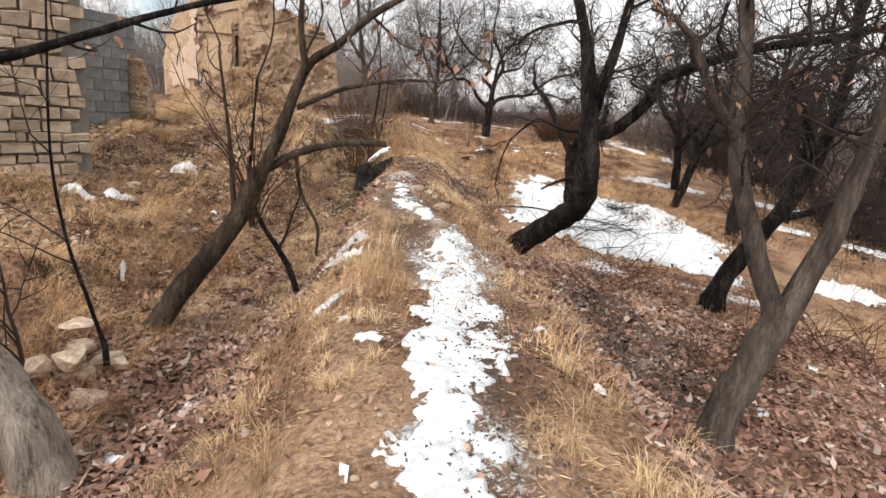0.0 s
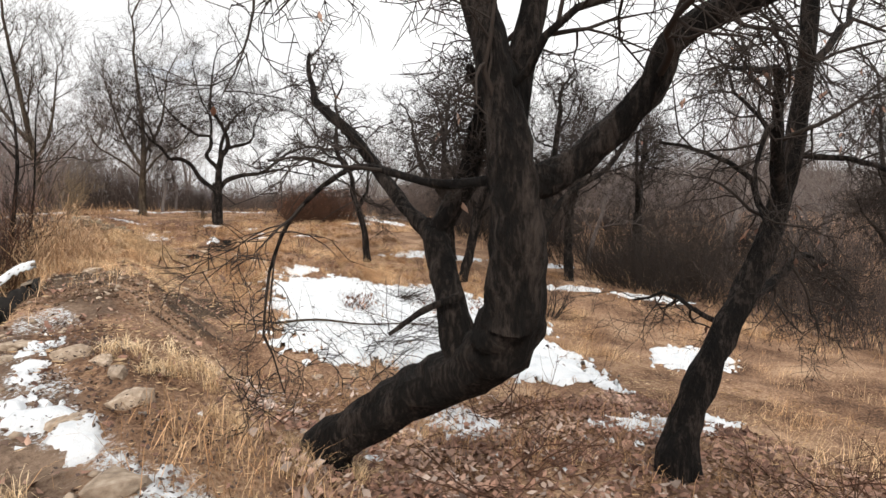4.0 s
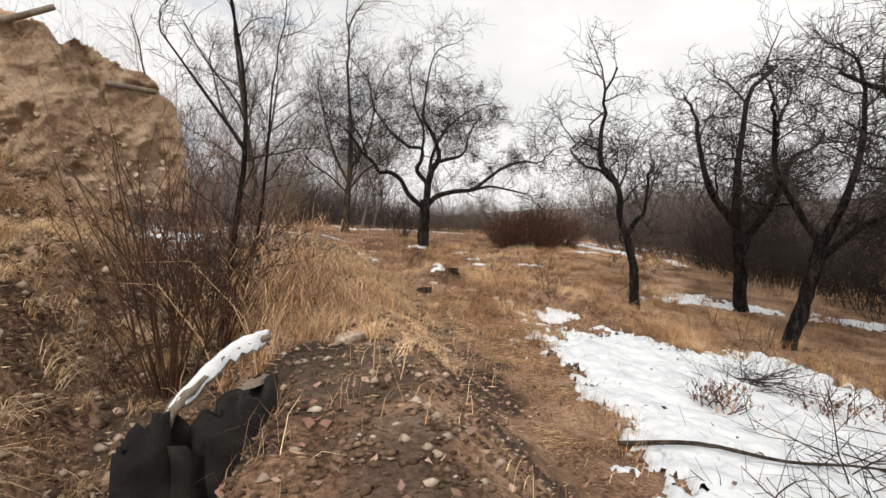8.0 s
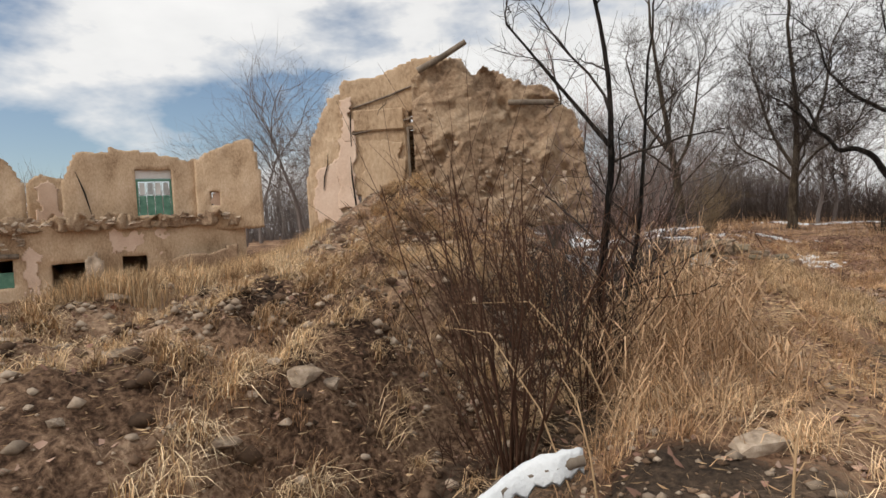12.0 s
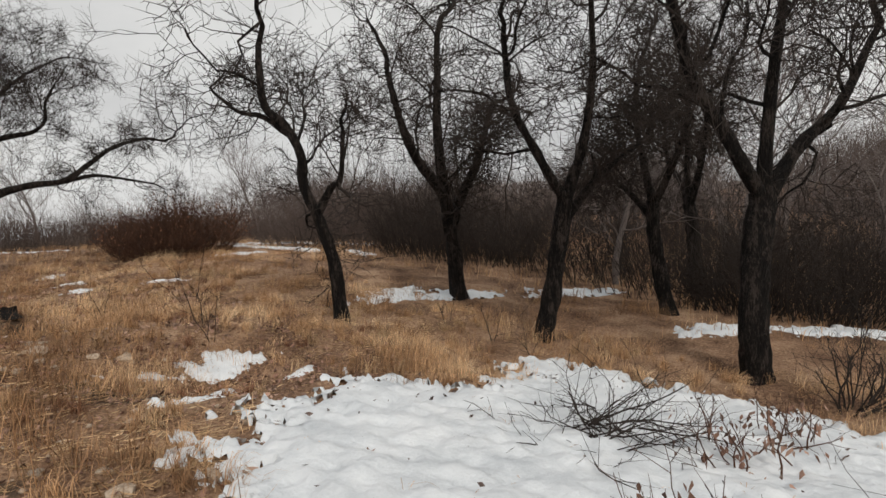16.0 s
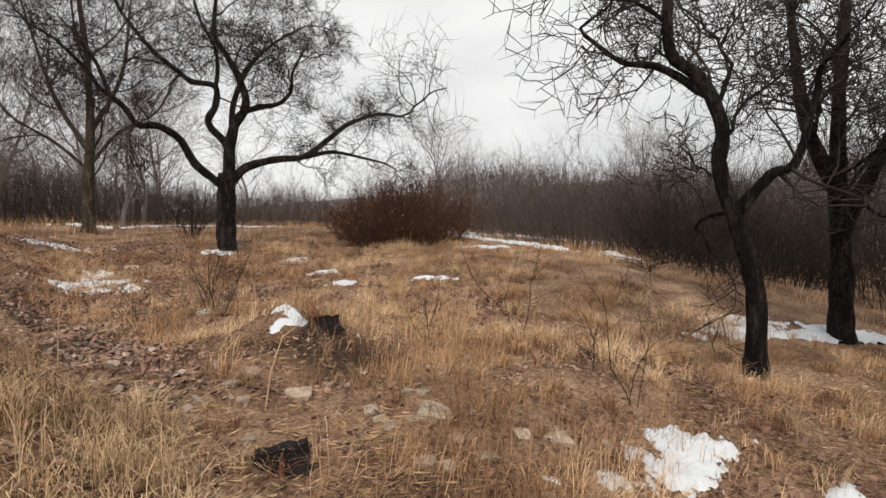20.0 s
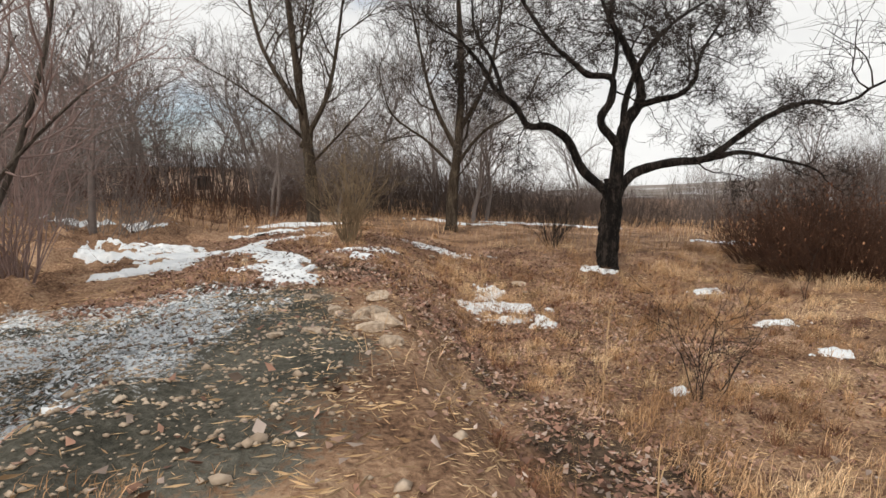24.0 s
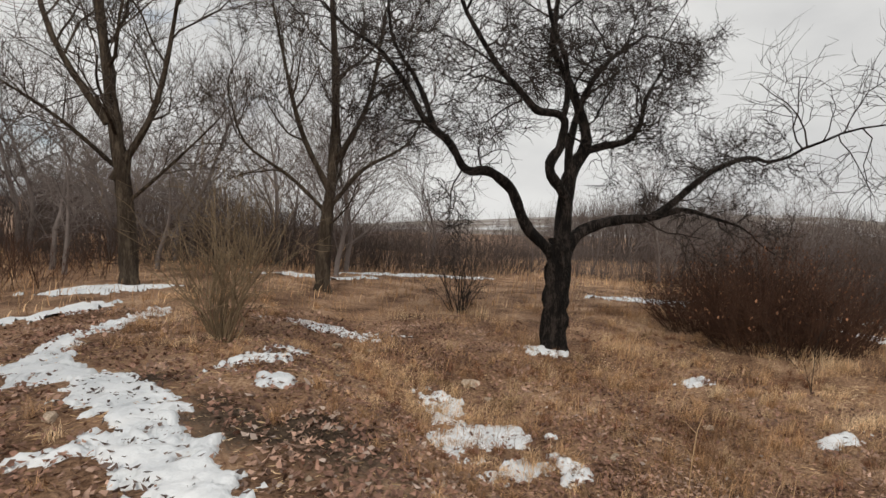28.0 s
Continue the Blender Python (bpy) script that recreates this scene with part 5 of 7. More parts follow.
def hewn(w, d, h, jag):
    b = box_bm(0, 0, 0, w, d, h, 0.014)
    for v in b.verts:
        v.co += Vector((rs.uniform(-1, 1), rs.uniform(-1, 1), rs.uniform(-1, 1))) * jag
    return b


row_z = 0.8
for row in range(8):
    rh = rs.uniform(0.075, 0.115)
    x = -0.5 + 0.15 * (row % 2)
    while x < 2.5:
        wdt = rs.uniform(0.09, 0.27)
        top = 1.40 - 0.4 * max(0.0, (x - 1.3) / 1.2) ** 1.4
        mouth = -0.55 < x < 0.42 and row < 5
        ramp = 0.80 < x < 1.2 and row < 4
        if row_z < top and not mouth and not ramp:
            ob = part("stone", hewn(wdt - 0.014, rs.uniform(0.22, 0.32), rh - 0.008, 0.022), rs.choice((M_WALLSTONE, M_WALLSTONE, M_REDSTONE, M_WALLSTONE, M_WALLSTONE, M_GREENSTONE)), facing)
            ob.matrix_local = pose(x, rs.uniform(-0.06, 0.03) - 0.022 * (6 - row) + 0.14 * max(0, x - 1.3), row_z, rs.uniform(-3, 3), rs.uniform(-5, 5) + 10 * max(0.0, x - 1.2), rs.uniform(-8, 8))
        x += wdt
    row_z += rh
for k, (x, y, z, w_, d_, h_, tilt) in enumerate(((-0.5, -0.12, 1.27, 0.75, 0.3, 0.1, 1), (0.26, -0.1, 1.34, 0.2, 0.22, 0.15, -3), (0.7, -0.1, 1.35, 0.3, 0.3, 0.09, 9), (1.05, -0.08, 1.3, 0.26, 0.25, 0.1, -14), (1.75, 0.0, 1.12, 0.26, 0.26, 0.1, 22))):
    ob = part("cap_stone", hewn(w_, d_, h_, 0.02), M_WALLSTONE, facing, "flat cap stone on the wall head")
    ob.matrix_local = pose(x, y, z, 0, tilt, rs.uniform(-6, 6))
ob = new("footing_stone", rock_mesh("footing_stone", 41, M_WALLSTONE, 0.8))
ob.parent = facing
tagged(ob, "rounded mossy footing stone against the wall")
ob.matrix_local = pose(1.0, -0.12, 1.0, -25, 8, 20) @ Matrix.Diagonal((0.27, 0.2, 0.26, 1))
for k, (x, y, z, s) in enumerate(((0.72, -0.3, 0.92, 0.13), (1.15, -0.32, 0.9, 0.12), (0.5, -0.25, 0.95, 0.12), (1.45, -0.25, 0.95, 0.1))):
    ob = new("footing_stone", ROCKS[k])
    ob.parent = facing
    ob.matrix_local = pose(x, y, z, 0, 0, 50 * k) @ Matrix.Diagonal((s, s, s, 1))

slab = mud_wall("ramp_slab", 0.62, 0.16, 0.0, line_top([(0, 0.34), (0.2, 0.5), (0.45, 0.52), (0.62, 0.3)], 0.04, 81), M_WALLSTONE, facing, (), 0.04, 82, 0.03, "rough grey slab leaning against the wall", 0.05)
slab.matrix_local = pose(0.88, -0.22, 1.04, -38, 4, -6) @ Matrix.Diagonal((0.55, 0.6, 0.6, 1))
for k, (x, y, z, w_, h_) in enumerate(((0.9, -0.15, 1.17, 0.12, 0.08), (0.9, -0.21, 1.09, 0.08, 0.07), (0.96, -0.1, 1.23, 0.1, 0.05), (0.2, -0.15, 1.44, 0.12, 0.06))):
    sn = mud_wall("snow_cap", w_, 0.03, 0, line_top([(0, h_ * 0.7), (w_ * 0.5, h_), (w_, h_ * 0.5)], 0.05, 90 + k), M_SNOW, facing, (), 0.02, 95 + k, 0.008, "thin crust of snow on the stones")
    sn.matrix_local = pose(x, y - 0.02, z, -40 if k < 3 else -80, 0, -6)
# solid black box paints the dark inside of the drain opening
part("drain_shade", box_bm(-0.62, -0.02, 0.78, 0.22, 0.35, 1.14, 0.03), M_DARK, facing, "dark mouth of a stone drain")
tagged(facing, "dry-laid stone retaining wall of the path mound", "wall")

# the tall field-stone wall of the yard and the grey wall behind it
yard_wall = thing("stone_wall", "tall field-stone wall with crumbling mortar", "wall", (-7.68, 9.46, 0.1), 47)
part("wall_core", box_bm(0, 0.09, -0.4, 3.55, 0.5, 4.0), M_MORTAR, yard_wall)
ry_ = random.Random(4)
z, row = -0.2, 0
while z < 3.95:
    rh = ry_.uniform(0.12, 0.2)
    x = -0.05 + ry_.uniform(0, 0.1)
    while x < 3.5:
        wdt = ry_.uniform(0.14, 0.4)
        if x + wdt < 3.6:
            ob = part("stone", hewn(wdt - 0.025, 0.16, rh - 0.022, 0.016), M_STONE, yard_wall)
            ob.matrix_local = pose(x, ry_.uniform(-0.04, 0.02), z, 0, ry_.uniform(-3, 3), 0)
        x += wdt
    z += rh


# ---- far woods: a few grown trees, copied ----
def wood_tree(seed, height, habit, last=3):
    rng = random.Random(seed)
    root = thing("tree", "bare grey winter tree in the wood behind the field", "tree", (0, 0, -50), group="trees of the wood")
    wood, fine = Tubes(), Tubes()
    h = height
    line, rad = [Vector((0, 0, -0.3))], [0.018 * h]
    p, d = Vector((0, 0, 0)), Vector((rng.gauss(0, 0.08), rng.gauss(0, 0.08), 1))
    for k in range(8):
        line.append(p.copy())
        rad.append(0.014 * h * (1 - k / 8.3) ** 1.15)
        d = (d + Vector((rng.gauss(0, 0.13), rng.gauss(0, 0.13), 0.15))).normalized()
        p = p + d * h * 0.09
    t = Tubes()
    t.add(line, rad, 7)
    new("trunk", t.mesh("trunk", M_TWIG_HAZED)).parent = root
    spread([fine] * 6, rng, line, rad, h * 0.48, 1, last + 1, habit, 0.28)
    new("crown", fine.mesh("crown", M_TWIG_HAZED)).parent = root
    return root


FINE = dict(stout=0.0105, tip=1, thin=0.006)
woods = [wood_tree(201, 7.5, {**UPRIGHT, **FINE, "kids": (13, 13, 8, 5)}, 3), wood_tree(202, 6.0, {**GNARLED, **FINE, "kids": (12, 12, 8, 5)}, 3),
         wood_tree(203, 9.5, {**UPRIGHT, **FINE, "kids": (14, 14, 8, 5)}, 3), wood_tree(204, 5.0, {**GNARLED, **FINE, "kids": (12, 12, 8, 5)}, 3),
         wood_tree(205, 8.0, {**UPRIGHT, **FINE, "kids": (11, 11, 6, 3), "thin": 0.009}, 3), wood_tree(206, 6.5, {**GNARLED, **FINE, "kids": (10, 10, 6, 3), "thin": 0.009}, 3)]
for k, src in enumerate(woods):
    px, py = ((-11.0, 47.0), (-14.5, 50.0), (-2.0, 52.0), (30.0, 12.0), (4.5, 70.0), (40.0, 35.0))[k]
    src.matrix_world = pose(px, py, ground_z(px, py), 0, 0, 40 * k)
rw = random.Random(99)
placed = []
while len(placed) < 170:
    a = rw.random()
    if a < 0.26:
        x, y = rw.uniform(-15, 3), rw.uniform(45.5, 60)
    elif a < 0.48:
        x, y = rw.uniform(-36, 14), rw.uniform(46, 78)
    elif a < 0.80:
        x, y = rw.uniform(14.5, 48), rw.uniform(6, 62)
    elif a < 0.88:
        x, y = rw.uniform(-26, -10), rw.uniform(36, 60)
    elif a < 0.94:
        x, y = rw.uniform(20, 60), rw.uniform(-5, 30)
    else:
        x, y = rw.uniform(-14, 0), rw.uniform(30, 46)
        if x > -7.5 or x - y > -43:
            continue
    if all((x - u) ** 2 + (y - v) ** 2 > 3.2 for u, v in placed):
        placed.append((x, y))
        s = rw.uniform(0.85, 1.4) * (0.6 if x > 9 and y > 27 else 1.0)
        near = math.hypot(x - 1, y - 26) < 31
        src = woods[rw.randrange(4) if near else 4 + rw.randrange(2)]
        spot = pose(x, y, ground_z(x, y) - 0.1, rw.uniform(-4, 4), rw.uniform(-4, 4), rw.uniform(0, 360))
        if x > -6 or y > 50 or x < -18 or len(placed) % 2:
            copy_thing(src, spot @ Matrix.Diagonal((s, s, s, 1)))
copy_thing(woods[1], pose(25, 46, ground_z(25, 46), 0, 0, 20) @ Matrix.Diagonal((1.15, 1.15, 1.15, 1)))
for x, y, k in ((-24, 36, 0), (-21, 38, 1), (-27, 40, 2), (-17, 36, 0), (-15, 40, 2)):
    copy_thing(woods[k], pose(x, y, ground_z(x, y), 0, 0, 70 * k) @ Matrix.Diagonal((0.95, 0.95, 0.95, 1)))


for src, spots in ((orchard_c, ((12.0, 21.6, 80, 1.0), (15.5, 14.0, 200, 0.95))), (orchard_d, ((16.0, 22.5, 60, 1.0),))):
    for x, y, turn, s in spots:
        copy_thing(src, pose(x, y, ground_z(x, y), 0, 0, turn) @ Matrix.Diagonal((s, s, s, 1)))


def thicket(label, cx, cy, rx, ry, height, count, seed, mat, lean=0.35):
    """A dense mass of thin shoots, too many to count."""
    rng = random.Random(seed)
    t = Tubes()
    for _ in range(count):
        a, u = rng.random() * 6.283, math.sqrt(rng.random())
        x, y = cx + math.cos(a) * u * rx, cy + math.sin(a) * u * ry
        z = ground_z(x, y) - 0.05
        dome = height * (1.05 - 0.45 * u * u) * rng.uniform(0.55, 1.0) * (1.0 + 0.8 * float(fbm(x, y, 0.5, seed, 3)))
        way = Vector((math.cos(a) * u * lean + rng.gauss(0, 0.25), math.sin(a) * u * lean + rng.gauss(0, 0.25), 1))
        grow([t] * 6, rng, Vector((x, y, z)), way, dome, 0.006 + 0.0012 * height, 4, 5, dict(SPIKY, kids=(4, 4, 4, 4, 5), tip=1))
    ob = new("thicket", t.mesh("thicket", mat))
    return tagged(ob, label, "thicket", kind="stuff")


for bx, by, br, bh, seed in ((7.8, 34.9, 1.0, 1.6, 301), (8.9, 35.6, 1.3, 2.0, 308), (8.2, 36.4, 1.2, 1.6, 309)):
    thicket("dense rusty-brown leafless bush", bx, by, br, br * 1.2, bh, 420, seed, M_TWIG_RED, 0.8)
rh = random.Random(305)
bush_leaves = []
for _ in range(700):
    a, u = rh.random() * 6.283, math.sqrt(rh.random())
    bush_leaves.append(Vector((8.4 + 2.3 * u * math.cos(a), 35.5 + 2.7 * u * math.sin(a), ground_z(8.4, 35.5) + 1.9 * (1.05 - 0.55 * u * u) * rh.uniform(0.3, 1))))
tagged(new("withered_leaves", hanging_leaves(bush_leaves, rh, (0.02, 0.04), M_RUST)), "rusty withered leaves clinging to the bush", "leaves", kind="stuff")
thicket("brown undergrowth at the foot of the wood", 16, 34, 4.5, 6.5, 2.8, 1500, 302, M_SCRUB)
thicket("grey undergrowth under the orchard trees", 18, 22, 5, 8, 3.0, 1500, 303, M_TWIG)
thicket("dark brushwood beyond the meadow's edge", 14.5, 29.5, 2.2, 2.4, 2.6, 520, 311, M_TWIG, 0.5)
thicket("dark brushwood behind the orchard trees", 14.5, 20.3, 1.6, 1.8, 3.0, 420, 312, M_TWIG, 0.5)
thicket("brown undergrowth on the low ground", 18, 12, 6, 7, 2.8, 1200, 304, M_SCRUB)
thicket("brown thicket along the wood's edge", 2, 50, 10, 2.5, 2.6, 1300, 305, M_SCRUB)
thicket("reddish thicket beside the track", -9.5, 44, 6, 3, 2.2, 420, 306, M_TWIG_RED)
thicket("grey thicket behind the ruin", -9.5, 38.5, 3.0, 2.5, 2.4, 300, 307, M_TWIG_HAZED)


def far_hedge(label, points, depth, height, count, seed, mat):
    """A distant belt of wood: upright shoots in the thousands."""
    rng = np.random.RandomState(seed)
    P = np.array(points, float)
    k = rng.randint(0, len(P) - 1, count)
    f = rng.uniform(0, 1, count)
    x = P[k, 0] + (P[k + 1, 0] - P[k, 0]) * f + rng.uniform(-depth, depth, count)
    y = P[k, 1] + (P[k + 1, 1] - P[k, 1]) * f + rng.uniform(-depth, depth, count)
    z = terrain(x, y) - 0.2
    h = height * (0.55 + 0.5 * rng.uniform(0, 1, count) + 0.9 * fbm(x, y, 0.09, seed, 3))
    V, Q = [], []
    for j in range(3):
        b = np.stack([x, y, z], -1) if j == 0 else np.stack([x + dx * 0.55, y + dy * 0.55, z + h * (0.4 + 0.14 * j)], -1)
        dx, dy = rng.normal(0, 0.16, count) * h, rng.normal(0, 0.16, count) * h
        hh = h if j == 0 else h * 0.45
        t = b + np.stack([dx, dy, hh], -1)
        w = 0.007 * h if j == 0 else 0.0035 * h
        a = rng.uniform(0, 3.14, count)
        o = np.stack([np.cos(a) * w, np.sin(a) * w, 0 * a], -1)
        c = np.stack([-np.sin(a) * w, np.cos(a) * w, 0 * a], -1)
        base = len(V) * count
        V += [b + o, b - 0.5 * o + c, b - 0.5 * o - c, t]
        i0 = np.arange(count) + base
        i1, i2, i3 = i0 + count, i0 + 2 * count, i0 + 3 * count
        Q += [np.stack([i0, i1, i3], -1), np.stack([i1, i2, i3], -1), np.stack([i2, i0, i3], -1)]
    ob = new("far_wood", raw_mesh("far_wood", np.concatenate(V), [np.concatenate(Q)], mat))
    return tagged(ob, label, "wood", kind="stuff")


far_hedge("distant belt of bare grey trees", [(-70, 75), (-20, 92), (20, 88), (60, 70)], 7, 5.5, 7000, 501, M_SCRUB)
far_hedge("distant belt of bare grey trees", [(52, 70), (62, 40), (60, 10), (50, -25)], 7, 6.5, 7000, 502, M_SCRUB)
far_hedge("brown scrub belt at the wood's foot", [(-30, 54), (0, 58), (24, 52), (34, 34), (33, 10)], 4, 2.6, 7000, 503, M_SCRUB)
far_hedge("bare trees behind the ruined houses", [(-40, 30), (-30, 46), (-14, 50)], 3, 4.5, 2000, 504, M_TWIG_HAZED)

# low hills beyond the wood
hx, hy = np.meshgrid(np.linspace(-1500, 1500, 90), np.linspace(250, 1500, 24))
hz = -6 + 10 * step(250, 900, hy) * (0.55 + 0.9 * fbm(hx, hy, 0.0022, 77, 4)) + 42 * step(100, 900, hx) * step(250, 700, hy)
hid = np.arange(hx.size).reshape(hx.shape)
hq = np.stack([hid[:-1, :-1], hid[:-1, 1:], hid[1:, 1:], hid[1:, :-1]], -1).reshape(-1, 4)
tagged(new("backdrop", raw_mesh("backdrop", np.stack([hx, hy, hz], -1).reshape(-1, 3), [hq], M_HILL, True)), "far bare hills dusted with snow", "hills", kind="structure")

# far farm building behind the trees
farm = thing("farm_building", "long low pale building with a snowy roof", "house", (-19, 66, ground_z(-19, 66)), 4)
part("wall", box_bm(-8, 0, -0.5, 8, 5, 2.4), M_PINK, farm)
bm = bmesh.new()
vs = [bm.verts.new(v) for v in ((-8.4, -0.5, 2.3), (8.4, -0.5, 2.3), (8.4, 2.5, 3.5), (-8.4, 2.5, 3.5), (-8.4, 5.5, 2.3), (8.4, 5.5, 2.3))]
for f in ((0, 1, 2, 3), (3, 2, 5, 4), (0, 3, 4), (1, 5, 2), (0, 4, 5, 1)):
    bm.faces.new([vs[i] for i in f])
part("roof", bm, M_ROOF, farm, "snow-covered shallow roof")
for k in range(4):
    part("window", box_bm(-6.5 + 3.6 * k, -0.03, 0.7, -5.5 + 3.6 * k, 0.1, 1.7), M_DARK, farm)

shrub("many-stemmed willow shrub in the gully", (-1.95, 17.45, ground_z(-1.95, 17.45)), 2.1, 0.85, 26, 401, M_TWIG_RED, thick=0.009, last=2, habit=dict(wild=0.10, up=0.05, kids=(3, 3, 5, 3), angle=(0.25, 0.6), shrink=(0.35, 0.6)))
shrub("leafless osier shrub with olive-brown stems by the track", (-1.75, 35.4, ground_z(-1.75, 35.4)), 2.0, 0.75, 46, 402, M_OSIER, thick=0.011)
shrub("dark twiggy shrub at the foot of the slender tree", (-1.72, 18.35, ground_z(-1.72, 18.35)), 1.7, 0.9, 26, 406, M_TWIG_RED, thick=0.007, last=2, habit=dict(SPIKY, kids=(4, 4, 6, 4), wild=0.15))
shrub("dense leafless shrub along the gully", (-1.6, 19.7, ground_z(-1.6, 19.7)), 2.0, 1.0, 24, 407, M_TWIG, thick=0.007, last=2, habit=dict(SPIKY, kids=(4, 4, 6, 4), wild=0.15))
shrub("grey leafless shrub behind the straw", (-2.3, 22.6, ground_z(-2.3, 22.6)), 2.6, 1.3, 30, 408, M_TWIG_PINK, thick=0.008, last=2, habit=dict(SPIKY, kids=(4, 4, 6, 4), wild=0.15))
thicket("dark brushwood crowding the gully", -2.2, 20.3, 0.6, 1.5, 1.1, 110, 409, M_TWIG, 0.3)
thicket("low dark brushwood in the gully bed", -2.2, 17.9, 0.3, 0.9, 0.45, 55, 410, M_TWIG_RED, 0.3)
shrub("small leafless bush in the meadow", (3.5, 39.5, ground_z(3.5, 39.5)), 1.6, 0.9, 26, 403, M_TWIG)
tree("pale multi-stemmed young tree at the gully edge", [
    ([(-5.75, 30.9, 0.95), (-5.7, 30.9, 2.2), (-5.6, 30.95, 3.6), (-5.4, 31.0, 5.6)], 0.085, 0.03, 1.6),
    ([(-5.7, 30.9, 1.3), (-5.3, 31.1, 2.4), (-4.9, 31.2, 3.8), (-4.7, 31.2, 5.0)], 0.05, 0.018, 1.5),
    ([(-5.7, 30.9, 1.6), (-5.2, 30.7, 2.3), (-4.6, 30.6, 2.9), (-4.1, 30.5, 3.3)], 0.035, 0.012, 1.3),
    ([(-5.75, 30.9, 1.1), (-6.2, 31.0, 2.4), (-6.5, 31.1, 4.2)], 0.055, 0.02, 1.5),
], seed=57, habit=dict(UPRIGHT, kids=(8, 7, 6, 4), thin=0.0035, wild=0.16), last=3, bark=M_BARK_GREY, twig=M_TWIG_PINK, reach=0.45)
shrub("tall pinkish shrub at the gully edge", (-6.0, 32.3, ground_z(-6.0, 32.3)), 3.6, 1.2, 50, 404, M_TWIG_PINK, thick=0.011, last=3)
shrub("thorny twig clump at the walk's edge", (2.1, 29.2, ground_z(2.1, 29.2)), 1.1, 0.5, 9, 405, M_TWIG, thick=0.006)


# ---- grass, litter and pebbles ----
LINE = [(p[1], p[2]) for p in PATH[::3]]


def scatter(n, box, seed, density):
    r = np.random.RandomState(seed)
    x, y = r.uniform(box[0], box[2], n), r.uniform(box[1], box[3], n)
    keep = r.uniform(0, 1, n) < density(x, y)
    return x[keep], y[keep], r


def snow_here(x, y):
    return step(-0.1, 0.25, SNOW_FIELD(x, y))


def bare(x, y):
    walk_d = trail(LINE, x, y)
    return np.maximum((1 - step(0.25, 0.75, walk_d)) * 0.9, 0.92 * step(0.55, 0.3, trail(LEAFY, x, y)))


def blades(name, label, x, y, r, height, mat, lean=0.5, wide=0.0022, clump=0.0):
    n = len(x)
    z = terrain(x, y)
    h = height(x, y) * r.uniform(0.5, 1.15, n)
    a = r.uniform(0, 2 * np.pi, n)
    ln = np.abs(r.normal(0, lean, n)) + 0.08
    dx, dy = np.cos(a) * ln + 0.12, np.sin(a) * ln - 0.05
    nrm = np.sqrt(dx**2 + dy**2 + 1)
    wx, wy = -np.sin(a + 0.6) * wide * r.uniform(0.7, 1.6, n), np.cos(a + 0.6) * wide * r.uniform(0.7, 1.6, n)
    V = np.zeros((n, 5, 3))
    V[:, 0] = np.stack([x - wx, y - wy, z - 0.01], -1)
    V[:, 1] = np.stack([x + wx, y + wy, z - 0.01], -1)
    mx, my, mz = x + dx / nrm * h * 0.45, y + dy / nrm * h * 0.45, z + h * 0.62 / nrm
    V[:, 2] = np.stack([mx + wx * 0.7, my + wy * 0.7, mz], -1)
    V[:, 3] = np.stack([mx - wx * 0.7, my - wy * 0.7, mz], -1)
    V[:, 4] = np.stack([x + dx / nrm * h * 1.35, y + dy / nrm * h * 1.35, z + h * (1.0 / nrm) ** 1.6], -1)
    ids = np.arange(n)[:, None] * 5
    ob = new(name, raw_mesh(name, V.reshape(-1, 3), [ids + np.array([0, 1, 2, 3]), ids + np.array([3, 2, 4])], mat))
    return tagged(ob, label, "grass", kind="stuff")


def tuft_noise(x, y, seed, lo=-0.05, hi=0.25):
    return step(lo, hi, fbm(x, y, 1.1, seed, 3) + 0.6 * fbm(x, y, 4.5, seed + 3, 2))


def field_density(x, y):
    meadow = step(1.2, 2.2, x) * step(8.5, 12, y + 0.3 * x)
    late = step(22, 26, y) * step(-0.6, 0.8, x)
    sides = 0.75 * step(-2.0, -1.3, x) * (1 - step(0.55, 0.9, x)) * (1 - step(12, 13, y)) + 0.5 * step(13, 15, y) * step(-1.6, -0.9, x)
    far = step(33, 37, y)
    d = np.maximum.reduce([meadow, late, sides, far])
    worn = 0.25 + 0.75 * step(-0.18, 0.12, fbm(x, y, 0.45, 27, 3))
    foot = step(24.3, 25.2, y) * step(33, 31, y) * step(0.15, -0.15, x - np.interp(y, [25, 26.4, 27.7, 28.9, 29.8, 30.8, 32], [0.9, 0.85, 0.72, 0.45, -0.1, -0.9, -1.5]))
    return d * (1 - 0.9 * foot) * worn * (0.05 + 0.95 * tuft_noise(x, y, 21, 0.0, 0.22)) * (1 - bare(x, y)) * (1 - snow_here(x, y)) * (1 - 0.9 * step(0.0, 0.4, 1 - np.hypot((x - 2.7) / 0.8, (y - 26.0) / 0.5)))


x, y, r = scatter(430000, (-3, 3, 12, 40), 1, field_density)
blades("grass", "dry tawny winter grass in tufts", x, y, r, lambda x, y: 0.10 + 0.2 * tuft_noise(x, y, 21, 0.0, 0.35) + 0.08 * step(0, 0.3, fbm(x, y, 0.5, 28, 2)), M_GRASS, 0.95, 0.0019)
x, y, r = scatter(120000, (-22, 8, 34, 75), 2, lambda x, y: (0.25 + 0.75 * tuft_noise(x, y, 25)) * np.where((x > 11) | (y > 39), 1, 0))
blades("far_grass", "dry tawny grass under the wood", x, y, r, lambda x, y: 0.3 + 0 * x, M_GRASS, 0.5, 0.006)
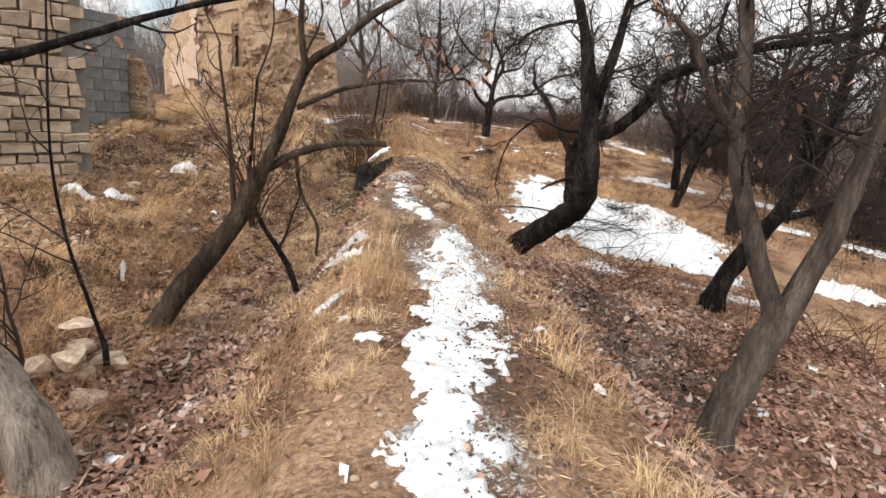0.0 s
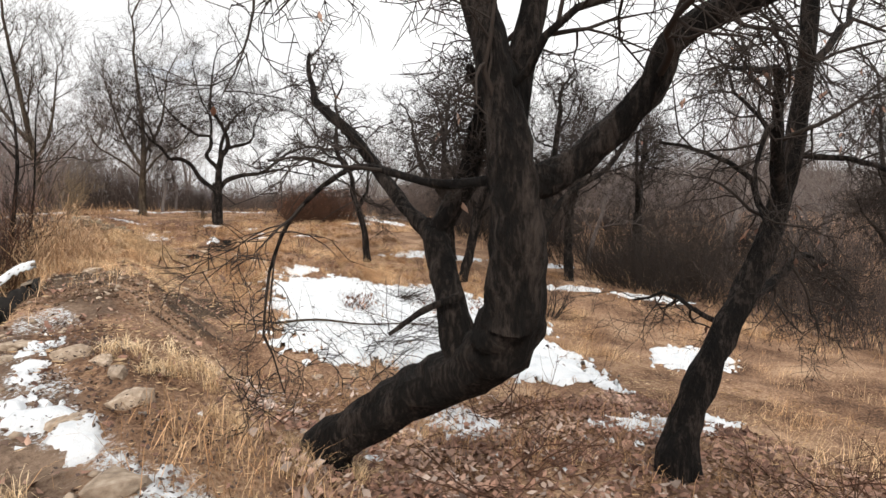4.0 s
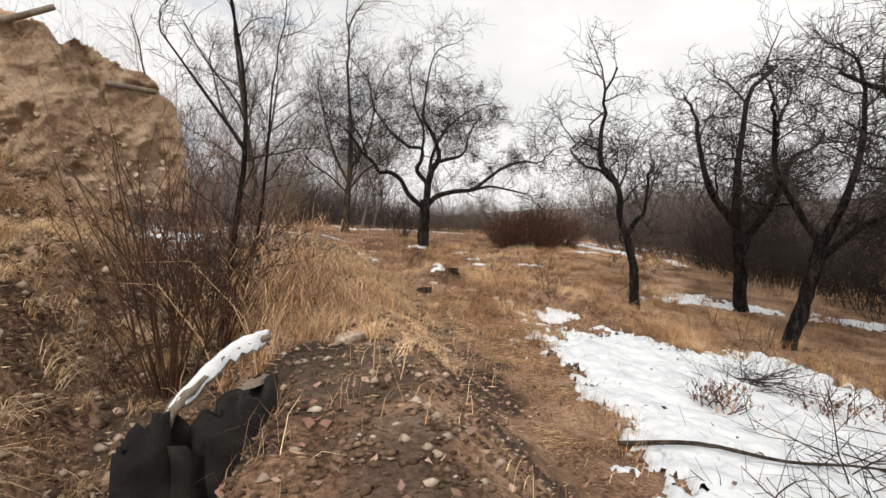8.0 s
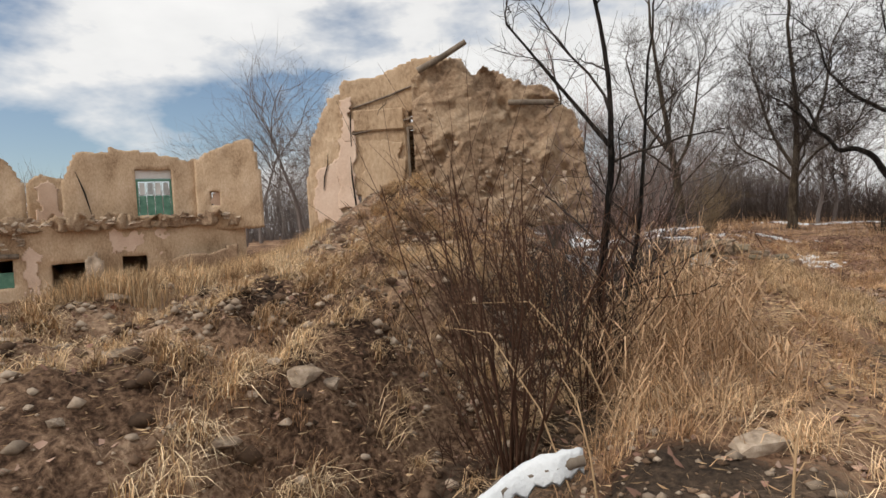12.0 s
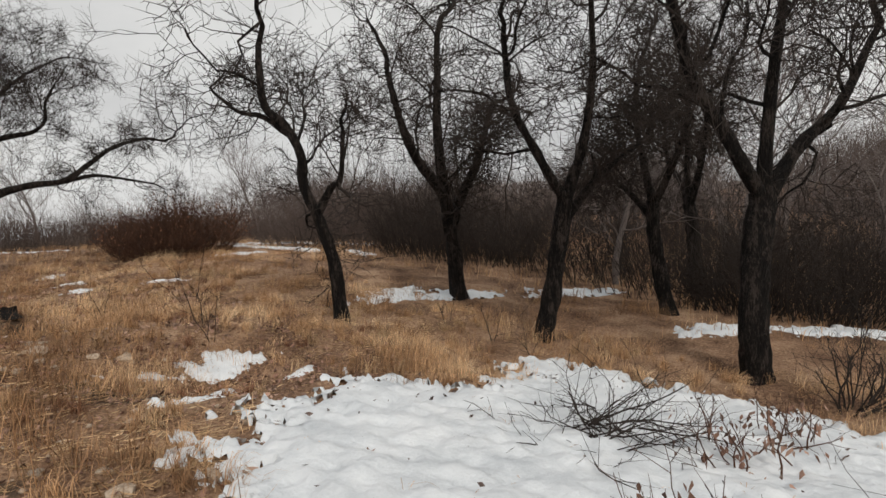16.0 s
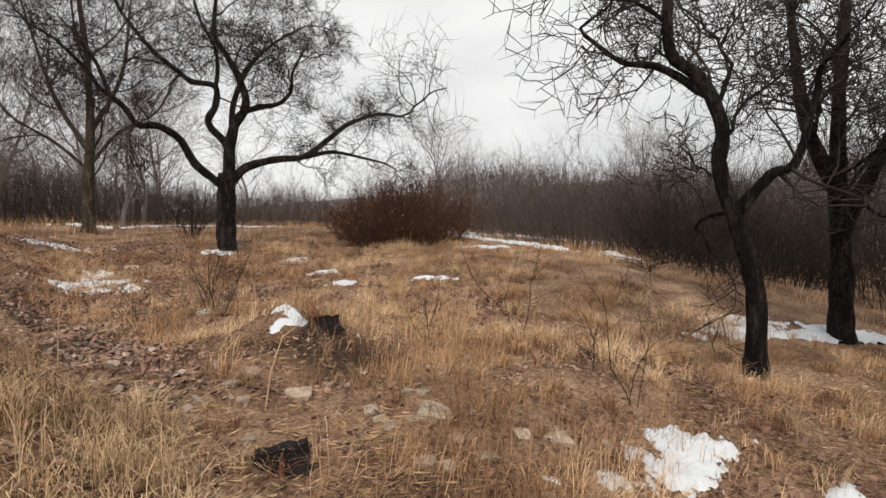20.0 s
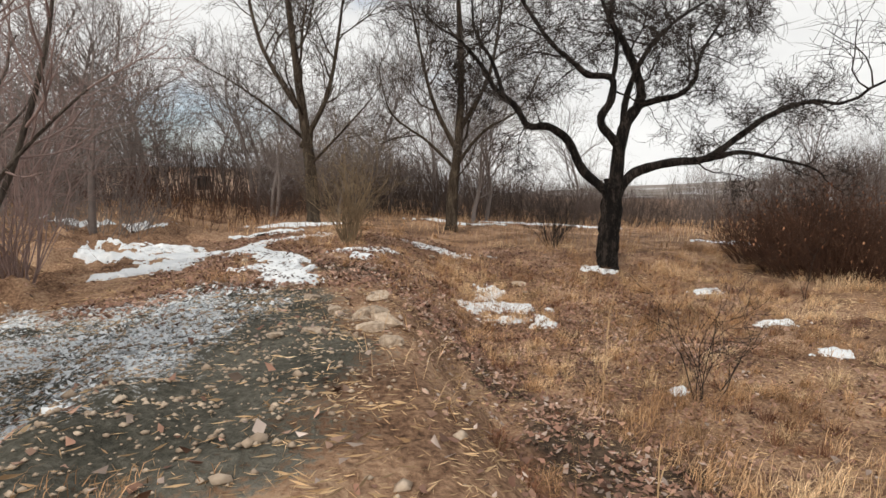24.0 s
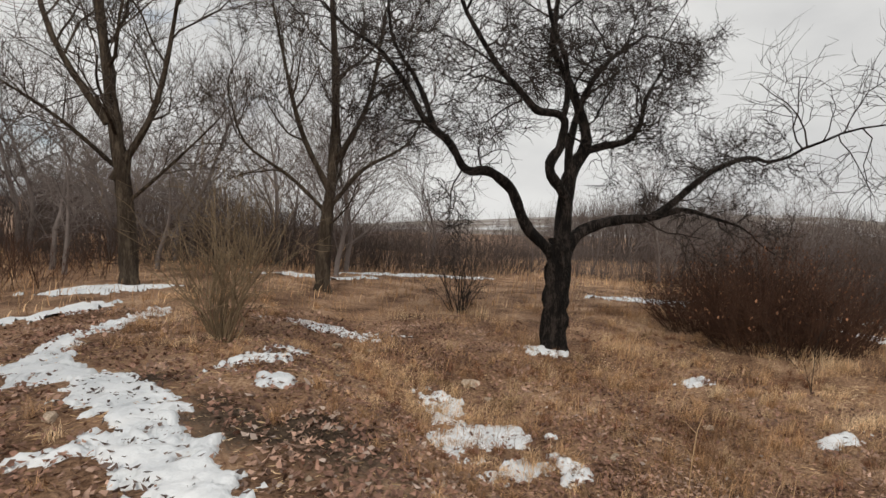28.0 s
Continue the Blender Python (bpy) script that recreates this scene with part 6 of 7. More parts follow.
x, y, r = scatter(34000, (-2.2, 16.9, 0.2, 21), 3, lambda x, y: step(0, 0.6, 1 - np.hypot((x + 0.95) / 0.75, (y - 18.6) / 2.0)) * (0.4 + 0.6 * tuft_noise(x, y, 31)) * 0.55)
blades("tall_straw", "tall bleached straw on the berm", x, y, r, lambda x, y: 0.3 + 0.3 * step(0.2, 0.8, 1 - np.hypot((x + 1.1) / 0.7, (y - 18.9) / 1.5)), M_REED, 1.3, 0.0019)


def reeds(label, cx, cy, rx, ry, count, lo, hi, seed):
    """Tall bleached reeds: a bent stalk, long drooping leaves and a ragged plume on each."""
    rng = random.Random(seed)
    stalks, V, F = Tubes(), [], []
    for _ in range(count):
        a, u = rng.random() * 6.283, math.sqrt(rng.random())
        x, y = cx + rx * u * math.cos(a), cy + ry * u * math.sin(a)
        h = rng.uniform(lo, hi) * (1.1 - 0.4 * u)
        foot = Vector((x, y, ground_z(x, y) - 0.03))
        way = Vector((rng.gauss(0.06, 0.26), rng.gauss(-0.08, 0.26), 0))
        line = [foot + way * h * f * f + Vector((0, 0, h * f)) for f in (0, 0.35, 0.7, 1.0)]
        stalks.add(line, [0.003, 0.0026, 0.0022, 0.0012], 4)
        for k in range(rng.randint(4, 7)):
            f = rng.uniform(0.2, 0.95)
            o = foot + way * h * f * f + Vector((0, 0, h * f))
            b = rng.random() * 6.283
            out, side = Vector((math.cos(b), math.sin(b), 0)), Vector((-math.sin(b), math.cos(b), 0)) * rng.uniform(0.0018, 0.0045)
            ll, rise = rng.uniform(0.14, 0.4), rng.uniform(0.1, 0.9)
            mid, end = o + out * ll * 0.5 + Vector((0, 0, ll * 0.5 * rise)), o + out * ll + Vector((0, 0, ll * (rise - 0.9) * 0.7))
            n = len(V)
            V += [o - side * 0.5, o + side * 0.5, mid + side, mid - side, end]
            F += [(n, n + 1, n + 2), (n, n + 2, n + 3), (n + 3, n + 2, n + 4)]
    root = thing("reed_clump", label, "reeds", (0, 0, 0), kind="stuff")
    new("stalks", stalks.mesh("stalks", M_REED)).parent = root
    new("leaves", raw_mesh("leaves", [tuple(v) for v in V], [F], M_REED)).parent = root


reeds("tall bleached reeds crowding the gully's edge", -1.1, 18.8, 0.6, 1.1, 190, 0.55, 1.25, 81)
reeds("tall bleached reeds behind the slender tree", -1.2, 20.5, 0.6, 1.1, 110, 0.4, 0.9, 82)
reeds("short bleached reeds on the berm", -0.8, 17.7, 0.5, 0.6, 70, 0.25, 0.6, 83)


def bank_density(x, y):
    t = step(0.02, 0.3, fbm(x, y, 1.4, 41, 2) + 0.3 * fbm(x, y, 5, 43, 2))
    return 0.95 * t * step(1.2, 2.2, -x)


x, y, r = scatter(200000, (-7, 3, -1.4, 26), 4, bank_density)
blades("bank_grass", "straw tufts on the rubble bank", x, y, r, lambda x, y: 0.08 + 0.08 * step(0.1, 0.5, fbm(x, y, 1.4, 41, 2)), M_GRASS, 1.3, 0.0016)


def tufts(name, label, cx, cy, r, size, per, mat, lean=(0.0, 0.0), wide=0.0016, flop=1.0):
    """Clumps of long curved blades that spring from one root and droop over."""
    n = len(cx) * per
    s = np.repeat(size * r.uniform(0.6, 1.3, len(cx)), per)
    x0, y0 = np.repeat(cx, per) + r.normal(0, 0.14, n) * s, np.repeat(cy, per) + r.normal(0, 0.14, n) * s
    a, f = r.uniform(0, 2 * np.pi, n), flop * np.abs(r.normal(0.55, 0.35, n))
    dx, dy = np.cos(a) * f + lean[0], np.sin(a) * f + lean[1]
    z0, L = terrain(x0, y0), s * r.uniform(0.5, 1.25, n)
    wx, wy = -np.sin(a) * wide, np.cos(a) * wide
    V = np.zeros((n, 7, 3))
    for j, (out, up, w) in enumerate(((0, -0.02, 1), (0.32, 0.42, 0.9), (0.75, 0.55, 0.7))):
        px, py, pz = x0 + dx * L * out, y0 + dy * L * out, z0 + L * up / (1 + 0.6 * f)
        V[:, 2 * j] = np.stack([px - wx * w, py - wy * w, pz], -1)
        V[:, 2 * j + 1] = np.stack([px + wx * w, py + wy * w, pz], -1)
    V[:, 6] = np.stack([x0 + dx * L * 1.1, y0 + dy * L * 1.1, z0 + L * (0.42 - 0.25 * np.minimum(f, 1.4))], -1)
    ids = np.arange(n)[:, None] * 7
    ob = new(name, raw_mesh(name, V.reshape(-1, 3), [np.concatenate([ids + np.array([0, 1, 3, 2]), ids + np.array([2, 3, 5, 4])]), ids + np.array([4, 5, 6])], mat))
    return tagged(ob, label, "grass", kind="stuff")


x, y, r = scatter(1900, (-6.6, 9, -1.9, 23.5), 44, lambda x, y: 0.15 + 0.85 * tuft_noise(x, y, 45))
tufts("grass_tufts", "matted straw tufts drooping down the bank", x, y, r, 0.28, 48, M_STRAW, (0.45, -0.15), 0.0026)
x, y, r = scatter(700, (-2.3, 3, 1.2, 13), 46, lambda x, y: step(0.3, 0.6, trail(PATH_SNOW, x, y)) * (0.2 + 0.8 * tuft_noise(x, y, 47)))
tufts("grass_tufts", "dense straw tufts beside the path", x, y, r, 0.22, 60, M_STRAW)
x, y, r = scatter(260, (-4.4, 3, -3.0, 12), 48, lambda x, y: 0.8 + 0 * x)
tufts("grass_tufts", "rusty grass hanging over the gully edge", x, y, r, 0.34, 60, M_GRASS, (0.4, 0.0))
x, y, r = scatter(2600, (0.0, 19, 9, 36), 49, lambda x, y: (0.04 + 0.96 * tuft_noise(x, y, 50, 0.0, 0.2)) * (1 - snow_here(x, y)) * step(0.3, 0.8, trail(LINE, x, y)) * step(0.3, 0.6, trail(LEAFY, x, y)) * step(0.9, 1.2, np.hypot((x - 2.7) / 0.8, (y - 26.0) / 0.5)))
tufts("grass_tufts", "dry tawny tussocks in the meadow", x, y, r, 0.26, 48, M_GRASS, (0.1, -0.05), 0.0018, 0.8)
x, y, r = scatter(420, (-1.7, 16.8, 0.4, 24.8), 52, lambda x, y: 0.1 + 0.75 * tuft_noise(x, y, 53))
tufts("grass_tufts", "trampled straw tussocks on the berm", x, y, r, 0.24, 50, M_GRASS, (0.1, 0.0), 0.0018, 1.2)
x, y, r = scatter(420, (-2.0, 22.6, 1.0, 24.85), 69, lambda x, y: (0.25 + 0.75 * tuft_noise(x, y, 70)) * step(0.25, 0.5, trail(LINE, x, y)))
tufts("grass_tufts", "long tawny straw before the stone facing", x, y, r, 0.36, 44, M_STRAW, (0.05, -0.1), 0.0019, 0.8)
x, y, r = scatter(900, (-0.2, 22, 6.5, 36.5), 58, lambda x, y: tuft_noise(x, y, 59, 0.05, 0.25) * step(0.4, 0.9, trail(LINE, x, y)) * step(0.4, 0.7, trail(LEAFY, x, y)))
tufts("weed_tufts", "rusty withered weeds in the meadow", x, y, r, 0.2, 40, M_RUST, (0.0, 0.0), 0.0022, 1.3)
x, y, r = scatter(900, (0.4, 20, 9, 37), 63, lambda x, y: tuft_noise(x, y, 64, 0.05, 0.25) * (1 - snow_here(x, y)) * step(0.5, 0.9, trail(LINE, x, y)) * step(0.5, 0.9, trail(LEAFY, x, y)))
tufts("grass_tufts", "pale bleached tussocks in the meadow", x, y, r, 0.28, 45, M_STRAW, (0.1, -0.1), 0.0018, 0.9)
x, y, r = scatter(420, (1.5, 13, 9, 23), 65, lambda x, y: 0.5 * snow_here(x, y))
tufts("snow_weeds", "single dry blades poking through the snow", x, y, r, 0.16, 7, M_GRASS, (0.0, 0.0), 0.0022, 1.1)
x, y, r = scatter(260, (-3.4, 30.5, 0.5, 40), 54, lambda x, y: step(0.4, 0.7, trail(TRACK_SNOW, x, y)) * (0.2 + 0.8 * tuft_noise(x, y, 57)))
tufts("grass_tufts", "rusty tussocks beside the snowy track", x, y, r, 0.26, 48, M_GRASS)
x, y, r = scatter(90000, (-10, 16, -5, 23.5), 5, lambda x, y: step(0, 0.3, 0.75 - trail([(-6.0, 17.5), (-6.6, 19.0), (-7.2, 20.5), (-7.9, 22.0)], x, y)) * (0.2 + 0.8 * tuft_noise(x, y, 35)))
blades("yard_grass", "pale tall grass on the slope of the yard", x, y, r, lambda x, y: 0.32 + 0 * x, M_STRAW, 0.4, 0.003)


def litter(name, label, x, y, r, size, mat, long=1.0, lift=0.012, category="leaves"):
    n = len(x)
    z = terrain(x, y) + lift * r.uniform(0.2, 1.6, n)
    a, s = r.uniform(0, 2 * np.pi, n), size * r.uniform(0.5, 1.4, n)
    ux, uy = np.cos(a) * s * long, np.sin(a) * s * long
    vx, vy = -np.sin(a) * s * 0.5 / long, np.cos(a) * s * 0.5 / long
    t1, t2, curl = r.normal(0, 0.35, n) * s, r.normal(0, 0.35, n) * s, r.uniform(0, 0.5, n) * s
    V = np.zeros((n, 4, 3))
    V[:, 0] = np.stack([x - ux, y - uy, z - t1 + curl], -1)
    V[:, 1] = np.stack([x + vx, y + vy, z + t2], -1)
    V[:, 2] = np.stack([x + ux, y + uy, z + t1 + curl], -1)
    V[:, 3] = np.stack([x - vx, y - vy, z - t2], -1)
    ids = np.arange(n)[:, None] * 4
    ob = new(name, raw_mesh(name, V.reshape(-1, 3), [ids + np.array([0, 1, 2]), ids + np.array([0, 2, 3])], mat))
    return tagged(ob, label, category, kind="stuff")


def leaf_density(x, y):
    rest = 0.25 + 0.75 * step(21.5, 23, y) * step(-1.9, -1.2, x) * (1 - step(0.2, -0.4, x) * step(24.6, 25.2, y))
    return rest * (0.3 + 0.7 * tuft_noise(x, y, 51, -0.3, 0.2)) * (1 - 0.7 * step(-0.1, 0.2, 1 - np.hypot((x + 2.9) / 2.2, (y - 27.9) / 2.9)))


x, y, r = scatter(150000, (-6, 3, 6, 38), 6, leaf_density)
litter("leaf_litter", "brown fallen leaves lying loose", x, y, r, 0.026, M_LEAF)
x, y, r = scatter(52000, (-4.3, 3, -1.2, 14), 16, lambda x, y: np.exp(-(((x - np.interp(y, SY, GULLY_X)) / 0.85) ** 4)))
litter("gully_leaves", "thick drift of fallen leaves in the gully bed", x, y, r, 0.04, M_LEAF, 1.0, 0.035)
x, y, r = scatter(9000, (-4.2, 3, 3.5, 14), 26, lambda x, y: np.maximum(np.exp(-(((x - np.interp(y, SY, GULLY_X)) / 0.8) ** 4)), 0.55 * step(0.3, 0.8, x)))
litter("pale_leaves", "bleached pale leaves among the brown ones", x, y, r, 0.036, M_PALELEAF, 1.0, 0.05)
x, y, r = scatter(15000, (-2.2, 24.5, 1.6, 32.5), 27, lambda x, y: 0.5 * step(24.5, 28.0, y) * step(0.75, 0.15, trail(LEAFY, x, y)) * (1 - 0.8 * step(29.0, 30.5, y)) * (0.25 + 0.75 * tuft_noise(x, y, 29, -0.25, 0.2)))
litter("trail_leaves", "brown fallen leaves drifted along the trail", x, y, r, 0.032, M_LEAF, 1.0, 0.03)
x, y, r = scatter(26000, (-4.5, 30, 3.5, 38.5), 30, lambda x, y: (0.25 + 0.75 * tuft_noise(x, y, 33, -0.25, 0.2)) * step(0.25, 0.5, trail(TRACK_SNOW, x, y)))
litter("meadow_leaves", "brown fallen leaves beside the snowy track", x, y, r, 0.026, M_LEAF, 1.0, 0.035)
x, y, r = scatter(5200, (-4.6, 30.2, -1.2, 35.4), 32, lambda x, y: step(0.45, 0.2, trail(TRACK_SNOW, x, y)) * step(34.6, 32.6, y) * (0.15 + 0.85 * tuft_noise(x, y, 39, -0.1, 0.2)))
litter("track_leaves", "dark wet leaves trodden into the snowy track", x, y, r, 0.02, M_DARKLEAF, 1.4, 0.06)
x, y, r = scatter(2600, (-2.2, 24.5, 3.5, 34), 28, lambda x, y: 0.2 + 0.8 * step(0.8, 0.25, trail(LEAFY, x, y)))
litter("trail_leaves", "bleached pale leaves drifted along the trail", x, y, r, 0.03, M_PALELEAF, 1.0, 0.035)
def crust_density(x, y):
    c = 1 - np.hypot((x + 3.7) / 1.75, (y - 28.4) / 2.9) + 0.3 * fbm(x, y, 2.2, 16, 4)
    return step(0.0, 0.22, c) * step(-0.12, 0.16, fbm(x, y, 5.5, 66, 3) + 0.5 * fbm(x, y, 1.3, 67, 2))


x, y, r = scatter(26000, (-5.8, 25, -1.6, 31.8), 68, crust_density)
litter("snow_flecks", "crisp white flecks of old snow on dark gravel", x, y, r, 0.02, M_SNOW, 1.1, 0.01, "snow")
x, y, r = scatter(20000, (-1.0, 3, 1.4, 14), 18, lambda x, y: 0.14 * step(0.5, 0.3, trail(PATH_SNOW, x, y)) + step(0.34, 0.2, trail([(p + 0.3, q) for p, q in PATH_SNOW], x, y)) * 0.8)
litter("path_leaves", "dark wet leaf crumbs on the snowy path", x, y, r, 0.012, M_DARKLEAF, 1.0, 0.045)
x, y, r = scatter(9000, (0.3, 5, 3.2, 12.5), 20, lambda x, y: step(0, 0.5, 1 - np.hypot((x - 1.7) / 0.9, (y - 9.2) / 2.4)))
litter("slope_leaves", "dark grey-green rotting leaves on the slope", x, y, r, 0.04, M_DARKLEAF, 1.0, 0.05)
x, y, r = scatter(2600, (1.5, 13, 9, 23), 22, lambda x, y: 0.5 * snow_here(x, y) * (0.15 + tuft_noise(x, y, 23)))
litter("snow_crumbs", "dark crumbs of bark and leaf on the snow", x, y, r, 0.02, M_DARKLEAF, 1.3, 0.1)
x, y, r = scatter(42000, (0.3, 3.5, 5.5, 13), 17, lambda x, y: step(0.3, 0.9, x) * (0.35 + 0.65 * tuft_noise(x, y, 55, -0.3, 0.15)))
litter("slope_leaves", "pale and brown fallen leaves on the low slope", x, y, r, 0.034, M_LEAF, 1.0, 0.03)
x, y, r = scatter(260000, (-6.5, 3, 8, 36), 7, lambda x, y: (0.25 + 0.6 * tuft_noise(x, y, 61)) * np.where(y < 15.5, 0.35 + 0.65 * step(0.2, 0.8, trail(LINE, x, y)), 1.0 + 0.6 * step(2.6, 1.2, np.abs(x - 0.8)) * step(26, 24, y)) * (1 - 0.7 * snow_here(x, y)) * (1 - 0.85 * step(0, 0.4, 1 - np.hypot((x + 0.1) / 1.7, (y - 15.8) / 2.3))) * (1 - 0.8 * step(0.5, 0.25, trail(WORN, x, y))))
litter("straw_litter", "trampled straw lying on the soil", x, y, r, 0.008, M_STRAW, 4.2, 0.008, "straw")


x, y, r = scatter(44000, (-1.6, 17.2, 4.5, 26), 24, lambda x, y: (0.12 + 0.88 * tuft_noise(x, y, 62, -0.1, 0.2)) * step(2.6, 1.2, np.abs(x - 1.0)) * (1 - snow_here(x, y)) * (1 - 0.9 * step(0.5, 0.25, trail(WORN, x, y))))
litter("straw_litter", "long pale trampled straws", x, y, r, 0.009, M_STRAW, 6.0, 0.02, "straw")


def pebbles(name, label, x, y, r, size, mat):
    n = len(x)
    z = terrain(x, y)
    base = np.array([(1, 0, 0), (0, 1, 0), (-1, 0, 0), (0, -1, 0), (0.15, 0.1, 0.75), (0, 0, -0.6), (0.6, 0.6, 0.35), (-0.6, -0.5, 0.4)])
    tris = np.array([(0, 6, 4), (6, 1, 4), (1, 2, 4), (2, 7, 4), (7, 3, 4), (3, 0, 4), (0, 1, 6), (2, 3, 7), (1, 0, 5), (2, 1, 5), (3, 2, 5), (0, 3, 5)])
    s = size(r, n)
    a = r.uniform(0, 2 * np.pi, n)
    c, sn = np.cos(a), np.sin(a)
    jit = base[None] * r.uniform(0.7, 1.3, (n, 8, 3))
    X = (jit[..., 0] * c[:, None] - jit[..., 1] * sn[:, None]) * s[:, None] + x[:, None]
    Y = (jit[..., 0] * sn[:, None] + jit[..., 1] * c[:, None]) * 0.8 * s[:, None] + y[:, None]
    Z = jit[..., 2] * s[:, None] * 0.9 + z[:, None] + 0.2 * s[:, None]
    V = np.stack([X, Y, Z], -1).reshape(-1, 3)
    F = (np.arange(n)[:, None, None] * 8 + tris[None]).reshape(-1, 3)
    ob = new(name, raw_mesh(name, V, [F], mat))
    return tagged(ob, label, "pebbles", kind="stuff")


x, y, r = scatter(20000, (-7.5, 9, -2.0, 25), 8, lambda x, y: 0.25 + 0.75 * tuft_noise(x, y, 71))
pebbles("bank_rubble", "loose tan rubble on the bank", x, y, r, lambda r, n: 0.012 + 0.05 * r.uniform(0, 1, n) ** 3.5, M_STONE)
x, y, r = scatter(5200, (-1.9, 14.4, 0.5, 18.2), 76, lambda x, y: 0.2 + 0.8 * tuft_noise(x, y, 77))
pebbles("earth_clods", "dark crumbs of soil on the berm", x, y, r, lambda r, n: 0.008 + 0.022 * r.uniform(0, 1, n) ** 3, M_CLOD)
x, y, r = scatter(700, (-1.8, 14.4, 0.5, 18.2), 78, lambda x, y: 0.2 + 0.8 * tuft_noise(x, y, 79))
pebbles("berm_gravel", "small pale stones on the berm", x, y, r, lambda r, n: 0.01 + 0.03 * r.uniform(0, 1, n) ** 4, M_STONE)
x, y, r = scatter(6000, (-6.5, 9, -1.3, 24), 29, lambda x, y: 0.25 + 0.75 * tuft_noise(x, y, 75))
pebbles("earth_clods", "crumbled dark clods of the eroded bank", x, y, r, lambda r, n: 0.015 + 0.075 * r.uniform(0, 1, n) ** 3, M_CLOD)
x, y, r = scatter(9000, (-5.2, 25.2, -0.4, 31), 19, lambda x, y: step(-0.1, 0.3, 1 - np.hypot((x + 2.9) / 2.2, (y - 27.9) / 2.9)))
pebbles("mound_gravel", "coarse grey gravel on the mound top", x, y, r, lambda r, n: 0.006 + 0.016 * r.uniform(0, 1, n) ** 2.5, M_STONE)
x, y, r = scatter(5000, (-2.5, 3, 3, 33), 9, lambda x, y: 0.3 * tuft_noise(x, y, 73) + 0.6 * (1 - step(0.3, 0.9, trail(LINE, x, y))))
pebbles("path_pebbles", "small stones trodden into the path", x, y, r, lambda r, n: 0.008 + 0.035 * r.uniform(0, 1, n) ** 3, M_STONE)


# ---- stones and small things beside the walk ----
STONES_MOUND = [(-1.42, 27.99, 0.13, 3), (-1.03, 28.1, 0.17, 0), (-0.97, 28.31, 0.2, 5), (-1.03, 28.97, 0.17, 1), (-1.07, 29.4, 0.15, 3), (-0.91, 27.66, 0.11, 2),
    (-2.04, 30.2, 0.13, 1), (1.57, 35.1, 0.24, 4), (-1.35, 28.86, 0.09, 0), (-1.13, 28.68, 0.1, 4), (1.62, 25.62, 0.15, 0), (2.47, 24.2, 0.22, 4),
    (1.78, 24.77, 0.15, 2), (2.12, 24.39, 0.1, 1), (2.09, 24.07, 0.08, 3), (2.49, 23.64, 0.1, 4), (2.05, 23.64, 0.1, 0), (2.19, 23.58, 0.08, 2),
    (3.14, 23.74, 0.14, 5), (2.42, 23.85, 0.09, 1), (1.42, 25.16, 0.13, 3), (0.78, 26.4, 0.1, 1), (-1.04, 29.65, 0.16, 2), (-1.14, 28.81, 0.13, 5), (-0.92, 27.68, 0.13, 1), (-1.64, 29.37, 0.11, 4), (-1.66, 27.83, 0.08, 3), (-1.39, 28.93, 0.11, 2)]
STONES_BERM = [(1.1, 25.97, 0.08, 0), (-0.9, 24.4, 0.1, 2), (-1.35, 24.3, 0.1, 0), (0.25, 24.6, 0.12, 5), (-0.78, 18.2, 0.12, 0), (-0.56, 17.0, 0.2, 3),
    (-0.85, 17.8, 0.17, 1), (0.77, 19.4, 0.09, 2), (-0.3, 18.6, 0.08, 5), (-0.6, 12.66, 0.2, 1), (-0.95, 13.2, 0.17, 3), (-1.0, 12.85, 0.13, 0),
    (1.77, 14.64, 0.12, 2), (2.22, 14.56, 0.1, 4), (1.0, 14.9, 0.08, 1), (-0.38, 12.4, 0.12, 5), (-0.25, 11.75, 0.2, 1), (-0.52, 11.6, 0.16, 3),
    (-0.3, 12.2, 0.14, 0), (-0.32, 10.75, 0.2, 4), (0.46, 13.09, 0.08, 2), (2.2, 14.47, 0.09, 5), (-3.4, 7.95, 0.2, 2), (-3.3, 7.65, 0.17, 5)]
STONES_SOUTH = [(-3.4, 7.95, 0.2, 2), (-3.3, 7.65, 0.17, 5), (-3.6, 8.2, 0.2, 0), (-3.3, 7.3, 0.15, 3), (-3.1, 9.95, 0.22, 2), (-3.0, 10.7, 0.25, 4),
    (-2.75, 9.9, 0.16, 1), (2.0, 10.5, 0.1, 3), (2.3, 9.7, 0.12, 4), (1.9, 9.2, 0.1, 1), (3.6, 32.7, 0.1, 1), (2.8, 32.7, 0.1, 3),
    (2.0, 33.9, 0.09, 2), (-3.1, 32.8, 0.12, 0), (-0.7, 32.1, 0.07, 4), (-0.1, 36.3, 0.13, 2), (0.5, 36.6, 0.1, 1), (-0.6, 36.9, 0.11, 3)]
for k, (x, y, s, m) in enumerate(STONES_MOUND + STONES_BERM + STONES_SOUTH):
    rock(x, y, s, m, 57 * k)
for x, y, z, s, m in ((-3.52, 7.95, -0.3, 0.24, 2), (-3.2, 7.7, -0.4, 0.22, 0), (-3.4, 7.85, -0.12, 0.22, 4), (-3.25, 8.15, -0.28, 0.2, 5), (-3.6, 7.7, -0.15, 0.2, 1), (-3.5, 8.1, 0.06, 0.18, 3)):
    rock(x, y, s, m, 70 * m, "pale squarish stone of the gully's old lining", z)
rb = random.Random(6)
for k in range(120):
    x, y = rb.uniform(-6.5, -2.3), rb.uniform(11, 22)
    rock(x, y, 0.04 + 0.13 * rb.random() ** 2, k, 41 * k, "pale stone lodged in the earth bank")

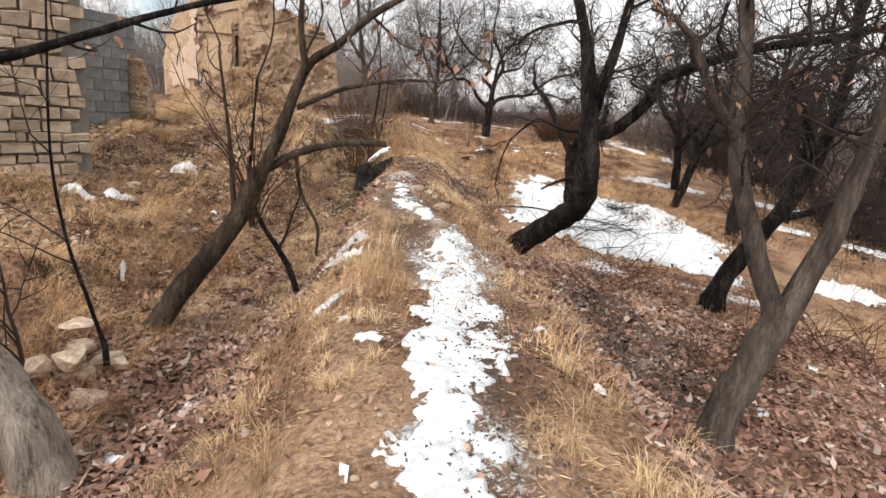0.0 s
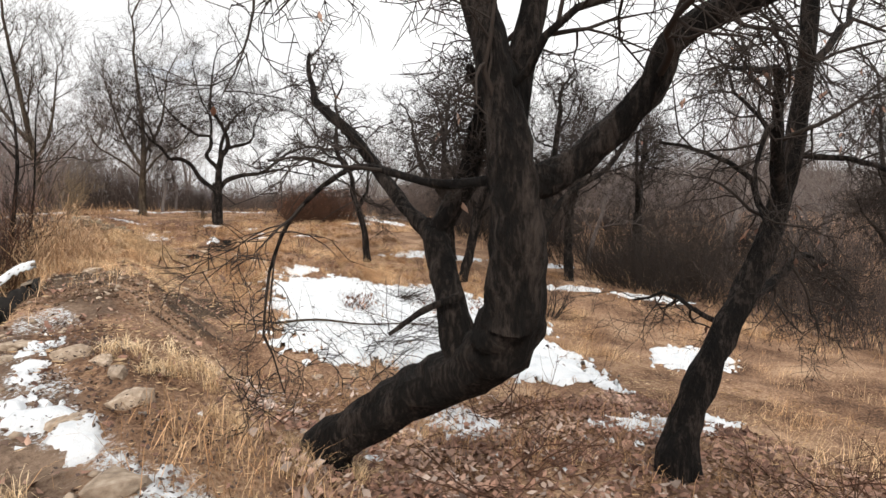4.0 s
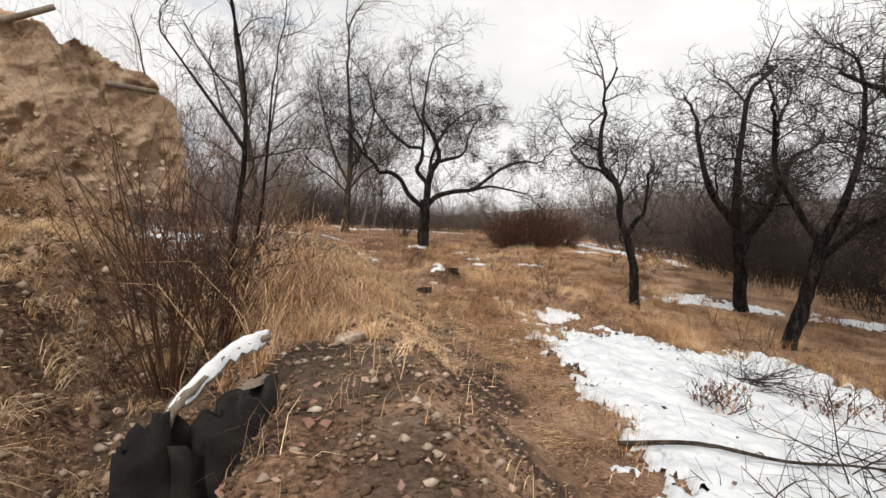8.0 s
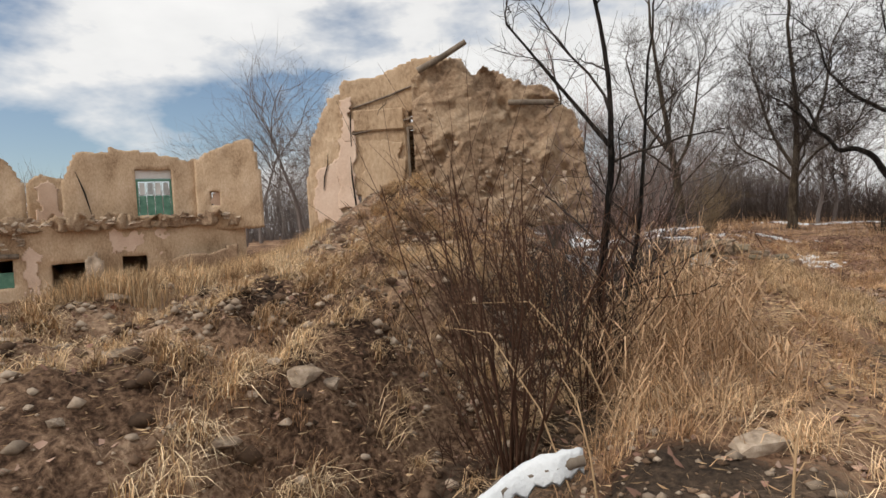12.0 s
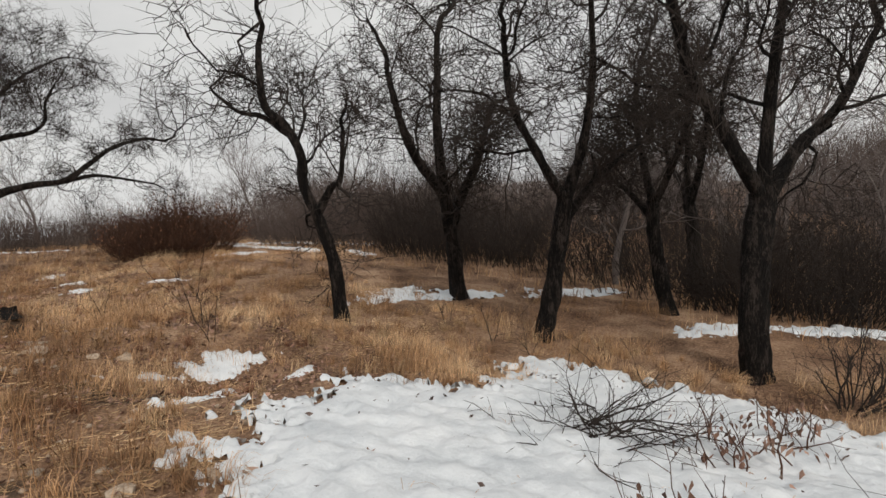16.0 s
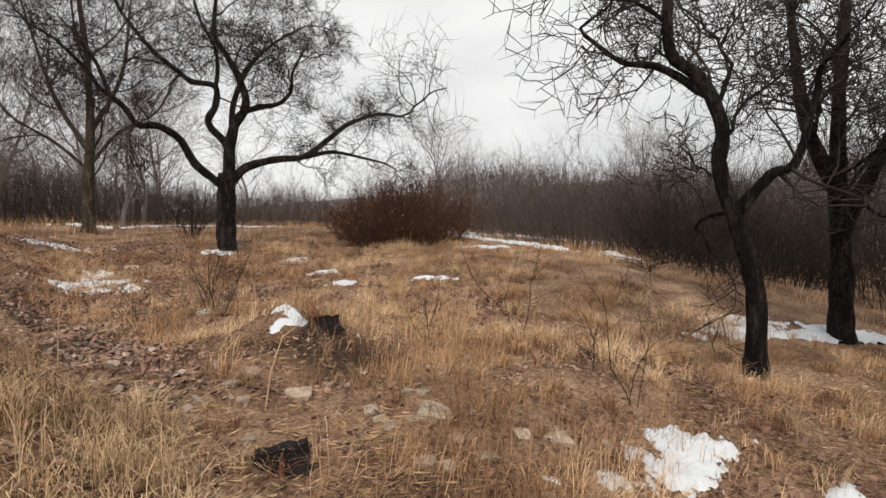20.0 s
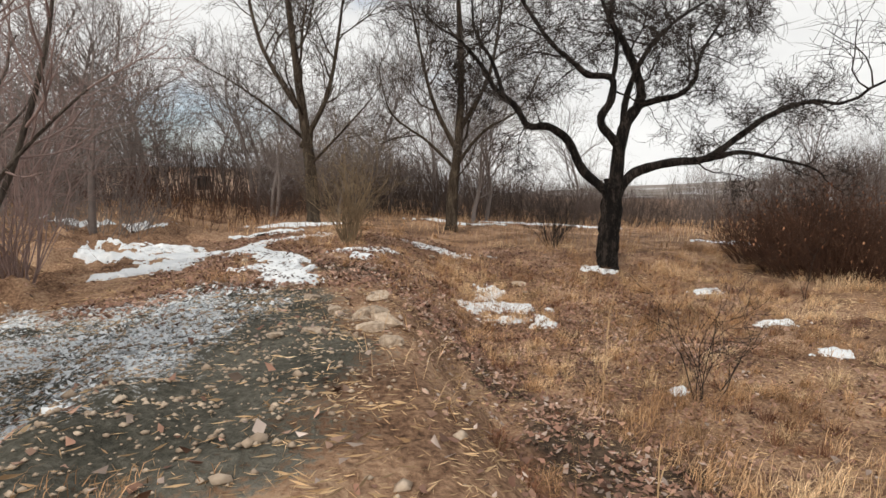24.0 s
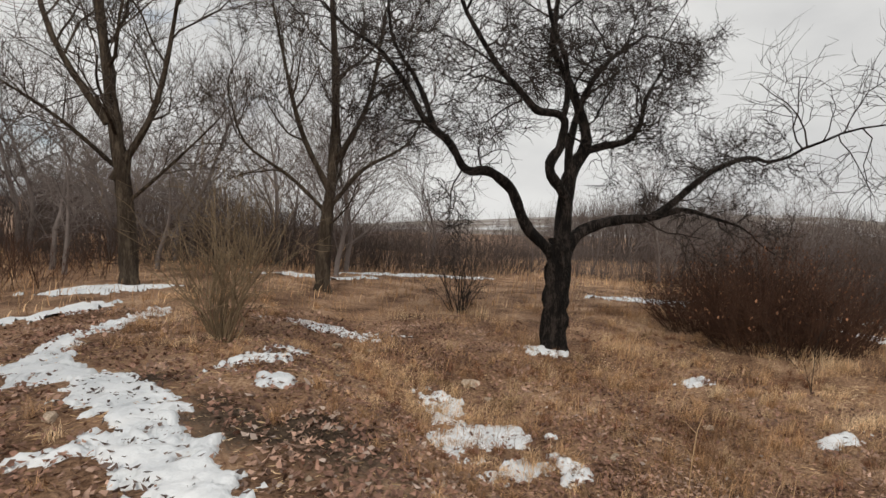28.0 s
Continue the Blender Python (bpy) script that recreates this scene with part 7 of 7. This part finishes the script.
for k in range(70):
    x, y = rb.uniform(0.9, 3.6), rb.uniform(20.5, 25.2)
    rock(x, y, 0.03 + 0.09 * rb.random() ** 1.7, k, 33 * k, "pale stone lying in trampled straw")
for k in range(30):
    x, y = rb.uniform(-0.6, 2.8), rb.uniform(30, 37)
    rock(x, y, 0.03 + 0.07 * rb.random() ** 1.7, k, 33 * k, "pale stone in the leaf-strewn meadow")

# charred hollow stump under a snow-covered log
sx, sy = -1.27, 15.68
stump = thing("stump", "charred black hollow tree stump in a dark pit", "stump", (sx, sy, ground_z(sx, sy) - 0.1), 0)


def burnt(cx, cy, r, h, seed, n=22, flare=1.35):
    rng = random.Random(seed)
    bm = bmesh.new()
    rings = []
    ph = rng.random() * 6.283
    tops = [h * (0.86 + 0.14 * math.sin(6.283 * k / n + ph) + 0.05 * math.sin(6 * 6.283 * k / n + 2 * ph) + 0.03 * rng.uniform(-1, 1)) for k in range(n)]
    for lvl in (0.0, 0.25, 0.5, 0.75, 1.0):
        ring = []
        for k in range(n):
            a = 6.283 * k / n
            q = r * (flare - (flare - 1) * min(1, lvl * 1.6)) * (1 + 0.16 * math.sin(3 * a + seed) + 0.09 * rng.uniform(-1, 1))
            ring.append(bm.verts.new((cx + q * math.cos(a), cy + q * math.sin(a) * 0.8, tops[k] * lvl)))
        rings.append(ring)
    inner = [bm.verts.new((cx + (v.co.x - cx) * 0.72, cy + (v.co.y - cy) * 0.72, v.co.z - 0.02)) for v in rings[-1]]
    deep = [bm.verts.new((cx + (v.co.x - cx) * 0.5, cy + (v.co.y - cy) * 0.5, h * 0.3)) for v in rings[-1]]
    rings += [inner, deep]
    for a, b in zip(rings, rings[1:]):
        for k in range(n):
            bm.faces.new((a[k], a[(k + 1) % n], b[(k + 1) % n], b[k]))
    bm.faces.new(deep)
    return bm


top = 0.96 - ground_z(sx, sy) + 0.1
part("burnt_wood", burnt(0.02, 0.02, 0.19, top, 3, 26, 1.25), M_DARK, stump, "", True)
part("burnt_wood", burnt(-0.39, -0.18, 0.12, top * 0.86, 8, 24, 1.5), M_DARK, stump, "", True)
part("burnt_wood", burnt(-0.22, -0.1, 0.13, top * 0.8, 6, 20, 1.3), M_DARK, stump, "", True)
part("burnt_root", burnt(0.2, -0.1, 0.11, top * 0.62, 5), M_DARK, stump, "", True)
log = thing("log", "bent pale log with a crust of old snow on it", "log", (-1.34, 15.8, 1.03))
spine = bent([(0.24, 0.22, 0.09), (0.16, 0.17, 0.08), (0.02, 0.12, 0.02), (-0.14, -0.08, -0.12), (-0.2, -0.18, -0.19), (-0.23, -0.25, -0.27)], 5)
t = Tubes()
t.add(spine, [0.022 + 0.014 * math.sin(3.1 * k / len(spine)) for k in range(len(spine))], 10)
new("trunk", t.mesh("trunk", M_WOOD, True, 0.15)).parent = log
rg = random.Random(14)
bm = bmesh.new()
rows = []
for k, p in enumerate(spine[:-1]):
    half = (0.026 + 0.024 * math.sin(3.1 * k / 18) + rg.uniform(-0.01, 0.01)) * min(1.0, 0.25 + k / 9)
    row = []
    for s in (-1.15, -0.8, -0.3, 0.2, 0.7, 1.1):
        drip = rg.uniform(0.0, 0.05) if abs(s) > 0.9 else 0.0
        row.append(bm.verts.new(p + Vector((0.45 * s * half, -0.85 * s * half, 0.032 - 0.04 * s * s + rg.uniform(-0.006, 0.006) - drip))))
    rows.append(row)
for ra, rb_ in zip(rows, rows[1:]):
    for k in range(5):
        bm.faces.new((ra[k], ra[k + 1], rb_[k + 1], rb_[k]))
ext = bmesh.ops.extrude_face_region(bm, geom=bm.faces[:])
for v in [e for e in ext["geom"] if isinstance(e, bmesh.types.BMVert)]:
    v.co.z += 0.014
bmesh.ops.recalc_face_normals(bm, faces=bm.faces[:])
part("snow_cap", bm, M_SNOW, log, "ragged crust of old snow along the log", True)
bm = bmesh.new()
bmesh.ops.create_cone(bm, segments=14, radius1=0.075, radius2=0.07, depth=0.025, cap_ends=True)
for v in bm.verts:
    v.co = Vector((v.co.x + 0.12, v.co.y * 0.8 + 0.05, v.co.z + top - 0.02 + 0.3 * v.co.x))
part("cut_face", bm, M_WOOD, stump, "pale sawn face of the stump")

hs = thing("stump", "small dark hollow stump in trampled straw", "stump", (1.42, 23.95, ground_z(1.42, 23.95) - 0.05), 0)
part("burnt_wood", burnt(0, 0, 0.13, 0.15, 12, 22, 1.6), M_DARK, hs)
part("burnt_root", burnt(-0.17, 0.1, 0.07, 0.1, 9, 16, 1.6), M_DARK, hs)
hs2 = thing("stump", "low snow-capped stump in the grass", "stump", (2.62, 26.45, ground_z(2.62, 26.45) - 0.05), 0)
part("burnt_wood", burnt(0, 0, 0.13, 0.17, 17), M_DARK, hs2)

# brush lying on the snow field and twigs standing in the grass
def brush(label, x, y, reach, count, seed, mat, flat=0.25, leaves=0):
    rng = random.Random(seed)
    root = thing("brush", label, "brush", (x, y, ground_z(x, y) + 0.03))
    for k in range(count):
        a = rng.random() * 6.283
        t = Tubes()
        grow([t] * 6, rng, Vector((rng.gauss(0, reach * 0.3), rng.gauss(0, reach * 0.3), 0)), Vector((math.cos(a), math.sin(a), flat * rng.uniform(0.2, 1.6))), reach * rng.uniform(0.6, 1.2), rng.uniform(0.004, 0.009), 2, 3, dict(SPIKY, up=0.0, kids=(3, 3, 4, 2)))
        new("twig", t.mesh("twig", mat)).parent = root
    if leaves:
        pts = [Vector((rng.gauss(0, reach * 0.4), rng.gauss(0, reach * 0.4), rng.uniform(0.1, 0.35))) for _ in range(leaves)]
        new("dead_leaves", hanging_leaves(pts, rng, (0.025, 0.05))).parent = root
    return root


brush("heap of cut twigs lying on snow", 5.1, 19.4, 0.8, 60, 601, M_TWIG, 0.14)
brush("tangle of bare twigs lying across the snow", 4.0, 16.6, 1.2, 44, 609, M_TWIG, 0.12)
brush("tangle of bare twigs at the snow field's edge", 2.9, 15.6, 0.9, 34, 610, M_TWIG, 0.16)
brush("dark weed stalks with withered leaves in snow", 3.7, 18.2, 0.45, 18, 611, M_TWIG_RED, 1.2, 80)
fallen = thing("fallen_branch", "long dark bare branch fallen across the snow", "branch", (1.8, 17.1, ground_z(1.8, 17.1) + 0.06))
t = Tubes()
t.add([v - Vector((1.8, 17.1, ground_z(1.8, 17.1) + 0.06)) for v in bent([(a, b, ground_z(a, b) + c) for a, b, c in ((1.8, 17.1, 0.06), (2.5, 16.95, 0.1), (3.2, 16.7, 0.12), (4.0, 16.55, 0.14), (4.7, 16.2, 0.16))], 4)], [0.024 - 0.0011 * k for k in range(17)], 7)
new("stem", t.mesh("stem", M_BARK_BROWN)).parent = fallen
brush("brown weed stalks with withered leaves", 5.6, 18.5, 0.5, 14, 602, M_TWIG_RED, 1.4, 70)
brush("brown weed stalks standing in snow", 6.6, 18.3, 0.5, 12, 603, M_TWIG_RED, 1.4, 40)
brush("fallen branches at the foot of the bank", 2.6, 14.4, 1.2, 22, 604, M_TWIG, 0.18)
brush("reddish brush pile under the leaning tree", 3.0, 12.6, 0.9, 26, 605, M_TWIG_RED, 0.5)
brush("reddish brush by the dark tree", 2.4, 11.4, 0.8, 22, 606, M_TWIG_RED, 0.5)
brush("brown dry weeds beside fallen leaves", 2.1, 8.4, 0.5, 14, 607, M_TWIG_RED, 1.2)
brush("brown dry weeds on the low slope", 4.4, 9.6, 0.9, 26, 608, M_TWIG_RED, 0.9)
for x, y, h in ((4.4, 24.6, 0.9), (4.2, 24.0, 1.1), (7.6, 23.3, 0.8), (7.6, 22.4, 0.9), (3.7, 26.3, 0.9), (4.9, 26.2, 1.4), (1.2, 29.6, 0.5), (6.0, 33, 1.2), (7.4, 21.6, 0.7), (9.8, 18.3, 0.9), (8.3, 27.5, 0.9)):
    shrub("thin upright sapling in dry grass", (x, y, ground_z(x, y)), h, 0.25, 3, int(x * 97), M_TWIG, last=2, thick=0.006, name="sapling", category="sapling")
shrub("dark thorny bush beside the orchard tree", (8.4, 18.2, ground_z(8.4, 18.2)), 1.0, 0.9, 16, 611, M_TWIG, lean=(0.5, -0.2))

# single bleached stalks leaning over the walk's edge
rk = random.Random(71)
for x, y, h, lx, ly in ((-0.63, 24.5, 0.55, -0.45, 0.1), (-0.75, 24.6, 0.7, 0.2, 0.0), (0.1, 24.4, 0.5, 0.3, 0.1), (1.5, 24.6, 0.55, 0.5, 0.2), (1.1, 29.2, 0.9, 0.1, 0.1), (3.3, 27.0, 0.9, 0.2, 0.2), (-1.2, 16.6, 0.6, -0.3, 0.2),
                        (-1.55, 16.2, 0.5, 0.2, 0.1), (-1.75, 16.7, 0.6, 0.15, -0.2), (-1.5, 17.2, 1.1, -0.8, 0.1), (-1.3, 17.6, 1.0, -0.9, -0.2), (-0.5, 16.0, 0.5, 0.1, 0.1), (2.0, 31.5, 0.8, 0.2, 0.0), (2.9, 30.2, 0.7, -0.2, 0.1), (0.4, 26.6, 0.6, 0.1, 0.2)):
    st = thing("dry_stalk", "thin bleached weed stalk bent over dry grass", "weed", (x, y, ground_z(x, y)), group="dry stalks")
    t = Tubes()
    t.add([(0, 0, -0.03), (lx * 0.2 * h, ly * 0.2 * h, h * 0.4), (lx * 0.55 * h, ly * 0.6 * h, h * 0.78), (lx * h, ly * h, h * (1 - 0.25 * abs(lx)))], [0.0055, 0.005, 0.004, 0.002], 5)
    new("stem", t.mesh("stem", M_STRAW)).parent = st
    for k in range(3):
        f = rk.uniform(0.45, 0.9)
        o = Vector((lx * f * f * h, ly * f * f * h, h * (f - 0.1 * f * abs(lx))))
        t = Tubes()
        e = Vector((rk.gauss(0, 0.1), rk.gauss(0, 0.1), 0.1)) * h
        t.add([o, o + e * 0.6 + Vector((0, 0, 0.02)), o + e], [0.003, 0.0025, 0.001], 3)
        new("side_shoot", t.mesh("side_shoot", M_STRAW)).parent = st
